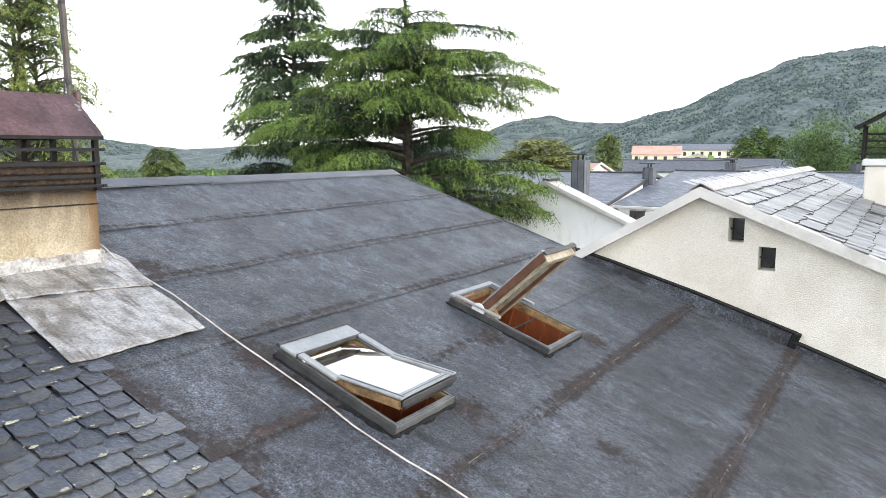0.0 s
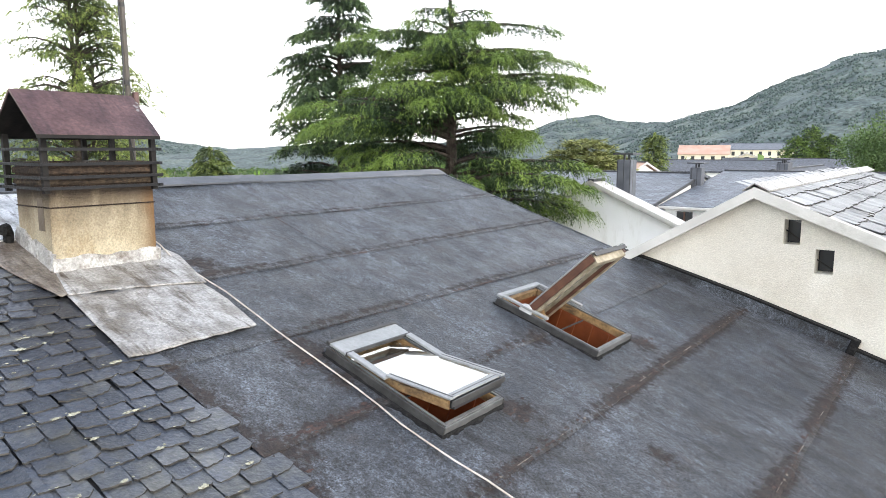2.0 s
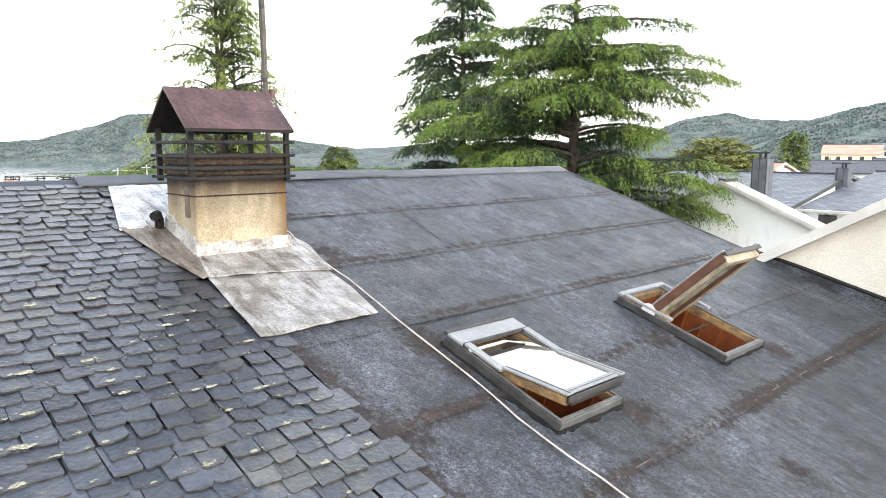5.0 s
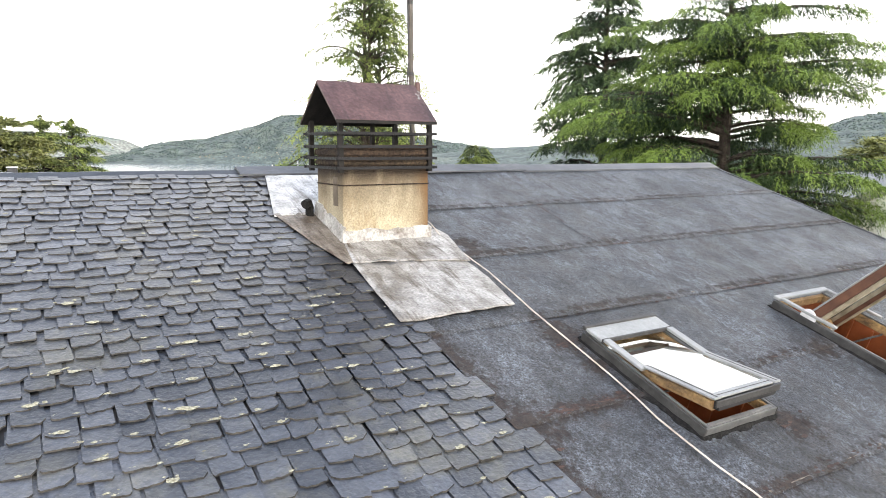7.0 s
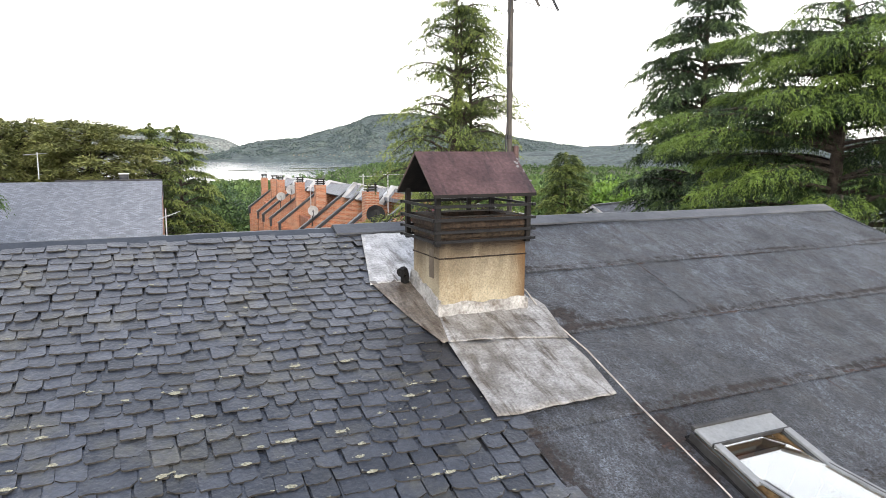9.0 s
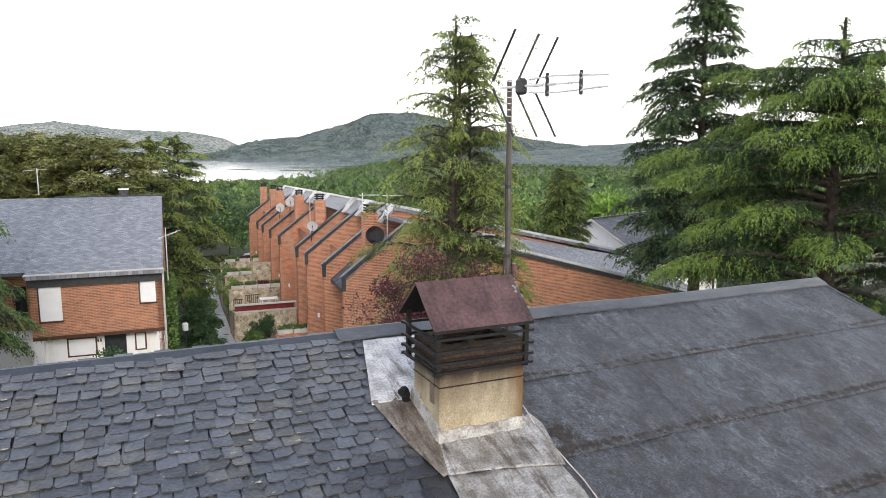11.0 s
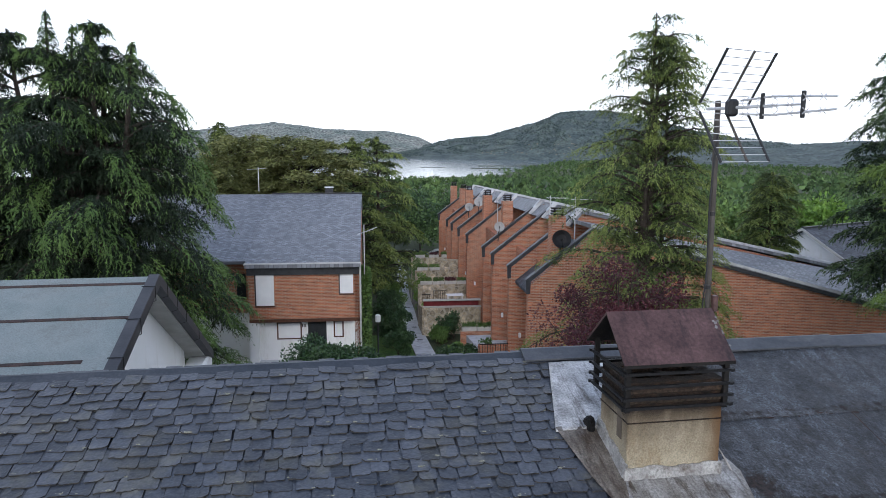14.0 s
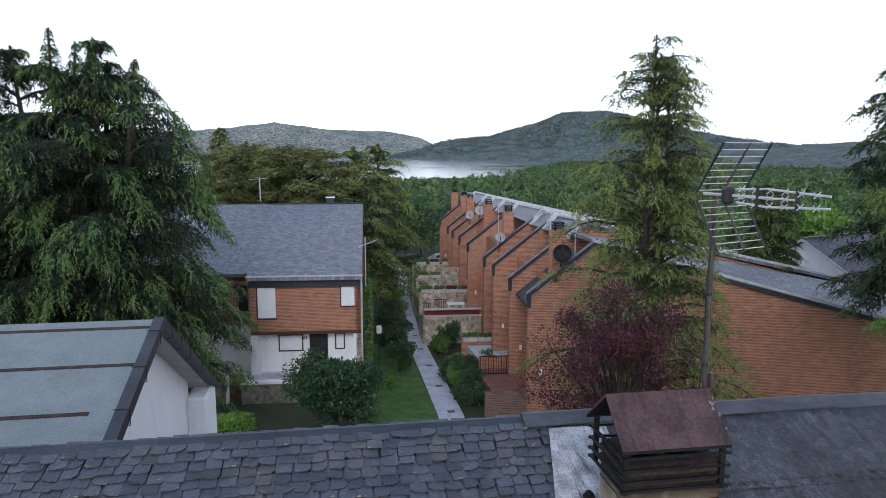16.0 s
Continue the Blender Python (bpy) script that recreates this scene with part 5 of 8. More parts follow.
def slate_mesh(rng, width, length, thick):
    """One hand-cut slate: tail at v = 0, corners clipped or chipped unevenly."""
    a, b = width / 2 * rng.uniform(0.85, 0.98), width / 2 * rng.uniform(0.85, 0.98)
    style = rng.random()
    cl, cr = rng.uniform(0.02, 0.08, 2) * width
    if style < 0.24:
        cl = rng.uniform(0.14, 0.30) * width
    elif style < 0.46:
        cr = rng.uniform(0.14, 0.30) * width
    elif style < 0.53:
        cl, cr = rng.uniform(0.12, 0.22, 2) * width
    hl, hr = rng.uniform(0.6, 1.2, 2)
    lean = rng.uniform(-0.008, 0.008)
    tail = []
    for k in range(6):
        u = (k + (rng.uniform(-0.3, 0.3) if 0 < k < 5 else 0)) / 5
        tail.append((-a + cl + (a + b - cl - cr) * u, lean * (u - 0.5) * 2 - 0.002 + rng.uniform(-0.0035, 0.0035)))
    outline = [(-a, cl * hl)] + tail + [(b, cr * hr), (b, length), (-a, length)]
    k = len(outline)
    verts = [(x, v, thick) for x, v in outline] + [(x * 1.01, v - (0.003 if v < 0.06 else 0), 0) for x, v in outline]
    faces = [tuple(range(k))[::-1]] + [(i, (i + 1) % k, k + (i + 1) % k, k + i) for i in range(k - 2)]
    return verts, [f[::-1] for f in faces]


def slate_field(parent, frame_m, x0, x1, v0, v1, width, expose, material, seed, near, variants=14, thick=0.008, keep=None, snug=1.0):
    """Slates in staggered courses from v1 down; those inside near (x0, x1, v0, v1) are single pieces, at most 300, the rest one joined part."""
    rng = np.random.default_rng(seed)
    kinds = [slate_mesh(rng, width * snug, expose * 2.1, thick) for _ in range(variants)]
    meshes = []
    for vv, ff in kinds:
        me = bpy.data.meshes.new("slate")
        me.from_pydata(vv, [], ff)
        me.materials.append(material)
        me.materials.append(M["slate_edge"])
        for p in me.polygons[1:]:
            p.material_index = 1
        meshes.append(me)
    allv, allf, single = [], [], 0
    rows = int((v1 - v0) / expose)
    for r in range(rows):
        v = v1 - (r + 1) * expose
        x = x0 - width + (r % 2) * width * 0.5 + rng.normal(0, 0.02)
        while x < x1:
            x += width + rng.normal(0, 0.004)
            px, pv = x + rng.normal(0, 0.005), v + rng.normal(0, 0.008)
            if not (x0 < px < x1) or (keep and not keep(px, pv)):
                continue
            tilt = Matrix.Translation((px, pv, 2.3 * thick + rng.uniform(0, 0.005))) @ Euler((-(2.1 * thick / expose) * 0.55 + rng.normal(0, 0.008), rng.normal(0, 0.02), rng.normal(0, 0.024))).to_matrix().to_4x4()
            k = int(rng.integers(0, variants))
            if near[0] < px < near[1] and near[2] < pv < near[3] and single < 300:
                ob = new("slate", meshes[k])
                ob.parent = parent
                ob.matrix_world = frame_m @ tilt
                single += 1
            else:
                m = frame_m @ tilt
                o = len(allv)
                allv += [m @ Vector(q) for q in kinds[k][0]]
                allf += [tuple(o + i for i in f) for f in kinds[k][1]]
    if allf:
        back = parent.matrix_world.inverted()
        me = bpy.data.meshes.new("slate_covering")
        me.from_pydata([back @ q for q in allv], [], allf)
        ob = part("slate_covering", me, material, parent)
        ob.data.materials.append(M["slate_edge"])
        for p in ob.data.polygons:
            p.material_index = 0 if len(p.vertices) > 4 else 1
        tagged(ob, kind="stuff")


# ---- flashing and chimney ----
CX0, CX1, CY0, CY1 = 2.47, 3.17, 4.42, 4.90


def plate(points, thick=0.006, w=0.012, wrinkle=0.0, seed=0, cuts=10):
    """A thin metal sheet with the outline given as x, y in plan, laid on the roof."""
    bm = bmesh.new()
    face = bm.faces.new([bm.verts.new((x, rv(y), 0)) for x, y in points])
    bmesh.ops.triangulate(bm, faces=[face])
    bmesh.ops.subdivide_edges(bm, edges=bm.edges[:], cuts=cuts, use_grid_fill=True)
    for v in bm.verts:
        k = noise.noise(Vector((v.co.x * 9, v.co.y * 3, seed))) + 0.5 * noise.noise(Vector((v.co.x * 26, v.co.y * 8, seed)))
        v.co.z = w + wrinkle * k
    ext = bmesh.ops.extrude_face_region(bm, geom=bm.faces[:])
    for v in ext["geom"]:
        if isinstance(v, bmesh.types.BMVert):
            v.co.z += thick
    for v in bm.verts:
        v.co = ROOF @ v.co
    for f in bm.faces:
        f.smooth = True
    return bm


flash = thing("chimney_flashing", "silver-painted lead flashing round a chimney, stained and creased", "flashing", (0, 0, 0))
part("apron", plate([(2.36, 3.38), (2.8, 3.385), (3.22, 3.40), (3.26, 3.75), (3.24, 4.02), (2.8, 4.09), (2.40, 4.14)], w=0.028, wrinkle=0.010, seed=4), M["zinc"], flash, "silver creased apron sheet")
part("upper_apron", plate([(2.40, 4.12), (2.8, 4.08), (3.27, 4.00), (3.34, 4.42), (3.30, 4.55), (3.1, 4.45), (2.47, 4.45)], w=0.034, wrinkle=0.009, seed=5), M["zinc"], flash)
part("side_gutter", plate([(2.14, 4.97), (2.24, 4.5), (2.36, 4.12), (2.50, 4.16), (2.50, 5.0)], w=0.03, wrinkle=0.006, seed=6), M["zinc_dirty"], flash, "brown stained side gutter")
part("back_sheet", plate([(2.13, 4.93), (2.5, 4.93), (2.85, 4.95), (2.85, 5.74), (2.33, 5.75), (2.22, 5.3)], w=0.033, wrinkle=0.010, seed=7), M["zinc_bright"], flash, "silver sheet behind the chimney")
def ragged_strip(length, height, seed, thick=0.018):
    """A strip of dressed metal: a wavy top edge and a creased face, along x from 0, face towards -y."""
    bm = bmesh.new()
    rows = []
    n = 26
    for k in range(n + 1):
        x = length * k / n
        top = height * (1 + 0.28 * noise.noise(Vector((x * 7, seed, 0))) + 0.12 * noise.noise(Vector((x * 31, seed, 3))))
        d = lambda q: 0.006 * noise.noise(Vector((x * 16, q, seed)))
        rows.append([bm.verts.new(p) for p in ((x, -thick - 0.01, -0.03), (x, -thick + d(1), top * 0.5), (x, -thick * 0.7 + d(2), top), (x, 0.004, top - 0.004), (x, 0.004, -0.03))])
    for r0, r1 in zip(rows, rows[1:]):
        for i in range(5):
            bm.faces.new((r0[i], r1[i], r1[(i + 1) % 5], r0[(i + 1) % 5]))
    bm.faces.new(rows[0])
    bm.faces.new(rows[-1][::-1])
    return bm


for start, turn, tilt, length, height, seed in (((CX0 - 0.015, CY0, rz(CY0) + 0.02), 0, 0, CX1 - CX0 + 0.03, 0.10, 2), ((CX0, CY1 + 0.05, rz(CY1) + 0.02), -90, PITCH, CY1 - CY0 + 0.06, 0.14, 4), ((CX1, CY0, rz(CY0) + 0.02), 90, -PITCH, CY1 - CY0, 0.10, 6)):
    bm = ragged_strip(length, height, seed)
    m = Matrix.Translation(start) @ Matrix.Rotation(radians(turn), 4, "Z") @ Matrix.Rotation(tilt, 4, "Y")
    for v in bm.verts:
        v.co = m @ v.co
    part("base_strip", bm, M["silver_paint"], flash, "wrinkled silver upstand")

chimney = thing("chimney", "square tan-rendered chimney stack under a rusty gabled steel cowl", "chimney", ((CX0 + CX1) / 2, (CY0 + CY1) / 2, rz(CY0)))
cinv = chimney.matrix_world.inverted()
TOPZ = 9.40


def chim(name, bm, material, label=""):
    for v in bm.verts:
        v.co = cinv @ v.co
    return part(name, bm, material, chimney, label)


bm = bmesh.new()
box(bm, CX0, CX1, CY0, CY1, rz(CY0) - 0.3, 9.235, bevel=0.008)
chim("shaft", bm, M["render_tan"])
bm = boxes((CX0 - 0.004, CX1 + 0.004, CY0 - 0.004, CY1 + 0.004, 9.108, 9.117))
chim("crack_course", bm, M["soot"], "dark crack between courses")
for a, b, c, d in ((CX0 + 0.003, CX0 + 0.1, CY0 + 0.003, CY1 - 0.003), (CX1 - 0.1, CX1 - 0.003, CY0 + 0.003, CY1 - 0.003), (CX0 + 0.1, CX1 - 0.1, CY0 + 0.003, CY0 + 0.1), (CX0 + 0.1, CX1 - 0.1, CY1 - 0.1, CY1 - 0.003)):
    chim("smoked_course", boxes((a, b, c, d, 9.235, TOPZ)), M["soot"], "soot-blackened top course")
chim("flue_partition", boxes((2.80, 2.86, CY0 + 0.1, CY1 - 0.1, 9.24, TOPZ - 0.03)), M["soot"])
# rounded mortar bands between the bars, browner towards the foot
for z0, z1, mm in ((9.253, 9.287, "soot_tan"), (9.322, 9.366, "soot_brown")):
    for a, b, c, d in ((CX0 - 0.014, CX1 + 0.014, CY0 - 0.014, CY0 + 0.004), (CX0 - 0.014, CX1 + 0.014, CY1 - 0.004, CY1 + 0.014), (CX0 - 0.014, CX0 + 0.004, CY0 + 0.004, CY1 - 0.004), (CX1 - 0.004, CX1 + 0.014, CY0 + 0.004, CY1 - 0.004)):
        chim("corbel", boxes((a, b, c, d, z0, z1), bevel=0.008), M[mm], "smoke-stained mortar moulding")
chim("vent_recess", boxes((CX0 - 0.004, CX0 + 0.02, CY0 + 0.09, CY0 + 0.17, 8.96, 9.17)), M["vent_grey"], "grey-brown side vent slot")
# iron bars of the cowl
BX0, BX1, BY0, BY1 = 2.415, 3.20, 4.372, 4.97
for z in (9.236, 9.303, 9.386, 9.48):
    bm = bmesh.new()
    for y in (BY0, BY1):
        box(bm, BX0 - 0.02, BX1 + 0.015, y - 0.009, y + 0.009, z - 0.010, z + 0.010)
    for x in (BX0, BX1 - 0.01):
        box(bm, x - 0.009, x + 0.009, BY0 - 0.02, BY1 + 0.02, z - 0.009, z + 0.009)
    chim("bar_ring", bm, M["bar_iron"])
for x in (BX0 + 0.03, BX1 - 0.035):
    for y in (BY0 + 0.025, BY1 - 0.025):
        chim("post", boxes((x - 0.017, x + 0.017, y - 0.017, y + 0.017, 9.205, 9.58)), M["black_iron"])
chim("post", boxes((CX1 - 0.23, CX1 - 0.2, CY1 + 0.02, CY1 + 0.045, 9.26, 9.58)), M["black_iron"])
EA, AP = 9.57, 9.855
YF, YB = 4.30, 4.98
ym = (YF + YB) / 2
KX0, KX1 = 2.375, 3.175
cowl_out = [(YF, EA), (ym, AP), (YB, EA), (YB, EA - 0.012), (ym, AP - 0.016), (YF, EA - 0.012)]
lining = [(YF + 0.004, EA - 0.014), (ym, AP - 0.019), (YB - 0.004, EA - 0.014), (YB - 0.004, EA - 0.02), (ym, AP - 0.026), (YF + 0.004, EA - 0.02)]
chim("cowl_lining", prism(lining, KX0 + 0.003, KX1 - 0.003, "x"), M["black_iron"], "soot-black underside")
chim("cowl_roof", prism(cowl_out, KX0, KX1, "x"), M["rust"], "rusty reddish-brown folded steel cowl")
for y in (YF + 0.003, YB - 0.003):
    chim("cowl_lip", boxes((KX0, KX1, y - 0.004, y + 0.004, EA - 0.024, EA - 0.002)), M["black_iron"])
chim("gable_plate", prism([(YF + 0.02, EA - 0.005), (ym, AP - 0.03), (YB - 0.02, EA - 0.005)], KX1 - 0.025, KX1 - 0.015, "x"), M["black_iron"])
rng = np.random.default_rng(5)
bm = bmesh.new()
for k in range(9):
    u, w = rng.uniform(0.2, 0.95), rng.uniform(-0.16, 0.05)
    c = Vector((CX1 - 0.02 + w * 0.7 * (1 - u) + 0.02, 0, 0))
    y, z = YF + (ym - YF) * u, EA + (AP - EA) * u
    r = rng.uniform(0.006, 0.016)
    bm.faces.new([bm.verts.new((c.x + r * math.cos(a) * rng.uniform(0.6, 1.3), y + r * math.sin(a) * 0.7, z + r * math.sin(a) * 0.66 + 0.003)) for a in np.linspace(0, 5.4, 7)])
tagged(chim("flaked_paint", bm, M["zinc"], "pale flaked spots"), kind="stuff")

# dark vent pipe stub beside the chimney
bm = bmesh.new()
rod(bm, [(2.41, 4.93, rz(4.93) - 0.05), (2.405, 4.91, rz(4.93) + 0.085), (2.375, 4.87, rz(4.93) + 0.125), (2.345, 4.85, rz(4.93) + 0.115)], [0.034, 0.034, 0.038, 0.036], 8)
tagged(part("vent_pipe", bm, M["skirt"]), "short black vent pipe beside the chimney", "pipe")

# cable down the felt
rng = np.random.default_rng(8)
bm = bmesh.new()
cable_pts = [ROOF @ Vector((3.29 + 0.02 * math.sin(y * 2.1) + 0.012 * math.sin(y * 5.3) + rng.normal(0, 0.004), rv(y), 0.028 + (0.04 if y > 4.5 else 0))) for y in np.linspace(4.75, -1.2, 34)]
rod(bm, cable_pts, 0.0052, 6)
tagged(part("cable", bm, M["white_cable"]), "thin dirty white cable lying down the felt roof", "cable")


# ---- skylights ----
def felt_skirt(length, m, seed, height=0.022):
    """Felt dressed up against a frame: a ragged fillet along x, its foot spread on the roof towards -y."""
    bm = bmesh.new()
    rows = []
    n = max(8, int(length / 0.035))
    for k in range(n + 1):
        x = length * k / n
        foot = 0.030 + 0.030 * noise.noise(Vector((x * 6, seed, 0))) + 0.015 * noise.noise(Vector((x * 27, seed, 1)))
        top = height + 0.010 * noise.noise(Vector((x * 11, seed, 4)))
        rows.append([bm.verts.new(m @ Vector(p)) for p in ((x, -foot, 0.006), (x, -foot * 0.35, top * 0.35 + 0.006 * noise.noise(Vector((x * 20, seed, 8)))), (x, -0.002, top), (x, 0.012, top), (x, 0.012, -0.01), (x, -foot, -0.01))])
    for r0, r1 in zip(rows, rows[1:]):
        for i in range(6):
            bm.faces.new((r0[i], r1[i], r1[(i + 1) % 6], r0[(i + 1) % 6]))
    bm.faces.new(rows[0])
    bm.faces.new(rows[-1][::-1])
    return bm


def skylight(x0, x1, y0, y1, angle, hood, label):
    v0, v1 = rv(y0), rv(y1)
    base = ROOF @ Matrix.Translation((x0, v0, 0))
    ob = new("skylight")
    ob.matrix_world = base
    tagged(ob, label, "skylight", "roof skylights")
    w, l = x1 - x0, v1 - v0
    # black felt skirt and wooden frame
    for a, b, turn, length in (((-0.012, -0.012), (1, 0), 0, w + 0.024), ((w + 0.012, l + 0.024), (-1, 0), 180, w + 0.024), ((-0.012, l + 0.012), (0, -1), -90, l + 0.024), ((w + 0.012, -0.012), (0, 1), 90, l + 0.024)):
        part("skirt", felt_skirt(length, Matrix.Translation((*a, 0)) @ Matrix.Rotation(radians(turn), 4, "Z"), x0 * 3 + turn), M["skirt"], ob, "felt dressed up against the frame")
    for sp in ((0.006, 0.042, 0.004, l - 0.004, 0.0, 0.0605), (w - 0.042, w - 0.006, 0.004, l - 0.004, 0.0, 0.060), (0.042, w - 0.042, 0.006, 0.042, 0.0, 0.060), (0.042, w - 0.042, l - 0.042, l - 0.006, 0.0, 0.060)):
        part("frame_bar", boxes(sp, bevel=0.004), M["pine"], ob)
    for sp in ((-0.008, 0.004, -0.008, l + 0.008, 0.012, 0.070), (0.012, 0.030, 0.0, l, 0.0615, 0.074), (w - 0.004, w + 0.008, -0.008, l + 0.008, 0.012, 0.070), (w - 0.030, w - 0.012, 0.0, l, 0.0615, 0.074), (0.004, w - 0.004, -0.008, 0.004, 0.010, 0.0695), (0.030, w - 0.030, 0.0045, 0.030, 0.0605, 0.0735)):
        part("frame_trim", boxes(sp, bevel=0.003), M["alu_dark" if 0.0697 < sp[5] < 0.071 else "alu_mid"], ob)
    for sp in ((0.02, 0.04, 0.02, l - 0.02, -0.55, -0.002), (w - 0.04, w - 0.02, 0.02, l - 0.02, -0.55, -0.002), (0.04, w - 0.04, 0.02, 0.04, -0.55, -0.002), (0.04, w - 0.04, l - 0.04, l - 0.02, -0.55, -0.002), (0.02, w - 0.02, 0.02, l - 0.02, -0.57, -0.55)):
        part("lining_board", boxes(sp), M["lining"], ob, "red-stained boarded lining")
    for k in range(1, 6):
        part("lining_batten", boxes((w - 0.056, w - 0.04, l * k / 6 - 0.008, l * k / 6 + 0.008, -0.54, -0.01)), M["lining"], ob)
    if hood:
        part("hood", boxes((-0.006, w + 0.006, l - 0.15, l + 0.006, 0.09, 0.108), bevel=0.003), M["alu"], ob, "grey aluminium top hood")
        part("hood_rib", boxes((-0.014, w + 0.014, l - 0.014, l + 0.014, 0.09, 0.118), bevel=0.004), M["alu_dark"], ob)
        part("hood_lip", boxes((0.0, w, l - 0.158, l - 0.146, 0.086, 0.113), bevel=0.002), M["alu_dark"], ob)
        for a in (0.0, w - 0.05):
            part("side_cover", boxes((a, a + 0.05, l / 2, l - 0.16, 0.10, 0.118), bevel=0.003), M["alu"], ob)
    else:
        part("hood", boxes((-0.01, w + 0.01, l - 0.035, l + 0.015, 0.085, 0.11), bevel=0.006), M["alu"], ob)
        for a in (0.0, w - 0.035):
            part("side_cover", boxes((a, a + 0.035, l / 2, l - 0.04, 0.095, 0.115), bevel=0.004), M["alu"], ob)
        part("stay", boxes((0.1, 0.13, l * 0.70, l * 0.73, -0.05, 0.13), bevel=0.003), M["wood_grey"], ob)
    # pivoted sash
    sash = new("sash")
    sash.parent = ob
    pf = 0.5 if hood else 0.68
    piv = Matrix.Translation((0, l * pf, 0.06)) @ Matrix.Rotation(-radians(angle), 4, "X")
    sash.matrix_local = piv
    h, ht = (l * pf - 0.03, l * (1 - pf) - 0.03) if hood else (0.745, 0.22)
    lo, hi = (-0.02, 0.045) if hood else (-0.03, 0.045)
    i0, i1 = 0.05, w - 0.05
    inner = M["wood_grey"] if angle > 45 else M["pine"]
    for sp, mm in (((i0, i0 + 0.05, -h, ht, lo, hi), inner), ((i1 - 0.05, i1, -h, ht, lo, hi), inner), ((i0 + 0.05, i1 - 0.05, -h, -h + 0.06, lo, hi), inner), ((i0 + 0.05, i1 - 0.05, ht - 0.06, ht, lo, hi), M["pine"])):
        part("sash_bar", boxes(sp, bevel=0.004), mm, sash)
    for sp in ((i0 - 0.03, i0 - 0.002, -h - 0.005, -0.04, -0.005, hi + 0.008), (i1 + 0.002, i1 + 0.03, -h - 0.005, -0.04, -0.005, hi + 0.008)):
        if angle > 45:
            part("sash_side", boxes(sp), M["sash_brown"], sash, "dark red sash edge")
    for sp in ((i0 - 0.03, i0 + 0.018, -h - 0.03, 0.0, hi + 0.01, hi + 0.022), (i1 - 0.018, i1 + 0.03, -h - 0.03, 0.0, hi + 0.01, hi + 0.022), (i0 + 0.020, i1 - 0.020, -h - 0.018, -h + 0.038, hi + 0.004, hi + 0.014), (i0 - 0.02, i1 + 0.02, -h - 0.040, -h - 0.031, hi - 0.03, hi + 0.006)):
        front = sp[3] < -h - 0.02
        part("drip_edge" if front else "sash_cover", boxes(sp, bevel=0.002), M["alu_dark" if front else "alu"], sash, "dull dark drip edge" if front else "grey aluminium cover")
    if hood:
        # stepped lower edge of the sash and a dark strip under it
        part("seal", boxes((i0 + 0.01, i1 - 0.01, -h - 0.034, -h - 0.001, lo + 0.012, hi - 0.004)), M["black_plastic"], sash)
        for a in (i0 - 0.012, i1 + 0.002):
            part("sash_rebate", boxes((a, a + 0.01, -h, -0.02, lo + 0.03, hi - 0.006), bevel=0.002), M["pine"], sash)
        part("cover_groove", boxes((i0 + 0.022, i1 - 0.022, -h + 0.004, -h + 0.009, hi + 0.0135, hi + 0.0155)), M["alu_dark"], sash)
        for a in (i0 - 0.004, i1 - 0.002):
            part("cover_groove", boxes((a, a + 0.006, -h - 0.025, -0.005, hi + 0.0225, hi + 0.0245)), M["alu_dark"], sash)
    if not hood:
        # inner beads and the hinge plate of the swung sash
        for sp in ((i0 + 0.052, i0 + 0.075, -h + 0.06, ht - 0.06, -0.02, 0.01), (i1 - 0.075, i1 - 0.052, -h + 0.06, ht - 0.06, -0.02, 0.01)):
            part("glazing_bead", boxes(sp, bevel=0.003), M["sash_brown"], sash)
        for a in (i0 - 0.045, i1 + 0.034):
            plate_bm = bmesh.new()
            rod(plate_bm, [(a, 0.0, 0.04), (a + 0.01, 0.0, 0.04)], 0.06, 14)
            part("hinge_plate", plate_bm, M["steel"], sash, "round steel hinge plate")
    g = part("pane", boxes((i0 + 0.012, i1 - 0.012, -h + 0.02, ht - 0.02, hi + 0.002, hi + 0.009)), M["glass"], sash, "sky-reflecting glass pane")
    g.visible_shadow = False
    part("handle_bar", boxes((i0 + 0.08, i1 - 0.08, ht - 0.05, ht - 0.03, -0.05, -0.03), bevel=0.004), M["alu"], sash)
    return ob


skylight(*SKYLIGHTS[0], 13, True, "grey roof skylight tilted slightly open over pine framing")
skylight(*SKYLIGHTS[1], 60, False, "roof skylight swung wide open showing its wooden sash")

# ---- antenna ----
ant = thing("tv_antenna", "rooftop television antenna with grid reflector on a weathered mast", "antenna", (3.27, 4.86, 8.7))
PX, PY = 3.27, 4.86


def aerial(name, bm, material, label=""):
    for v in bm.verts:
        v.co -= Vector((PX, PY, 8.7))
    return part(name, bm, material, ant, label)


bm = bmesh.new()
rod(bm, [(PX + 0.03, PY + 0.02, 8.75), (PX, PY, 10.0), (PX - 0.03, PY - 0.03, 11.33)], 0.021, 10)
aerial("mast", bm, M["pole"], "brown weathered steel mast")
for z in (9.95, 10.5, 10.9):
    bm = bmesh.new()
    rod(bm, [(PX - 0.015, PY - 0.01, z), (PX - 0.015, PY - 0.01, z + 0.03)], 0.026, 10)
    aerial("mast_clamp", bm, M["black_plastic"])
bm = bmesh.new()
rod(bm, [(PX - 0.03, PY - 0.05, 11.1), (PX - 0.05, PY - 0.03, 10.6), (PX - 0.035, PY - 0.025, 10.1), (PX - 0.06, PY - 0.03, 9.75), (PX, PY - 0.04, 9.4)], 0.006, 5)
aerial("lead", bm, M["black_plastic"])
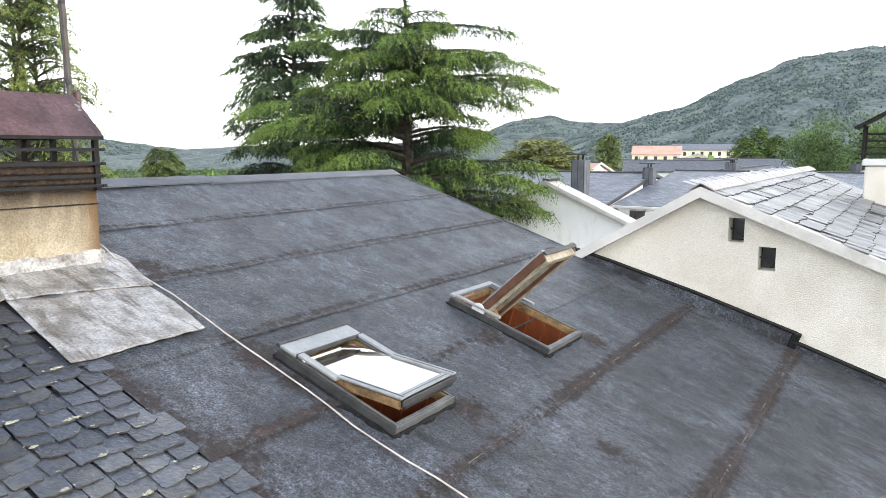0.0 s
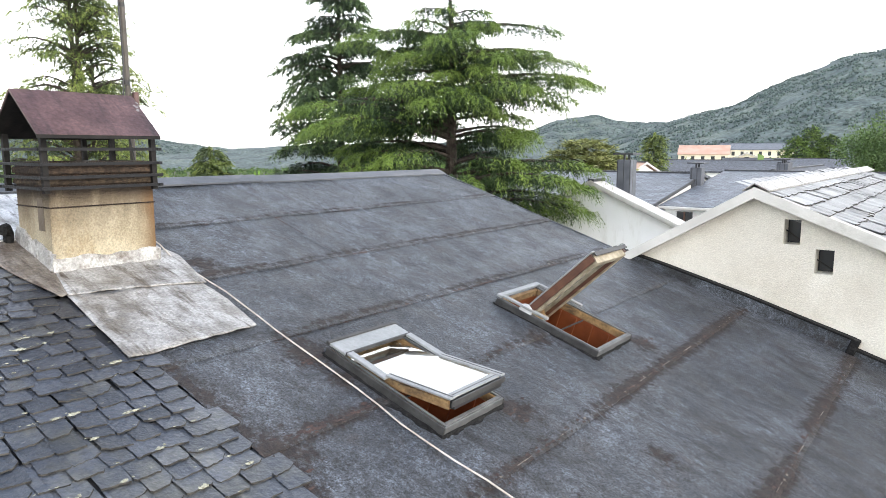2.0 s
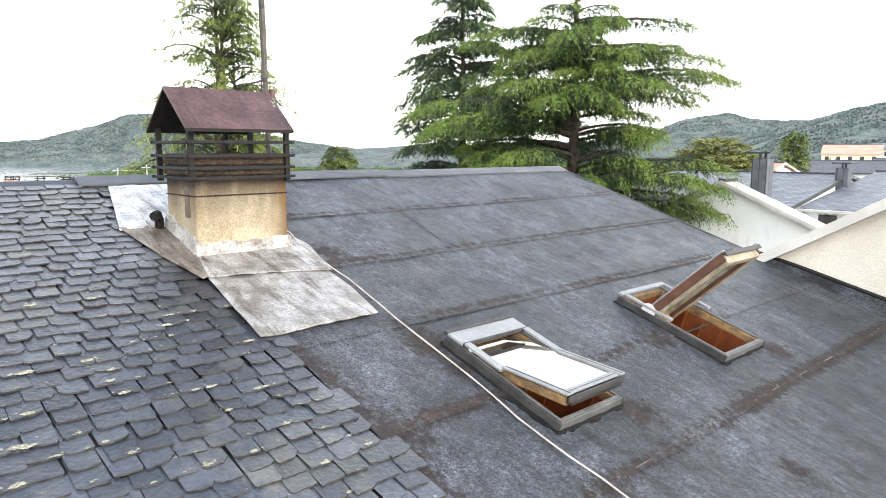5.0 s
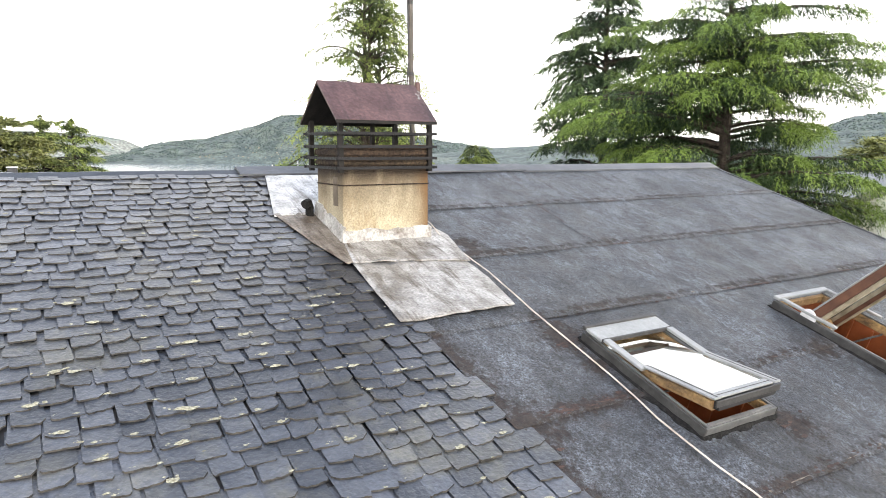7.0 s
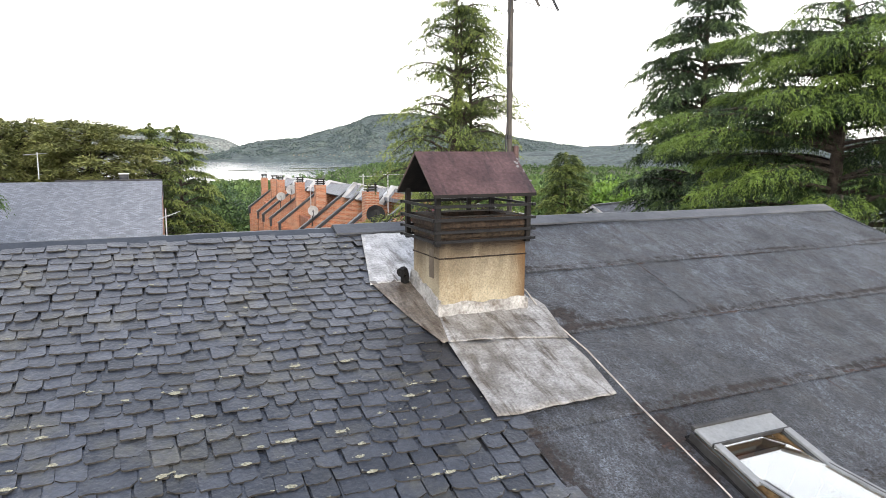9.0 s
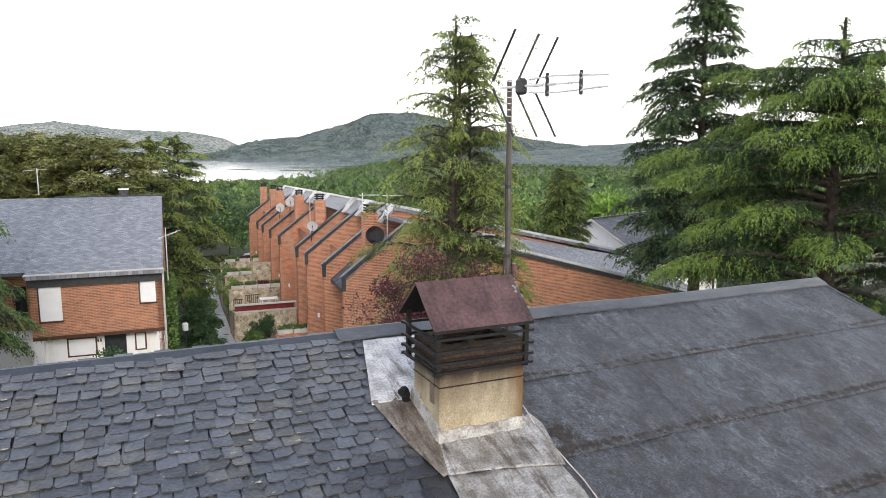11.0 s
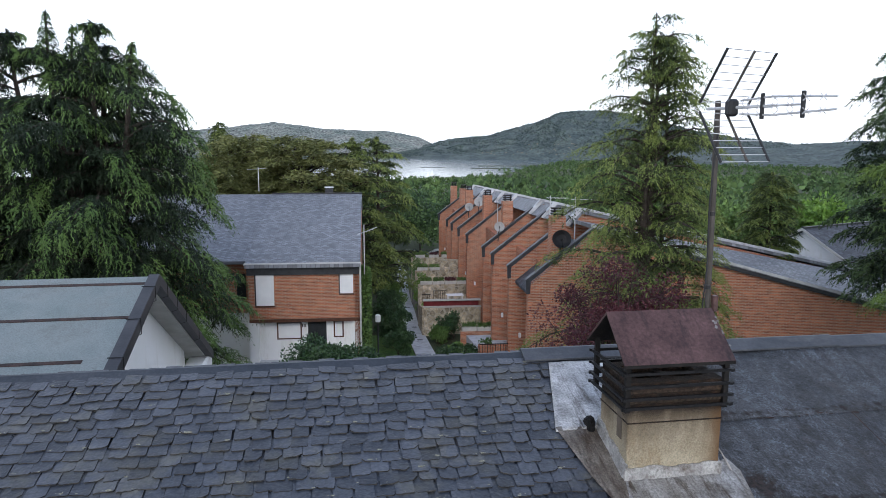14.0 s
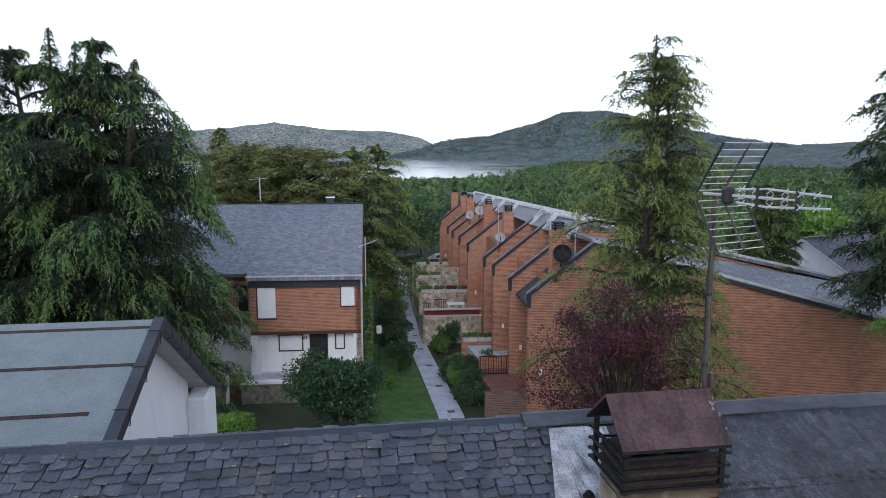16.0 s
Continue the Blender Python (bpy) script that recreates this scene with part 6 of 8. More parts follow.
aerial("junction_box", boxes((PX + 0.02, PX + 0.06, PY - 0.05, PY - 0.01, 9.78, 9.9), bevel=0.006), M["rust"])
B = Vector((0.34, -0.94, 0)).normalized()
A = Vector((0.94, 0.34, 0)).normalized()
HUB = Vector((PX - 0.06, PY - 0.12, 11.27))
for s in (1, -1):
    panel = []
    for k in range(8):
        u = 0.02 + k / 7.2
        c = HUB + B * (0.03 + 0.20 * u) + Vector((0, 0, s * (0.03 + 0.34 * u)))
        bm = bmesh.new()
        rod(bm, [c - A * 0.25, c + A * 0.25], 0.0033, 5)
        aerial("reflector_rod", bm, M["steel"])
    for e in (-0.25, 0.02, 0.25):
        bm = bmesh.new()
        c0, c1 = HUB + B * 0.03 + A * e + Vector((0, 0, s * 0.03)), HUB + B * 0.23 + A * e + Vector((0, 0, s * 0.37))
        rod(bm, [c0, c1], 0.010, 6)
        aerial("reflector_rail", bm, M["pole"] if e == 0.02 else M["black_plastic"])
bm = bmesh.new()
rod(bm, [HUB - B * 0.12, HUB + B * 0.42], 0.011, 6)
aerial("boom", bm, M["steel"])
for s in (1, 0, -1):
    bm = bmesh.new()
    pts = [HUB + B * 0.16 + Vector((0, 0, s * 0.045 + 0.0)), HUB + B * 0.40 + Vector((0, 0, s * 0.06)), HUB + B * (0.84 if s else 0.62) + Vector((0, 0, s * 0.038))]
    rod(bm, pts, 0.008, 5)
    aerial("director_boom", bm, M["steel"])
    for k in range(6 if s else 4):
        p = HUB + B * (0.2 + 0.11 * k) + Vector((0, 0, s * (0.05 if k < 4 else 0.042)))
        bm = bmesh.new()
        for q in (1, -1):
            rod(bm, [p, p + A * 0.035 * q + Vector((0, 0, 0.02))], 0.0035, 4)
            rod(bm, [p, p + A * 0.035 * q - Vector((0, 0, 0.02))], 0.0035, 4)
        aerial("director", bm, M["steel"])
for d in (0.33, 0.62):
    bm = boxes((-0.012, 0.012, -0.012, 0.012, -0.085, 0.085), bevel=0.004, m=Matrix.Translation(HUB + B * d))
    aerial("spacer", bm, M["black_plastic"])
bm = boxes((-0.038, 0.038, -0.04, 0.04, -0.06, 0.06), bevel=0.018, m=Matrix.Translation(HUB + B * 0.09))
aerial("dipole_box", bm, M["black_plastic"])

# ---- the neighbour's gable ----
nb = thing("neighbour_house", "white roughcast house with a slate roof", "house", (8.4, 1.6, 0))
ninv = nb.matrix_world.inverted()


def nbp(name, bm, material, label=""):
    for v in bm.verts:
        v.co = ninv @ v.co
    return part(name, bm, material, nb, label)


NX, NY, NZ = 8.38, 1.63, 9.09
SL, SR = 0.585, 0.385
# wall with two vent openings
y0, y1 = -4.2, 6.2
zl = lambda y: NZ - 0.08 - (SL * (y - NY) if y > NY else SR * (NY - y))
wall = bmesh.new()
VENTS = ((1.19, 1.35, 8.50, 8.76), (0.87, 1.04, 8.22, 8.47))
for a, b in ((VENTS[0][1], y1), (VENTS[1][1], VENTS[0][0]), (y0, VENTS[1][0])):
    pts = [(a, -0.6), (b, -0.6), (b, zl(b))] + ([(NY, zl(NY))] if a < NY < b else []) + [(a, zl(a))]
    prism(pts, NX, NX + 0.22, "x", bm=wall)
for a, b, c, d in VENTS:
    prism([(a, -0.6), (b, -0.6), (b, c), (a, c)], NX, NX + 0.22, "x", bm=wall)
    prism([(a, d), (b, d), (b, zl(b)), (a, zl(a))], NX, NX + 0.22, "x", bm=wall)
bmesh.ops.remove_doubles(wall, verts=wall.verts[:], dist=0.0005)
nbp("gable_wall", wall, M["white_render"])
# solid dark blocks stand in for the unlit attic behind the vents
nbp("attic_dark", boxes((NX + 0.225, NX + 0.5, 0.8, 1.08, 8.1, 8.52), (NX + 0.225, NX + 0.5, 1.1, 1.45, 8.4, 8.8)), M["window_dark"], "dark blocks for the shaded attic behind the vents")
for a, b, c, d in VENTS:
    bm = bmesh.new()
    rod(bm, [(NX + 0.12, a, c + 0.03), (NX + 0.12, b, d - 0.12)], 0.008, 5)
    nbp("vent_wire", bm, M["black_iron"])
# verge slabs: pale soffit boards that overhang the gable
for s, sl, ye in ((1, SL, 3.42), (-1, SR, -4.2)):
    drop = abs(ye - NY) * sl
    prof = [(NY, NZ - 0.115), (NY, NZ), (ye, NZ - drop), (ye, NZ - drop - 0.115)]
    nbp("verge_slab", prism(prof, NX - 0.16, NX + 0.02, "x"), M["verge_board"], "whitewashed verge slab")
NEND = 17.5
nbp("roof_slab", prism([(NY, NZ - 0.02), (-4.4, NZ - 0.02 - SR * (NY + 4.4)), (-4.4, NZ - 0.2 - SR * (NY + 4.4)), (NY, NZ - 0.2), (6.0, NZ - 0.2 - SL * (6.0 - NY)), (6.0, NZ - 0.02 - SL * (6.0 - NY))], NX + 0.02, NEND, "x"), M["slate"], "slate-covered roof slab")
for k in range(5):
    a = NX - 0.15 + k * 1.9
    nbp("ridge_piece", prism([(NY - 0.14, NZ - 0.03), (NY, NZ + 0.045), (NY + 0.12, NZ - 0.035), (NY + 0.12, NZ - 0.05), (NY, NZ + 0.03), (NY - 0.14, NZ - 0.045)], a, a + 1.87, "x"), M["zinc"], "pale metal ridge piece")
NROOF = Matrix.Translation((0, NY, NZ - 0.035)) @ Matrix.Rotation(math.atan(SR), 4, "X")
# its chimney
nchim = thing("chimney", "white chimney under a black iron cowl", "chimney", (15.3, 0.1, 8.2))
part("shaft", boxes((-0.35, 0.35, -0.35, 0.35, -0.6, 1.0), bevel=0.02), M["white_render"], nchim)
part("crown", boxes((-0.4, 0.4, -0.4, 0.4, 1.0, 1.12), bevel=0.02), M["concrete"], nchim)
for z in (1.2, 1.32, 1.44, 1.56):
    bm = bmesh.new()
    for q in (-0.42, 0.42):
        box(bm, -0.46, 0.46, q - 0.012, q + 0.012, z - 0.014, z + 0.014)
        box(bm, q - 0.012, q + 0.012, -0.46, 0.46, z - 0.014, z + 0.014)
    part("bar_ring", bm, M["black_iron"], nchim)
for x in (-0.4, 0.4):
    for y in (-0.4, 0.4):
        part("post", boxes((x - 0.02, x + 0.02, y - 0.02, y + 0.02, 1.1, 1.72)), M["black_iron"], nchim)
part("cowl_roof", prism([(-0.55, 1.68), (0, 2.0), (0.55, 1.68), (0.55, 1.65), (0, 1.97), (-0.55, 1.65)], -0.55, 0.55, "x"), M["black_iron"], nchim)


# ---- garage roof beside the house ----
gar = thing("garage", "white garage with a grey-green felt roof and dark verge trim", "garage", (-1.83, 10.05, 0))
GY, GZ, GX = 10.05, 9.2, -1.83
gz = lambda y: GZ - (0.30 * (GY - y) if y < GY else 0.57 * (y - GY))


def gp(name, bm, material, label=""):
    for v in bm.verts:
        v.co -= Vector((GX, GY, 0))
    return part(name, bm, material, gar, label)


gp("roof", prism([(6.6, gz(6.6)), (GY, GZ), (14.0, gz(14.0)), (14.0, gz(14.0) - 0.1), (GY, GZ - 0.12), (6.6, gz(6.6) - 0.1)], -12, GX - 0.04, "x"), M["green_felt"], "grey-green felted roof")
for y in (9.85, 9.0, 8.1, 7.2):
    gp("felt_seam", prism([(y - 0.03, gz(y - 0.03) + 0.001), (y - 0.03, gz(y - 0.03) + 0.009), (y + 0.03, gz(y + 0.03) + 0.006), (y + 0.03, gz(y + 0.03) + 0.001)], -12, GX - 0.12 - 0.3 * (y < 9), "x"), M["tar"], "dark lapped seam")
for a, b in ((6.55, GY), (GY, 14.05)):
    gp("verge_trim", prism([(a, gz(a) + 0.03), (b, gz(b) + 0.03), (b, gz(b) - 0.13), (a, gz(a) - 0.13)], GX - 0.14, GX, "x"), M["dark_trim"], "dark metal verge trim")
gp("soffit", prism([(GY, GZ - 0.135), (13.95, gz(13.95) - 0.115), (13.95, gz(13.95) - 0.15), (GY, GZ - 0.17)], GX - 0.5, GX - 0.13, "x"), M["verge_board"])
gp("gable_wall", prism([(6.9, -0.6), (6.9, gz(6.9) - 0.14), (GY, GZ - 0.17), (13.4, gz(13.4) - 0.15), (13.4, -0.6)], GX - 0.62, GX - 0.42, "x"), M["white_paint"])
gp("wall_rear", boxes((-12, GX - 0.62, 13.2, 13.4, -0.6, gz(13.4) - 0.1)), M["white_paint"])
gp("end_pier", boxes((GX - 0.45, GX - 0.05, 13.2, 14.2, 4.2, gz(13.9) - 0.12), bevel=0.05), M["white_paint"])
for y in (9.7, 8.9, 8.1, 10.4, 11.0, 11.6, 12.6):
    bm = bmesh.new()
    rod(bm, [(GX - 0.16, y, gz(y) + 0.035), (GX + 0.012, y, gz(y) + 0.035), (GX + 0.012, y, gz(y) - 0.16), (GX - 0.08, y + 0.02, gz(y) - 0.19)], 0.006, 5)
    gp("clip_wire", bm, M["black_plastic"])

# ---- estate across the gardens ----
HT = -3.5
HM = pose(-0.72, 33.95, 0, 0, 0, HT)
house = thing("brick_house", "two-storey house, brick above white render, under a slate roof", "house", (-0.72, 33.95, 0), turn=HT)
hw = 2.66


def hp(name, bm, material, label="", parent=None):
    return part(name, bm, material, parent or house, label)


hp("brick_wall", boxes((-hw, hw, 0, 8.5, 2.5, 5.0)), M["brick"])
hp("lower_wall", boxes((-hw + 0.05, hw - 0.03, 0.4, 8.5, -0.6, 2.4)), M["white_paint"], "white rendered recessed ground floor")
for a, b in ((-hw - 0.05, -hw + 0.4), (hw - 0.35, hw)):
    hp("porch_pier", boxes((a, b, 0, 0.4, -0.6, 2.4)), M["white_paint"])
hp("porch_soffit", boxes((-hw, hw, 0, 0.4, 2.4, 2.5)), M["dark_trim"])
hp("fascia", boxes((-hw - 0.05, hw + 0.05, -0.12, 0.05, 4.72, 5.22)), M["dark_trim"], "dark slate-clad fascia")
hp("lower_band", boxes((-hw, hw, -0.05, 0.02, 2.36, 2.52)), M["sash_brown"], "dark brick string course")
hp("gutter", boxes((-hw - 0.15, hw + 0.12, -0.32, -0.18, 5.22, 5.33), bevel=0.03), M["verge_board"], "pale half-round gutter")
RT = prism([(-0.35, 5.27), (9.9, 7.92), (9.9, 7.72), (-0.35, 5.1)], -hw - 0.1, hw + 0.06, "x")
hp("roof", RT, M["tile_slate"], "blue-grey slate roof slope")
hp("far_roof", prism([(9.9, 7.92), (14, 6.7), (14, 6.5), (9.9, 7.72)], -hw - 0.1, hw + 0.06, "x"), M["tile_slate"])
hp("side_wall", prism([(0, 2.5), (0, 5.0), (9.9, 7.66), (13.8, 6.5), (13.8, -0.6), (0.0, -0.6)], hw - 0.25, hw, "x"), M["brick"])
hp("ridge_cap", boxes((-hw - 0.1, hw + 0.06, 9.8, 10.0, 7.88, 7.98)), M["dark_trim"])
for a, b, c, d in ((-2.3, -1.45, 3.2, 4.72), (1.72, 2.36, 3.75, 4.72)):
    win = hp("upper_window", boxes((a, b, -0.03, 0.03, c, d)), M["white_shutter"], "closed white roller shutter")
    hp("shutter_side", boxes((a - 0.06, a, -0.05, 0.02, c, d)), M["dark_trim"], parent=win)
    hp("sill", boxes((a - 0.05, b + 0.05, -0.08, 0.0, c - 0.07, c)), M["sash_brown"], parent=win)
    for k in range(9):
        x = a + (b - a) * (k + 0.5) / 9
        hp("soldier_brick", boxes((x - 0.03, x + 0.03, -0.012, 0.0, c - 0.62, c - 0.09)), M["brick"], parent=win)
for a, b, c, d in ((-1.35, -0.28, 1.45, 2.32), (1.42, 1.78, 1.5, 2.35)):
    win = hp("lower_window", boxes((a, b, 0.36, 0.4, c, d)), M["white_shutter"], "white roller shutter in a dark reveal")
    hp("reveal", boxes((a - 0.07, b + 0.07, 0.375, 0.395, c - 0.07, d + 0.04)), M["sash_brown"], parent=win)
    hp("lintel", boxes((a - 0.07, b + 0.07, 0.34, 0.39, d - 0.12, d + 0.06)), M["dark_trim"], parent=win)
hp("front_door", boxes((0.1, 1.0, 0.35, 0.39, 0.3, 2.35)), M["window_dark"], "dark front door")
hp("number_plate", boxes((-0.2, -0.14, 0.37, 0.388, 1.98, 2.14), (-0.08, -0.02, 0.37, 0.388, 1.98, 2.14)), M["dark_trim"], "two dark bars on the wall")
hp("downpipe", rod(bmesh.new(), [(hw + 0.05, -0.1, 5.2), (hw + 0.05, -0.05, 2.0), (hw + 0.05, -0.05, -0.6)], 0.05, 8), M["verge_board"])
hp("terrace_floor", boxes((-hw - 0.1, hw, -0.6, 1.0, 0.2, 0.35)), M["concrete"])
hp("retaining_wall", boxes((-hw - 0.4, hw - 0.2, -0.9, -0.6, -1.4, 0.15)), M["stone"], "mossy rubble retaining wall")
hp("terrace_parapet", boxes((-hw - 0.4, 0.6, -0.92, -0.55, 0.15, 0.3), bevel=0.02), M["white_paint"])
hp("roof_chimney", boxes((0.47, 0.93, 10.05, 10.5, 7.9, 8.27)), M["dark_trim"], "low dark roof vent")
hp("vent_cap", boxes((0.43, 0.97, 10.0, 10.55, 8.27, 8.32)), M["white_shutter"], "pale vent cap")
for k, (x, y, z) in enumerate(((-1.7 - 2.0, 11, 8.0),)):
    bm = bmesh.new()
    rod(bm, [(x, y, z), (x, y, z + 1.5)], 0.03, 6)
    for q in range(5):
        rod(bm, [(x - 0.7, y, z + 1.35), (x + 0.5, y, z + 1.45)], 0.02, 4)
    hp("roof_aerial", bm, M["steel"])
# aerial on the side wall
bm = bmesh.new()
rod(bm, [(hw + 0.25, 1.0, 2.6), (hw + 0.25, 1.0, 7.0)], 0.025, 6)
for q in range(6):
    rod(bm, [(hw - 0.05 + q * 0.14, 0.8, 6.5 + q * 0.05), (hw + 0.05 + q * 0.14, 1.4, 6.5 + q * 0.06)], 0.012, 4)
rod(bm, [(hw - 0.1, 1.1, 6.5), (hw + 0.9, 1.1, 6.85)], 0.018, 5)
hp("wall_aerial", bm, M["steel"], "television aerial on the side wall")

wing = thing("brick_house", "neighbouring house wing under a slate roof behind a cedar", "house", (-0.72, 33.95, 0), turn=HT)
part("roof", prism([(0.6, 5.3), (10.4, 7.86), (10.4, 7.66), (0.6, 5.15)], -hw - 7.5, -hw - 0.14, "x"), M["tile_slate"], wing)
part("wall", boxes((-hw - 7.3, -hw - 0.1, 1.2, 12, -0.6, 5.3)), M["white_paint"], wing)
part("brick_band", boxes((-hw - 7.3, -hw - 0.1, 1.15, 1.2, 2.6, 5.2)), M["brick"], wing)
part("window", boxes((-hw - 0.75, -hw - 0.3, 1.1, 1.16, 3.3, 4.6)), M["window_dark"], wing)

gate = thing("garden_gate", "dark wooden garden gate beside a low white-capped stone wall", "gate", (-0.72, 33.95, 0), turn=HT)
part("stone_pier", boxes((-hw - 2.3, -hw - 1.16, -0.75, -0.5, -1.0, 0.5)), M["stone"], gate)
part("cap", boxes((-hw - 2.3, -hw - 1.05, -0.78, -0.47, 0.5, 0.6), bevel=0.01), M["white_paint"], gate, "white rendered cap")
part("white_post", boxes((-hw - 1.16, -hw - 1.04, -0.75, -0.5, -1.0, 0.5)), M["white_paint"], gate)
for k in range(7):
    x = -hw - 0.98 + 0.1 * k
    part("pale_board", boxes((x, x + 0.07, -0.66, -0.62, -0.7, 0.55 + 0.08 * (k % 2))), M["sash_brown"], gate)
for z in (-0.45, 0.3):
    part("rail", boxes((-hw - 1.0, -hw - 0.28, -0.62, -0.58, z, z + 0.09)), M["sash_brown"], gate)

# ---- terrace of brick houses ----
RM = pose(8.85, 28.2, 0, 0, 0, -3.5)
row_group = "terraced brick houses"
starts = (0.0, 4.1, 8.7, 11.8, 18.9, 23.5, 28.0, 31.6, 38.6, 44.0)


def stepped_slope(e, re, y0, y1):
    """A thick roof slab that rises a step and then falls to the rear, its far end lower than its near verge."""
    bm = bmesh.new()
    rings = []
    for y, d in ((y0, 0.0), (y1, 0.34)):
        rings.append([bm.verts.new((x, y, z)) for x, z in ((2.75, e + 1.98 - d * 0.4), (3.4, e + 2.72 - d), (18.8, e - re + 0.25 - d), (18.8, e - re + 0.05 - d), (3.5, e + 2.5 - d), (2.95, e + 1.86 - d * 0.4))])
    for i in range(6):
        bm.faces.new((rings[0][i], rings[0][(i + 1) % 6], rings[1][(i + 1) % 6], rings[1][i]))
    bm.faces.new(rings[0][::-1])
    bm.faces.new(rings[1])
    return bm


def terrace_unit(k, y0, y1):
    """One house of the terrace: a gabled fire wall towards the camera, body, slate slopes, chimney."""
    u = thing("terraced_house", "red brick terraced house with a stepped gable and slate roof" if k else "red brick end house of a terrace with a long slate roof", "house", (8.85, 28.2, 0), row_group, turn=-3.5)
    e = 5.3 - 0.027 * y0
    left = 0.0
    base = -1.5 - 0.075 * y0
    if k == 0:
        wall_out = [(left, base), (left, e - 0.3), (2.9, e + 1.95), (18.5, e - 2.25), (18.5, base)]
    else:
        wall_out = [(left, base), (left, e), (2.9, e + 2.25), (18.5, e - 0.85), (18.5, base)]
    part("gable_wall", prism(wall_out, y0, y0 + 0.35, "y"), M["brick"], u)
    part("body", prism([(left + 1.35, base), (left + 1.35, e - 1.2), (2.9, e + 0.1), (18.4, e - 2.7), (18.4, base)], y0 + 0.35, y1, "y"), M["brick"], u)
    re = 2.0 if k == 0 else 0.85
    drop = 1.0 if k == 0 else 1.9
    part("front_wall", boxes((left + 1.3, left + 1.6, y0 + 0.35, y1, base, e + (0.2 if k == 0 else 0.3))), M["brick"], u)
    ex, ez = (0.302, 0.15) if k == 0 else (1.3, 0.96)
    part("front_slope", prism([(left + ex, e - drop + ez), (2.9, e + 2.25 - drop), (2.9, e + 2.12 - drop), (left + ex, e - drop + ez - 0.13)], y0 + 0.36, y1, "y"), M["tile_dark"], u, "slate front slope")
    if k == 0:
        bm = bmesh.new()
        e1 = 5.3 - 0.027 * y1
        top = [(2.9, y0 - 0.15, e + 2.27), (18.8, y0 - 0.15, e - 2.0), (18.8, y1 - 0.2, e1 - 0.85), (2.9, y1 - 0.2, e1 + 2.27)]
        up, dn = [bm.verts.new(p) for p in top], [bm.verts.new((p[0], p[1], p[2] - 0.16)) for p in top]
        bm.faces.new(up)
        bm.faces.new(dn[::-1])
        for i in range(4):
            bm.faces.new((up[i], up[(i + 1) % 4], dn[(i + 1) % 4], dn[i]))
        part("rear_slope", bm, M["tile_slate"], u, "slate rear slope")
    else:
        # the rear slope rises in a short step behind the ridge before it falls
        part("rear_slope", stepped_slope(e, re, y0 - 0.15, y1 - 0.2), M["tile_slate"], u, "slate rear slope")
        part("step_wall", prism([(2.9, e + 1.8), (3.48, e + 2.5), (17.5, e - re + 0.2), (17.5, e - re - 0.4)], y0 - 0.02, y0 + 0.3, "y"), M["brick"], u)
        part("step_flashing", prism([(2.62, e + 1.98), (3.36, e + 2.82), (3.56, e + 2.78), (2.82, e + 1.90)], y0 - 0.22, y0 + 0.12, "y"), M["concrete"], u, "pale flashing on the roof step")
    part("rake_flashing", prism([(left - 0.12, e - 0.02), (2.9, e + 2.3), (2.9, e + 2.19), (left + 0.08, e - 0.06), (left + 0.07, e - 0.62), (left - 0.10, e - 0.62)], y0 - 0.07, y0 - 0.01, "y"), M["dark_trim"], u, "dark stepped rake flashing")
    part("rake_coping", prism([(left - 0.14, e - 0.0), (2.9, e + 2.34), (2.9, e + 2.28), (left - 0.14, e - 0.06)], y0 - 0.09, y0 + 0.2, "y"), M["ridge_metal"], u)
    if k == 0:
        part("rear_flashing", prism([(2.9, e + 2.1), (18.6, e - re - 0.1), (18.6, e - re - 0.28), (2.9, e + 1.94)], y0 - 0.14, y0 - 0.01, "y"), M["dark_trim"], u)
    cr = ((2.7, e + 2.34), (18.6, e - re + 0.04)) if k == 0 else ((3.4, e + 2.82), (18.6, e - re + 0.35))
    part("rear_coping", prism([cr[0], cr[1], (cr[1][0], cr[1][1] - 0.12), (cr[0][0], cr[0][1] - 0.12)], y0 - 0.2, y0 + 0.16, "y"), M["concrete"], u, "pale coping along the roof")
    part("wall_lamp", boxes((0.5, 0.62, y0 - 0.12, y0, e - 3.6, e - 3.35), bevel=0.02), M["white_shutter"], u)
    cx = 1.05 if k == 0 else 1.2
    if k in (1, 2, 5):
        return u
    ch = part("chimney_shaft", boxes((cx, cx + 0.6, y0 + 0.36, y0 + 0.96, e - 0.6, e + 2.65)), M["brick"], u)
    cowl = [(cx + 0.06, cx + 0.54, y0 + 0.42, y0 + 0.9, e + 2.65 + q, e + 2.7 + q) for q in (0.06, 0.18, 0.3)]
    cowl += [(cx + q, cx + q + 0.06, y0 + 0.45, y0 + 0.51, e + 2.65, e + 3.0) for q in (0.1, 0.44)]
    part("chimney_cowl", boxes(*cowl), M["black_iron"], ch)
    return u


for k, (a, b) in enumerate(zip(starts, starts[1:])):
    terrace_unit(k, a, b)


M["dish_grey"] = mat("weathered_dish_paint", (0.48, 0.48, 0.47), (0.58, 0.58, 0.57), 3.0, 0.6, 0.1, 30, grain=0.2, gscale=30)


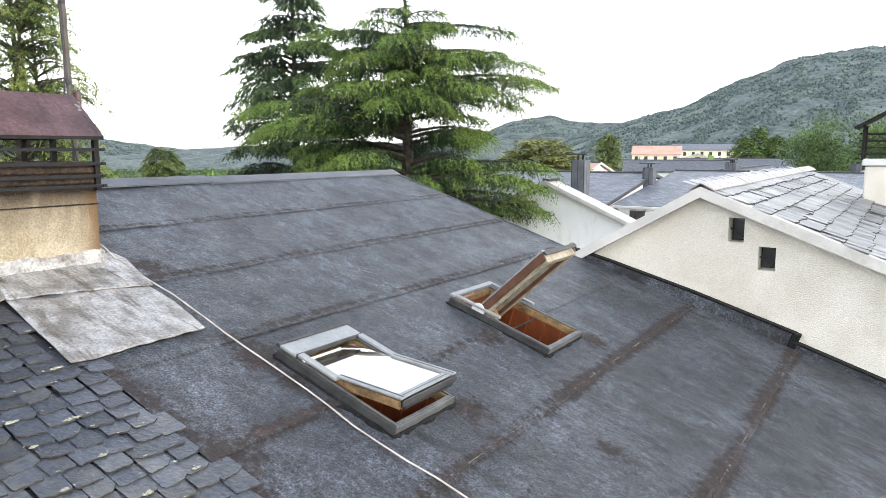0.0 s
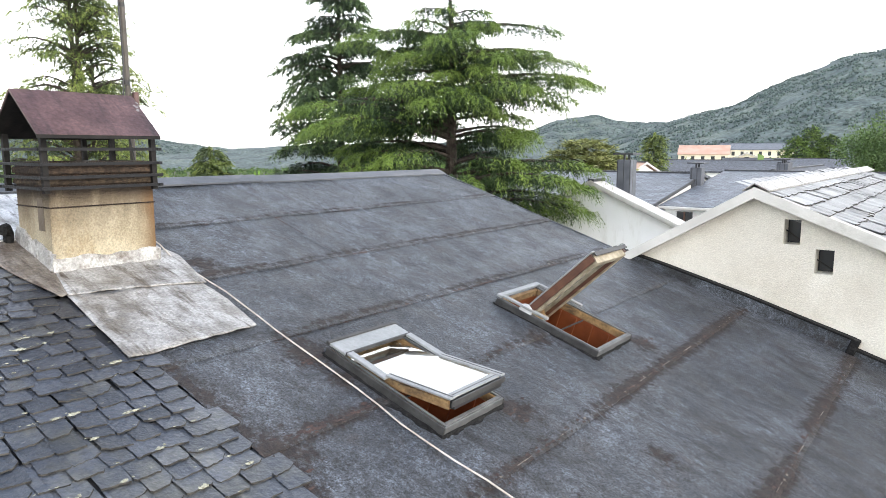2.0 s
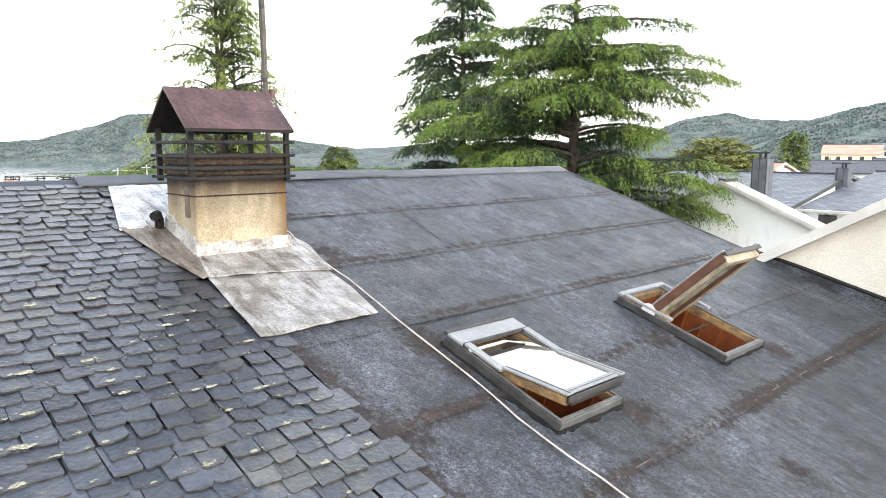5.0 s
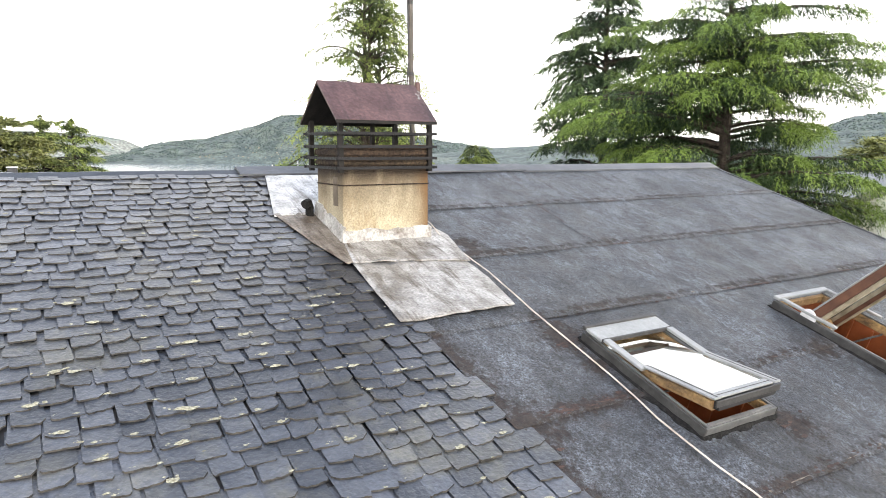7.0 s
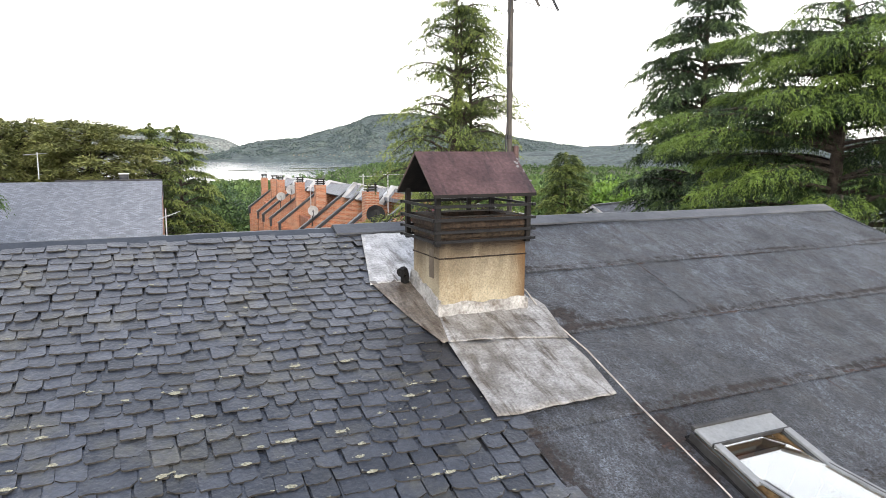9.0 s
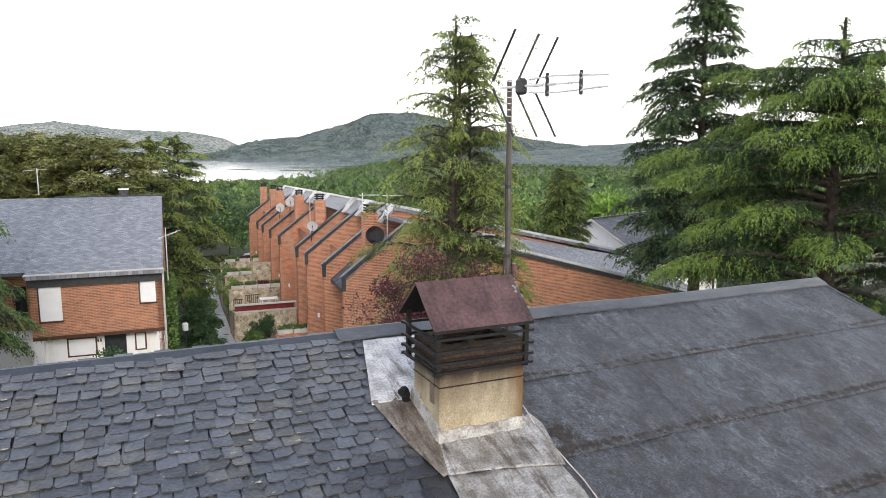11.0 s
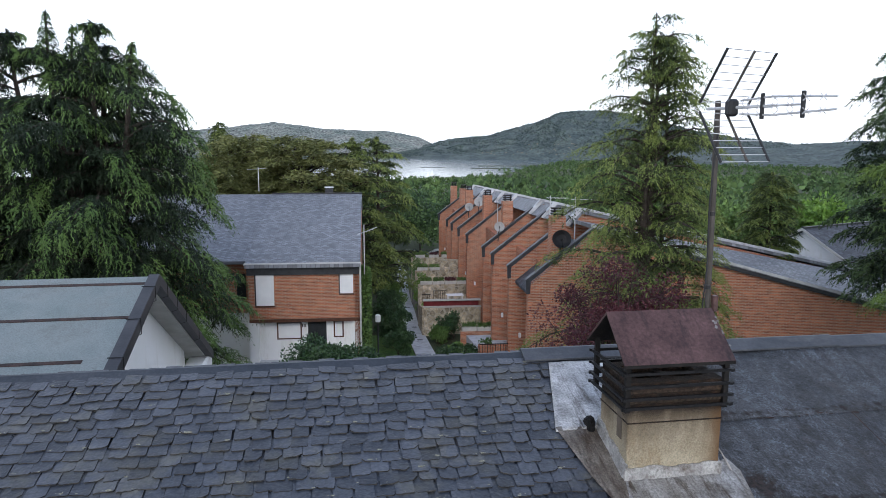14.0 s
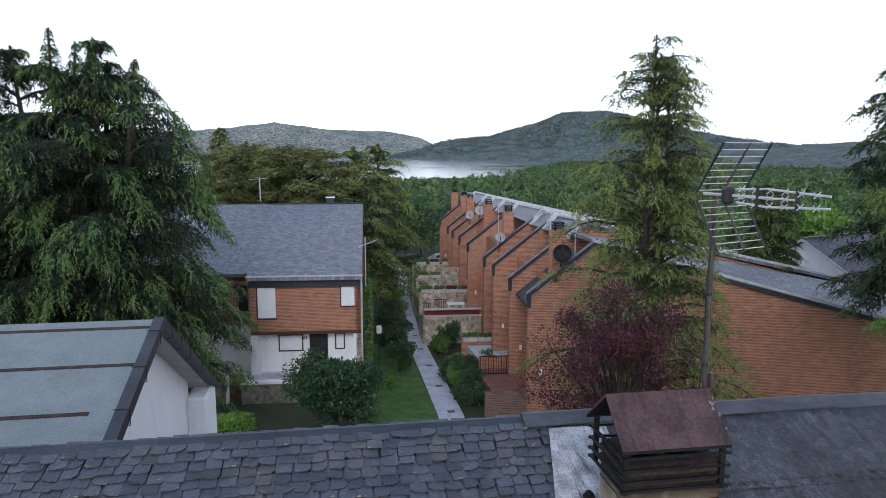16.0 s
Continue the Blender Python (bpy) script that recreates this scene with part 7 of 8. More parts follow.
def dish(x, y, z, r, material, label):
    ob = thing("satellite_dish", label, "satellite dish", (x, y, z), "satellite dishes")
    bm = bmesh.new()
    n = 20
    face = Matrix.Rotation(radians(68), 4, "X") @ Matrix.Rotation(radians(-12), 4, "Y")
    c = bm.verts.new(face @ Vector((0, 0, -0.16 * r)))
    ring1 = [bm.verts.new(face @ Vector((0.55 * r * math.cos(6.2832 * k / n), 0.55 * r * math.sin(6.2832 * k / n), -0.1 * r))) for k in range(n)]
    ring2 = [bm.verts.new(face @ Vector((r * math.cos(6.2832 * k / n), r * math.sin(6.2832 * k / n), 0.06 * r))) for k in range(n)]
    for k in range(n):
        bm.faces.new((c, ring1[k], ring1[(k + 1) % n]))
        bm.faces.new((ring1[k], ring2[k], ring2[(k + 1) % n], ring1[(k + 1) % n]))
    bmesh.ops.solidify(bm, geom=bm.faces[:], thickness=0.02)
    part("bowl", bm, material, ob)
    bm = bmesh.new()
    rod(bm, [(0, 0.1 * r, 0), (0, 0.3, -0.9)], 0.03, 6)
    rod(bm, [face @ Vector((0, -r, 0)), face @ Vector((0, -0.1 * r, 0.9 * r))], 0.015, 5)
    part("mount", bm, M["black_plastic"], ob)


dish(10.2, 28.0, 7.04, 0.40, M["black_plastic"], "dark satellite dish on a brick gable")
dish(10.39, 39.5, 6.21, 0.30, M["dish_grey"], "pale grey satellite dish on a terrace roof")
dish(11.47, 50.0, 6.79, 0.36, M["dish_grey"], "pale grey satellite dish on a terrace roof")
dish(11.55, 54.0, 6.05, 0.34, M["dish_grey"], "pale grey satellite dish on a terrace roof")
for x, y, z, h in ((1.8, 3.6, 5.6, 3.0), (2.0, 0.2, 6.4, 2.4), (1.1, 13.4, 5.4, 2.2)):
    ob = thing("roof_aerial", "thin television aerial above the terrace roofs", "antenna", tuple(RM @ Vector((x, y, z))))
    bm = bmesh.new()
    rod(bm, [(0, 0, -0.6), (0, 0, h)], 0.025, 6)
    part("mast", bm, M["steel"], ob)
    bm = bmesh.new()
    rod(bm, [(-0.2, 0, h - 0.1), (0.8, -0.3, h - 0.1)], 0.015, 5)
    for q in range(6):
        rod(bm, [(-0.1 + q * 0.15, 0.2 - q * 0.05, h - 0.1), (-0.2 + q * 0.15, -0.35 - q * 0.05, h - 0.1)], 0.01, 4)
    part("elements", bm, M["steel"], ob)

# ---- path, lawn and gardens ----
path_dir = Vector((4.5, 68.6)).normalized()


def on_path(s, o):
    """Place s metres down the path from its near end, o metres to its right, on the ground."""
    x = 5.72 + path_dir.x * s + path_dir.y * o + float(np.interp(s, (0, 17, 30, 40, 52), (0, -0.65, -0.7, -0.5, 0)))
    y = 29.35 + path_dir.y * s - path_dir.x * o
    return Vector((x, y, float(ground_z(np.float64(x), np.float64(y)))))


def strip(s0, s1, o0, o1, lift, thick, n=12):
    bm = bmesh.new()
    rows = []
    for k in range(n + 1):
        s = s0 + (s1 - s0) * k / n
        a, b = on_path(s, o0), on_path(s, o1)
        z = on_path(s, 0).z + lift
        rows.append([bm.verts.new((p.x, p.y, q)) for p, q in ((a, z), (b, z), (b, z - thick), (a, z - thick))])
    for r0, r1 in zip(rows, rows[1:]):
        for i in range(4):
            bm.faces.new((r0[i], r0[(i + 1) % 4], r1[(i + 1) % 4], r1[i]))
    bm.faces.new(rows[0])
    bm.faces.new(rows[-1][::-1])
    return bm


path = thing("pavement", "pale concrete garden path with small drain grates", "path", kind="structure")
for k in range(24):
    part("slab", strip(-4 + k * 3.1, -4 + k * 3.1 + 3.09, -0.58, 0.58, 0.05, 0.3, 3), M["concrete"], path)
for k in range(9):
    part("drain_grate", strip(0.6 + k * 4.4, 0.95 + k * 4.4, -0.18 + 0.1, 0.16 + 0.1, 0.056, 0.03, 1), M["dark_trim"], path, "dark drain grate")
lawn = part("lawn", strip(-6, 16, -3.6, -0.62, 0.02, 0.3, 10), M["grass"])
tagged(lawn, "mown green lawn beside the path", "lawn", kind="structure")
cross = part("pavement_cross", strip(-3.0, -1.6, -9.0, -0.6, 0.04, 0.3, 2), M["concrete"])
tagged(cross, "pale paved footway beside the lawn", "path", kind="structure")

leafy("shrub", "large rounded dark green shrub in front of a house", (0.6, 27.3, -0.6), 4.1, (1.9, 1.7, 1.6), 61, "leaf_dark", 26000, 0.13, 46, "shrub", 0.09, 0.28, 3)
hedge("hedge", "low bright green hedge by a garage", (-3.3, 24.6, -0.6), (1.8, 1.6, 2.45), 62, "leaf_bright", 9000, 0.13)
for s, o, w, h, sd, lf, nm in ((8.5, -1.6, 1.6, 2.0, 63, "leaf_dark", "shrub"), (12.5, -1.7, 2.0, 2.6, 64, "leaf_dark", "shrub"), (17, -1.6, 1.8, 3.4, 65, "leaf_dark", "shrub"), (22, -1.4, 1.7, 3.2, 66, "leaf", "shrub"), (29, -1.6, 2.0, 3.6, 67, "leaf_dark", "shrub"), (36, -1.8, 2.2, 4.0, 68, "leaf", "shrub"), (45, -2.0, 2.5, 4.5, 69, "leaf_dark", "shrub")):
    p = on_path(s, o)
    leafy(nm, "leafy green shrub at the edge of a path", tuple(p), h, (w * 0.6, w * 0.6, h * 0.45), sd, lf, 6000, 0.13, 18, "shrub", 0.05, 0.2, 2)
p = on_path(4.5, -2.4)
leafy("sapling", "small yellow-green sapling on the lawn", tuple(p), 0.9, (0.35, 0.35, 0.35), 70, "leaf_bright", 500, 0.12, 8, "shrub", 0.02, 0.3)
# climbing greenery on the side of the brick house
p = on_path(10, -3.2)
hedge("climber", "climbing ivy against a house side wall", (2.3, 36.0, -0.6), (0.5, 4.2, 5.0), 71, "leaf", 8000, 0.15, "climbing plant", turn=-3.5)

# terrace gardens on the far side of the path
def garden_wall(s0, s1, o0, o1, h0, h1, material, label, name="garden_wall"):
    ob = thing(name, label, "wall")
    bm = bmesh.new()
    a, b = on_path(s0, o0), on_path(s1, o1)
    d = (b - a)
    d.z = 0
    n = d.normalized().cross(Vector((0, 0, 1))) * 0.14
    z0, z1 = on_path(s0, 0).z, on_path(s1, 0).z
    v = [bm.verts.new(q) for q in ((a.x - n.x, a.y - n.y, z0 - 0.5), (b.x - n.x, b.y - n.y, z1 - 0.5), (b.x - n.x, b.y - n.y, z1 + h1), (a.x - n.x, a.y - n.y, z0 + h0), (a.x + n.x, a.y + n.y, z0 - 0.5), (b.x + n.x, b.y + n.y, z1 - 0.5), (b.x + n.x, b.y + n.y, z1 + h1), (a.x + n.x, a.y + n.y, z0 + h0))]
    for f in ((0, 1, 2, 3), (7, 6, 5, 4), (0, 4, 5, 1), (1, 5, 6, 2), (2, 6, 7, 3), (3, 7, 4, 0)):
        bm.faces.new([v[i] for i in f])
    part("wall_body", bm, material, ob)
    return ob


garden_wall(-0.6, -0.6, 1.4, 3.4, 1.35, 1.35, M["brick_old"], "low weathered brick garden wall")
garden_wall(9.6, 9.6, 2.0, 4.1, 1.45, 1.45, M["brick"], "low brick garden wall")
garden_wall(4.6, 4.6, 2.1, 3.8, 1.7, 1.7, M["brick"], "brick wall behind a small terrace")
tagged(part("pavement_terrace", strip(-0.4, 4.4, 1.9, 3.6, 1.1, 0.9, 2), M["terracotta"]), "terracotta paved terrace behind a brick wall", "terrace", kind="structure")
tagged(part("pavement_step", strip(5.0, 9.3, 2.3, 4.3, 1.25, 1.0, 2), M["concrete"]), "pale concrete landing behind a railing", "terrace", kind="structure")
garden_wall(15.5, 15.5, 0.5, 4.3, 1.93, 1.93, M["sandstone"], "crazy-paved stone garden wall")
garden_wall(15.5, 19.0, 0.55, 0.55, 1.93, 1.6, M["sandstone"], "stone garden wall along a path")
garden_wall(20.5, 20.5, 0.5, 4.5, 2.85, 2.85, M["sandstone"], "pale stone garden wall")
garden_wall(24.5, 24.5, 2.6, 4.6, 4.3, 4.3, M["sandstone"], "pale stone garden wall")
garden_wall(25.5, 25.5, 0.6, 3.0, 3.35, 3.35, M["sandstone"], "pale stone garden wall")
garden_wall(31.0, 31.0, 0.6, 4.8, 3.9, 3.9, M["sandstone"], "pale stone garden wall")
garden_wall(19.0, 45.0, 0.6, 0.6, 1.1, 0.9, M["stone"], "rubble wall along a path")
for s0, s1, o0, o1, h in ((15.5, 15.5, 0.46, 4.34, 1.93), (15.62, 15.62, 0.46, 4.34, 2.36)):
    a, b = on_path(s0, o0), on_path(s1, o1)
    ob = thing("wall_coping", "pinkish stone coping along a garden wall", "coping")
    part("slab", boxes((0, (b - a).length, -0.18, 0.18, h, h + 0.07), bevel=0.01, m=Matrix.Translation(a) @ Matrix.Rotation(math.atan2((b - a).y, (b - a).x), 4, "Z")), M["verge_board"], ob)
for s0, s1, o1, h, mm, lb in ((-1.0, 15.3, 3.6, 0.1, "earth", "planted garden bed"), (15.7, 20.3, 4.2, 1.6, "terracotta", "terracotta paved terrace"), (20.7, 24.3, 4.4, 1.9, "terracotta", "terracotta paved terrace"), (24.7, 29.8, 4.6, 2.2, "earth", "planted garden terrace"), (30.2, 45, 4.8, 2.4, "earth", "planted garden terrace")):
    tagged(part("pavement_terrace" if mm == "terracotta" else "ground_bed", strip(s0, s1, 0.98, o1, h, 0.9, 3), M[mm]), lb, "terrace", kind="structure")
# red cloth screen
ob = thing("screen", "dark red cloth screen along a terrace rail", "screen")
a, b = on_path(15.62, 0.5), on_path(15.62, 4.2)
bm = bmesh.new()
box(bm, 0, (b - a).length, -0.015, 0.015, 1.99, 2.36, m=Matrix.Translation(a) @ Matrix.Rotation(math.atan2((b - a).y, (b - a).x), 4, "Z"))
part("cloth", bm, M["red_cloth"], ob)
for s, o, r, h, sd, lf in ((13.5, 1.9, 0.9, 2.3, 81, "leaf_dark"), (12.5, 1.05, 0.6, 1.4, 190, "leaf"), (17.5, 0.9, 0.35, 2.6, 191, "leaf_bright"), (22.0, 0.85, 0.5, 3.6, 192, "leaf_bright"), (6.0, 0.85, 0.75, 1.5, 180, "leaf_dark"), (5.6, 1.75, 0.85, 1.6, 181, "leaf_dark"), (5.2, 2.7, 0.8, 1.5, 182, "leaf_dark"), (7.6, 1.3, 0.6, 1.2, 183, "leaf"), (28.0, 1.0, 0.8, 4.4, 184, "leaf"), (33.0, 3.6, 0.9, 4.6, 185, "leaf_dark"), (27.0, 2.0, 0.8, 3.8, 186, "leaf_dark"), (28.0, 3.6, 0.8, 3.9, 187, "leaf"), (33.0, 2.4, 1.1, 4.6, 188, "leaf"), (38.0, 2.2, 1.2, 4.6, 189, "leaf_dark"), (5.6, 1.3, 0.7, 1.3, 82, "leaf"), (3.4, 1.5, 0.8, 1.6, 83, "leaf_dark"), (1.6, 1.3, 0.7, 1.5, 84, "leaf_dark"), (2.4, 1.0, 0.6, 1.0, 85, "leaf_dark"), (5.0, 1.0, 0.45, 0.9, 86, "leaf_bright"), (6.8, 2.8, 0.7, 1.6, 87, "leaf")):
    p = on_path(s, o)
    leafy("shrub", "clipped round garden shrub beside a terrace", tuple(p), h, (r, r, h * 0.48), sd, lf, 3000, 0.115, 22, "shrub", 0.04, 0.15, 2)
for k, (s, o, h) in enumerate(((9.6, 2.5, 1.45), (9.6, 3.4, 1.45), (20.5, 1.1, 2.85), (20.5, 2.0, 2.85), (20.5, 2.9, 2.85), (20.5, 3.8, 2.85), (25.5, 1.2, 3.35), (25.5, 2.2, 3.35), (31.0, 1.4, 3.9), (31.0, 2.6, 3.9), (31.0, 3.7, 3.9))):
    p = on_path(s, o)
    ob = thing("planter", "long pale planter with flowers on a wall", "planter", (p.x, p.y, on_path(s, 0).z + h), "wall planters")
    part("trough", boxes((-0.42, 0.42, -0.14, 0.14, 0, 0.25), bevel=0.02), M["verge_board"], ob)
    rng = np.random.default_rng(k)
    q = rng.uniform(-1, 1, (260, 3)) * np.array([0.4, 0.12, 0.12]) + np.array([0, 0, 0.34])
    blades("plant", sprays(rng, q, rng.normal(0, 1, (260, 3)) + np.array([0, 0, 1]), 0.12, 0.07), M["plum"] if k in (4, 9) else M["leaf"], ob)
for s, o in ((18.5, 3.0),):
    p = on_path(s, o)
    ob = thing("garden_table", "white garden table on a terrace", "table", (p.x, p.y, on_path(s, 0).z + 1.6))
    part("tabletop", boxes((-0.6, 0.6, -0.35, 0.35, 0.7, 0.74), bevel=0.01), M["white_shutter"], ob)
    for x in (-0.5, 0.5):
        for y in (-0.28, 0.28):
            part("leg", boxes((x - 0.02, x + 0.02, y - 0.02, y + 0.02, 0, 0.7)), M["white_shutter"], ob)
# iron gate on the stone wall and a railing on the near terrace
for (s, o, h, w, hh) in ((18.9, 1.5, 1.6, 0.9, 1.0), (18.9, 0.7, 1.6, 0.6, 0.75), (3.2, 1.9, 1.12, 1.6, 0.95)):
    p = on_path(s, o)
    ob = thing("railing", "dark iron railing on a garden wall", "railing", (p.x, p.y, on_path(s, 0).z + h), turn=-3.5)
    for k in range(int(w / 0.13) + 1):
        part("baluster", boxes((k * 0.13 - 0.012, k * 0.13 + 0.012, -0.012, 0.012, 0, hh)), M["black_iron"], ob)
    for z in (0.04, hh - 0.03):
        part("rail", boxes((0, w, -0.02, 0.02, z - 0.02, z + 0.02)), M["black_iron"], ob)
# street lamp by the house and parked cars far down the path
p = on_path(7, -2.9)
ob = thing("street_lamp", "white globe lamp on a thin post", "street lamp", tuple(p))
part("post", rod(bmesh.new(), [(0, 0, 0), (0, 0, 2.6)], 0.04, 8), M["dark_trim"], ob)
part("lantern", boxes((-0.14, 0.14, -0.14, 0.14, 2.6, 3.0), bevel=0.05), M["white_shutter"], ob)


def car(at, turn, colour, label):
    ob = thing("car", label, "car", at, "parked cars", turn=turn)
    prof = [(-2.1, 0.35), (-2.1, 0.8), (-1.4, 0.95), (-0.8, 1.4), (0.7, 1.42), (1.4, 0.95), (2.1, 0.85), (2.15, 0.35)]
    bm = prism(prof, -0.85, 0.85, "y")
    bmesh.ops.bevel(bm, geom=bm.edges[:], offset=0.08, segments=2, affect="EDGES")
    part("body", bm, colour, ob)
    part("windscreen", prism([(0.72, 1.36), (1.36, 0.97), (1.3, 0.95), (0.68, 1.33)], -0.72, 0.72, "y"), M["window_dark"], ob)
    for s in (-1, 1):
        part("side_window", prism([(-1.2, 0.97), (-0.78, 1.33), (0.65, 1.35), (1.15, 0.97)], s * 0.85 - 0.012, s * 0.85 + 0.012, "y"), M["window_dark"], ob)
    for x in (-1.3, 1.35):
        for y in (-0.8, 0.8):
            w = part("wheel", rod(bmesh.new(), [(x, y - 0.1, 0.32), (x, y + 0.1, 0.32)], 0.32, 16), M["black_plastic"], ob)
            part("rim", rod(bmesh.new(), [(x, y - 0.11, 0.32), (x, y + 0.11, 0.32)], 0.19, 12), M["steel"], w)
    return ob


M["car_dark"] = mat("dark_car_paint", (0.02, 0.022, 0.028), (0.025, 0.027, 0.033), 1.0, 0.25, 0, spec=0.6)
M["car_silver"] = mat("silver_car_paint", (0.4, 0.41, 0.42), (0.45, 0.46, 0.47), 1.0, 0.3, 0, metal=0.4)
for s, o, mm, lb in ((70, -2.6, "car_dark", "dark parked car under trees"), (71.5, 6.5, "car_silver", "silver parked car beyond a garden wall"), (71, 2.2, "car_dark", "dark parked car under trees")):
    p = on_path(s, o)
    car(tuple(p), 5, M[mm], lb)

# ---- more trees ----
leafy("plum_tree", "spreading purple-leaved plum tree with airy crown", (7.6, 16.2, -0.5), 9.0, (2.8, 2.4, 2.5), 91, "plum", 19000, 0.075, 74, "tree", 0.13, 0.5, spread=0.5)
for x, y, z, h, w, sd in ((-1.0, 49.5, -2, 13.2, 3.6, 92), (-5.5, 51, -2, 13.3, 3.4, 93)):
    conifer("pine_tree", "rounded dusky green stone pine behind a roof", (x, y, z), h, lambda f, w=w: 0.5 + w * min(1, ((1 - f) / 0.22) ** 0.5), 62, sd, needle="pine_leaf", density=0.55, low=0.5, count=5, size=0.34, droop=0.02, weep=0.15, upturn=0.25, slim=0.22, trunk_r=0.25, flat=0.12)
rng = np.random.default_rng(94)
bough_tree("conifer_tree", "layered green spruce beside a brick house", (2.5, 52, -2), 13.4, whorls(rng, tapered(2.0, 12.9, 15, lambda f: 0.7 + 3.2 * (1 - f) ** 0.55, 5), 0, 0.35, 0.1), 94, "spruce", trunk_r=0.22, dens=0.6, finger=0.7, blade=0.2, rise=0.12, droop=0.16, hang=0.5, rim=0.5)
conifer("conifer_tree", "dark pointed conifer far behind roofs", (-12.0, 86, -5), 18.4, lambda h: 0.3 + 2.8 * (1 - h), 60, 95, needle="spruce", density=0.5, count=4, size=0.42, trunk_r=0.25)
conifer("conifer_tree", "dark pointed conifer far behind roofs", (-9.2, 90, -5), 17.0, lambda h: 0.3 + 2.0 * (1 - h), 46, 96, needle="spruce", density=0.5, count=4, size=0.42, trunk_r=0.2)
conifer("conifer_tree", "airy green conifer behind the terrace", (23.5, 33.5, -1), 10.6, lambda h: 0.5 + 3.2 * (1 - h) ** 0.7, 60, 97, needle="spruce", density=0.7, size=0.21, low=0.2, trunk_r=0.2, droop=0.25)
for x, y, h, sd, lf in ((19.5, 36, 9.0, 98, "leaf"), (27, 40, 9.2, 99, "leaf"), (33, 42, 9.5, 100, "leaf_bright"), (16, 44, 8.0, 101, "leaf_bright"), (38, 36, 9.5, 102, "leaf"), (42, 30, 9.0, 103, "leaf"), (30, 48, 9.5, 104, "leaf"), (24, 50, 9.5, 105, "leaf_bright")):
    leafy("broadleaf_tree", "fresh green broadleaf tree in a garden", (x, y, float(ground_z(np.float64(x), np.float64(y)))), h, (2.4, 2.4, 3.0), sd, lf, 4500, 0.32, 34, "tree", 0.14, 0.35)
for s, o, h, sd in ((48, -4.5, 9, 110), (56, -6, 11, 111), (62, -4, 10, 112), (40, -6, 8, 113), (70, -6, 12, 114), (80, 4, 11, 115), (78, 9, 10, 116), (84, -2, 12, 117)):
    p = on_path(s, o)
    leafy("broadleaf_tree", "dark green broadleaf tree beside a path", tuple(p), h, (2.6, 2.6, h * 0.38), sd, "leaf_dark", 4500, 0.36, 34, "tree", 0.14, 0.25)


# ---- houses beyond, to the east ----
def gabled(name, label, x0, x1, ym, half_l, half_r, zr, fall, wall, roofm, base=-2.0, turn=0.0, overhang=0.3, windows=(), side_windows=0, trim=("verge_board", 0.14)):
    """A house with its ridge along x at ym; fall per metre on both slopes; the gable looks west."""
    ob = thing(name, label, "house", (x0, ym, 0), turn=turn)
    L = x1 - x0
    za, zb = zr - fall * half_l, zr - fall * half_r
    part("wall", prism([(half_l, base), (half_l, za - 0.2), (0, zr - 0.2), (-half_r, zb - 0.2), (-half_r, base)], 0.0, L, "x"), M[wall], ob)
    ol, orr = half_l + overhang, half_r + overhang
    part("roof", prism([(ol, zr - fall * ol), (0, zr), (-orr, zr - fall * orr), (-orr, zr - fall * orr - 0.15), (0, zr - 0.15), (ol, zr - fall * ol - 0.15)], -0.25, L + 0.25, "x"), M[roofm], ob)
    part("verge", prism([(ol, zr - fall * ol + 0.01), (0, zr + 0.02), (-orr, zr - fall * orr + 0.01), (-orr, zr - fall * orr - trim[1]), (0, zr - trim[1]), (ol, zr - fall * ol - trim[1])], -0.3, -0.252, "x"), M[trim[0]], ob)
    part("ridge", boxes((-0.25, L + 0.25, -0.1, 0.1, zr - 0.02, zr + 0.07)), M["dark_trim"], ob)
    for k in range(side_windows):
        x = L * (k + 0.35) / side_windows
        part("side_window", boxes((x, x + L / side_windows * 0.35, half_l - 0.03, half_l + 0.04, za - 1.9, za - 0.7)), M["window_dark"], ob)
    for y, z, w, h in windows:
        win = part("window", boxes((-0.03, 0.03, y, y + w, z, z + h)), M["window_dark"], ob)
        part("sill", boxes((-0.08, 0.0, y - 0.05, y + w + 0.05, z - 0.08, z)), M["verge_board"], win)
    return ob


gabled("white_house", "white house with a plain gable below the cedar", 20, 20.3, 8.91, 5.5, 6.5, 8.55, 0.43, "white_paint", "verge_board", -2, trim=("verge_board", 0.08))


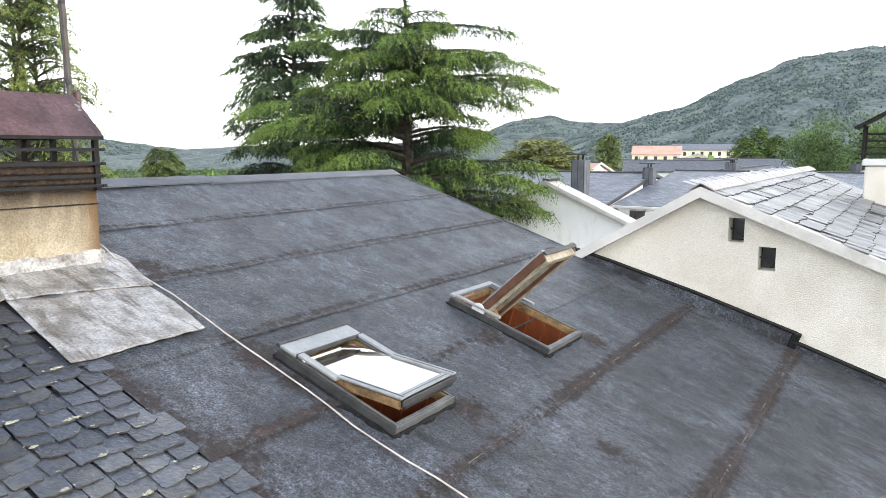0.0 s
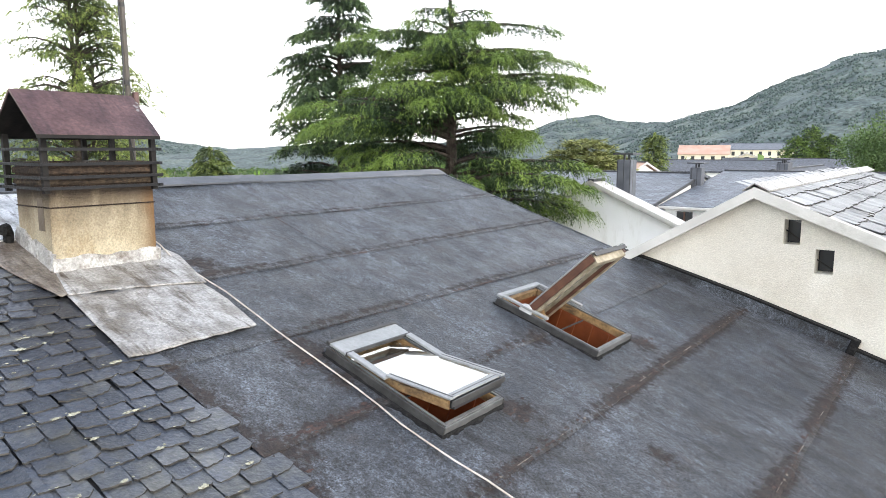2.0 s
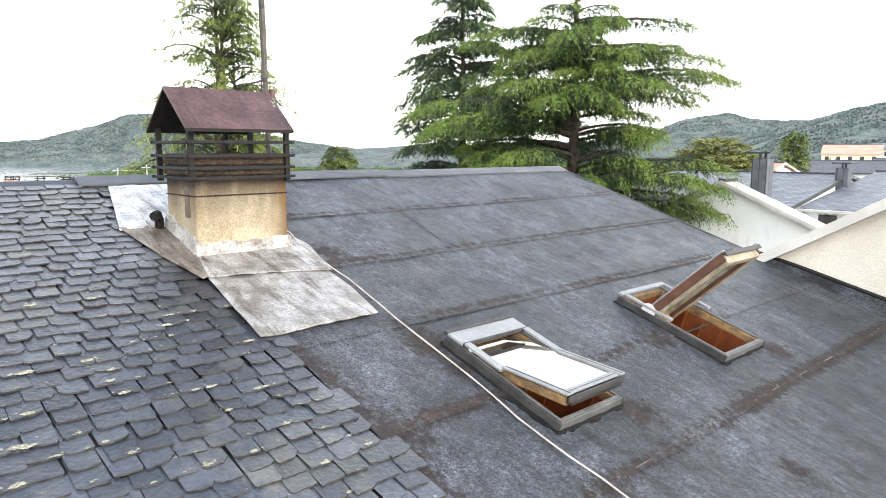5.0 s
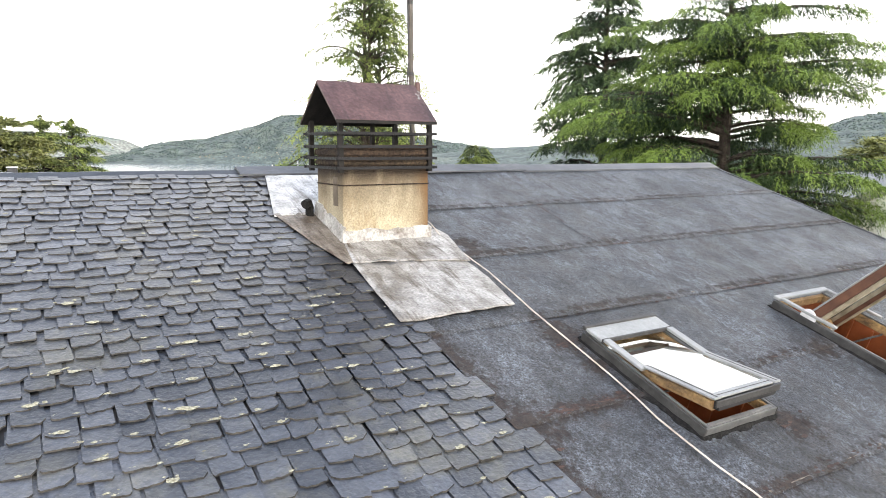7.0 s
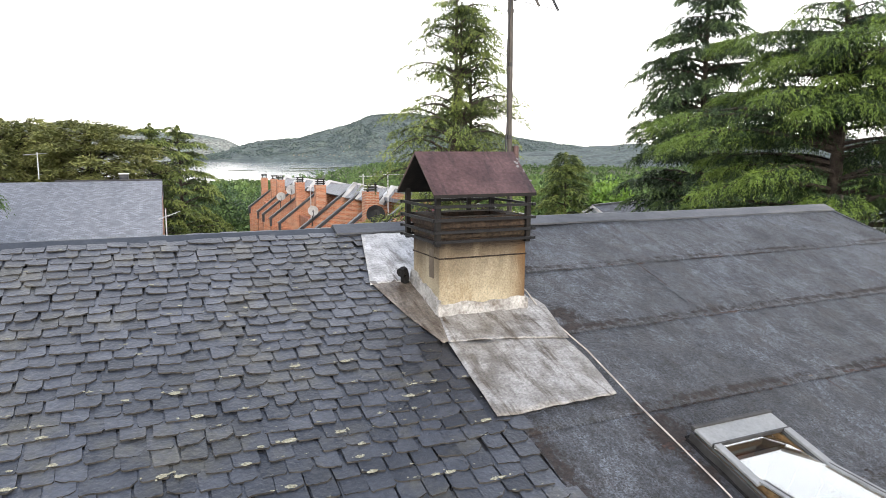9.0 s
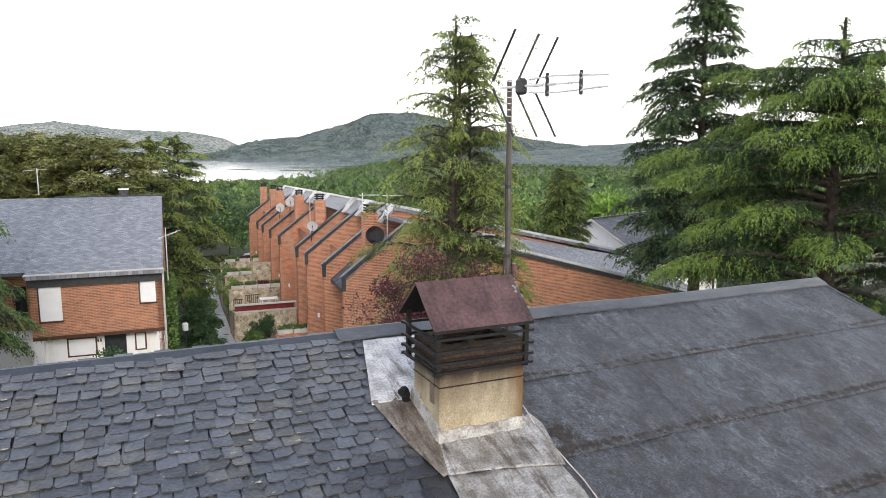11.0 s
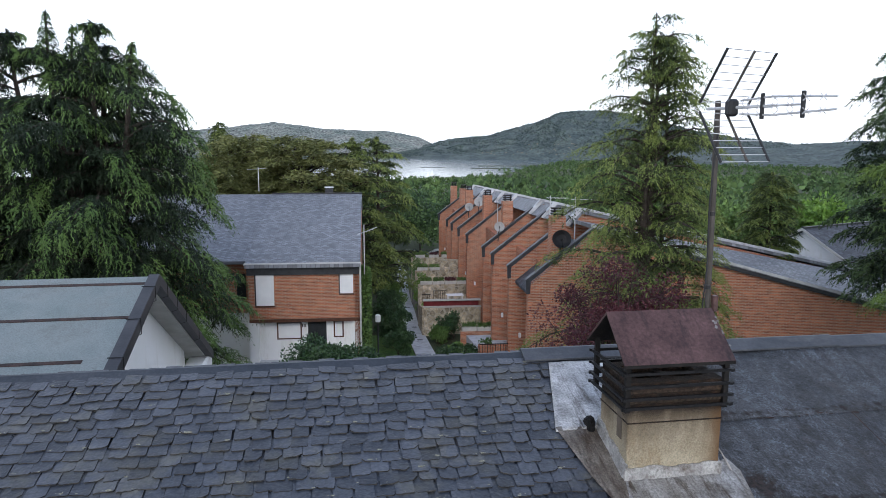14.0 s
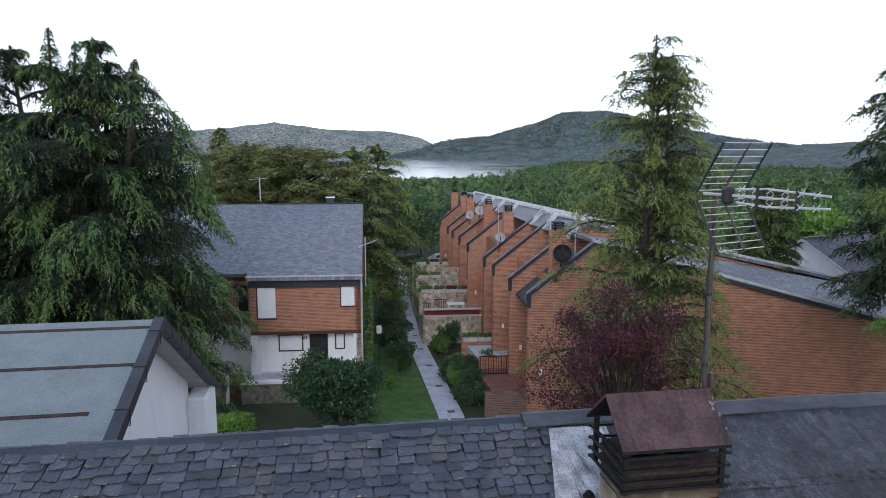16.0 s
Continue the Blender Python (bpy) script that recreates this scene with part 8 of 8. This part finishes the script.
def long_house(label, x0, x1, z0, z1, y0, y1, windows=()):
    """A house whose long slate slope falls towards the west, from a ridge at x1 to eaves at x0."""
    ob = thing("white_house", label, "house", (x0, (y0 + y1) / 2, 0))
    h, w = (y1 - y0) / 2, x1 - x0
    part("roof", prism([(0, z0), (w, z1), (2 * w, z0), (2 * w, z0 - 0.12), (w, z1 - 0.12), (0, z0 - 0.12)], -h, h, "y"), M["tile_grey"], ob, "grey slate roof slope")
    part("wall", prism([(0.3, -2), (0.3, z0 - 0.1), (w, z1 - 0.14), (2 * w - 0.3, z0 - 0.1), (2 * w - 0.3, -2)], -h + 0.12, h - 0.12, "y"), M["white_paint"], ob)
    part("ridge", boxes((w - 0.1, w + 0.1, -h, h, z1 - 0.03, z1 + 0.05)), M["dark_trim"], ob)
    part("verge", prism([(0, z0 + 0.02), (w, z1 + 0.02), (w, z1 - 0.1), (0, z0 - 0.1)], -h - 0.05, -h - 0.002, "y"), M["dark_trim"], ob, "dark verge strip")
    part("gutter", boxes((-0.1, 0.02, -h, h, z0 - 0.12, z0 - 0.02), bevel=0.02), M["verge_board"], ob)
    for y, z, ww, hh in windows:
        win = part("window", boxes((0.26, 0.3, y - (y0 + y1) / 2, y - (y0 + y1) / 2 + ww, z, z + hh)), M["window_dark"], ob)
        part("frame", boxes((0.24, 0.29, y - (y0 + y1) / 2 + ww * 0.45, y - (y0 + y1) / 2 + ww * 0.55, z, z + hh)), M["sash_brown"], win)
    return ob


long_house("white house with a grey slate slope beyond a cedar", 24, 30, 7.51, 8.5, 8.7, 16)
long_house("white house with a grey slate slope and dark window", 24.7, 32.7, 7.53, 8.56, -2.5, 8.6, ((7.5, 6.9, 0.55, 0.42),))
gabled("white_house", "long white house under a dark slate roof", 44, 60, 9.0, 5, 8, 8.3, 0.35, "white_paint", "tile_dark", -2)
gabled("white_house", "long white house under a dark slate roof", 44, 66, 2.0, 4, 4, 8.2, 0.35, "white_paint", "tile_dark", -2)
gabled("white_house", "white house among trees beyond the terrace", 28, 38, 36.5, 3.0, 4.0, 6.2, 0.55, "white_paint", "tile_dark", -2, turn=20, windows=((-1.5, 3.2, 1.0, 1.2),))
gabled("apartment_building", "cream building with an orange tiled roof", 196, 208.5, 52.3, 5, 5, 10.7, 0.45, "cream", "orange_roof", -3, turn=104, side_windows=5)
gabled("apartment_building", "long cream apartment block under a grey slate roof", 232, 252, 43.8, 6, 6, 11.4, 0.3, "cream", "tile_grey", -3, turn=104, side_windows=8)
gabled("town_house", "cream gabled house with a small window", 130.5, 142, 31.7, 4.3, 4.3, 8.9, 0.38, "cream", "tile_dark", -3, turn=14, windows=((-0.4, 7.4, 0.8, 0.8),))
gabled("town_house", "white house under a long grey slate roof", 80.4, 92, 16.1, 5, 5, 8.35, 0.2, "white_paint", "tile_dark", -2, turn=104, side_windows=4)
gabled("town_house", "white house under a long grey slate roof", 106.6, 122, 13.0, 5, 5, 8.3, 0.2, "white_paint", "tile_dark", -2, turn=104, side_windows=5)
gabled("town_house", "small house with a red tiled roof", 53.4, 58, 20.3, 2.5, 2.5, 8.5, 0.45, "white_paint", "orange_roof", -2, turn=70)
for x, y, z, w, h in ((21.2, 8.4, 8.1, 0.46, 1.07), (29.0, 8.65, 8.2, 0.45, 0.57), (36.0, 6.9, 8.0, 0.5, 0.85), (45.4, 8.7, 8.0, 0.7, 0.75), (58, 3.0, 7.6, 0.7, 0.9)):
    ob = thing("chimney", "slate-hung chimney on a house roof", "chimney", (x, y, z))
    part("shaft", boxes((-w / 2, w / 2, -w / 2, w / 2, -0.6, h), bevel=0.02), M["tile_dark"], ob)
    part("slab", boxes((-w / 2 - 0.1, w / 2 + 0.1, -w / 2 - 0.1, w / 2 + 0.1, h + 0.15, h + 0.20)), M["dark_trim"], ob)
    for q in (-1, 1):
        part("leg", boxes((q * w * 0.4 - 0.03, q * w * 0.4 + 0.03, -0.03, 0.03, h, h + 0.15)), M["dark_trim"], ob)
conifer("pine_tree", "broad pine among houses", (44.7, 21.0, -1.5), 11.7, lambda h: 0.6 + 4.2 * min(1, (1 - h) / 0.3), 56, 120, needle="pine_leaf", density=0.6, low=0.45, size=0.36, droop=0.05, weep=0.0, count=4)
conifer("conifer_tree", "green conifer among houses", (59, 21.8, -2), 12.9, lambda h: 0.3 + 3.2 * (1 - h), 64, 121, needle="spruce", density=0.6, size=0.36, count=4)
conifer("conifer_tree", "green conifer among houses", (55, 23.6, -2), 11.4, lambda h: 0.3 + 2.2 * (1 - h), 50, 127, needle="spruce", density=0.5, size=0.36, count=4)
for x, y, h, sd in ((121, 20.1, 16.2, 122), (114.4, 20.9, 14.5, 123), (120.3, 17.4, 14.8, 124)):
    conifer("conifer_tree", "dark conifer near town houses", (x, y, -3), h, lambda h: 0.4 + 4.6 * (1 - h) ** 0.6, 60, sd, needle="cedar", density=0.5, size=0.5, count=3)
leafy("poplar_tree", "tall fresh green broadleaf tree", (80.5, 7.7, -2), 15.2, (3.6, 3.6, 6.2), 125, "poplar", 26000, 0.22, 110, "tree", 0.3, 0.3)
leafy("poplar_tree", "tall fresh green broadleaf tree", (74.5, 2.3, -2), 15.6, (3.0, 3.0, 6.2), 126, "poplar", 24000, 0.22, 100, "tree", 0.3, 0.3)

# far houses on the hillside above the lake
rng = np.random.default_rng(130)
bm = bmesh.new()
rise = {9.5: 0.002, 13: 0.011, 17: 0.03, 19: 0.045, 22.5: 0.046, 26: 0.031, 30: 0.015}
for _ in range(60):
    a = rng.uniform(12, 28)
    k = rng.uniform(0.1, 0.5) ** 1.2
    top = 11 + 3000 * float(np.interp(a, list(rise), list(rise.values())))
    d = 3000 - 480 * (1 - k)
    z = -46 + (top + 46) * (1 - (1 - k) ** 1.25)
    x, y = d * math.sin(radians(a)), d * math.cos(radians(a))
    w = rng.uniform(0.8, 2.4)
    box(bm, x - w, x + w, y - 3, y + 3, z - 12, z + rng.uniform(1, 3.2))
tagged(part("far_houses", bm, M["wood_grey"]), "tiny pale houses on a far hillside", "houses", kind="stuff")

# ---- slates, course by course ----
SLATE_V1 = rv(RIDGE_Y) - 0.07
slope = thing("slate_slope", "weathered blue-grey slates with yellow-green lichen spots", "slate roof", kind="structure")


def clear_of_chimney(x, v):
    y = v * CP
    if y > 5.78 or y < 3.30:
        return True
    return x + 0.06 < np.interp(y, [3.3, 3.4, 4.17, 4.53, 4.93, 5.3, 5.75], [2.40, 2.36, 2.33, 2.24, 2.16, 2.24, 2.34]) + 0.07


slate_field(slope, ROOF, -5.0, 2.50, -1.2, SLATE_V1, 0.139, 0.105, M["slate"], 140, (0.3, 2.4, rv(2.7), rv(4.3)), keep=clear_of_chimney, thick=0.0068, variants=22)
slate_field(nb, NROOF, NX - 0.05, 16.5, -5.0, -0.04, 0.24, 0.235, M["slate_light"], 141, (NX - 0.2, 12.2, -3.2, 0), thick=0.014, snug=0.96)


def lichen_patch(bm, rng, x, v, r, w):
    """A crust along a slate's tail: one long uneven patch and a few dots beside it."""
    lobes = [(x, v, r, 0.42)] + [(x + rng.normal(0, r * 1.5), v + abs(rng.normal(0, r * 0.4)), r * rng.uniform(0.12, 0.4), 0.8) for _ in range(int(rng.integers(1, 5)))]
    for cx, cv, q, flat in lobes:
        k = 11 if q == r else 6
        ring = [bm.verts.new(ROOF @ Vector((cx + q * rng.uniform(0.65, 1.15) * math.cos(6.283 * j / k), cv + flat * q * rng.uniform(0.6, 1.2) * math.sin(6.283 * j / k), w + 0.001 * rng.random()))) for j in range(k)]
        top = bm.verts.new(ROOF @ Vector((cx, cv, w + 0.002)))
        for j in range(k):
            bm.faces.new((top, ring[j], ring[(j + 1) % k]))


rng = np.random.default_rng(150)
bm = bmesh.new()
for k in range(900):
    low = rng.random() < 0.8
    row = int(rng.integers(17, 52) if low else rng.integers(0, 17))
    x = rng.uniform(-2.5, 2.4)
    v = SLATE_V1 - (row + 1) * 0.105 + abs(rng.normal(0.006, 0.010))
    if clear_of_chimney(x, v):
        lichen_patch(bm, rng, x, v, (0.006 + 0.034 * rng.random() ** 2.4) * (1 if low else 0.6), 0.0285)
tagged(part("lichen", bm, M["lichen"], slope), "yellow-green lichen crusts", kind="stuff")
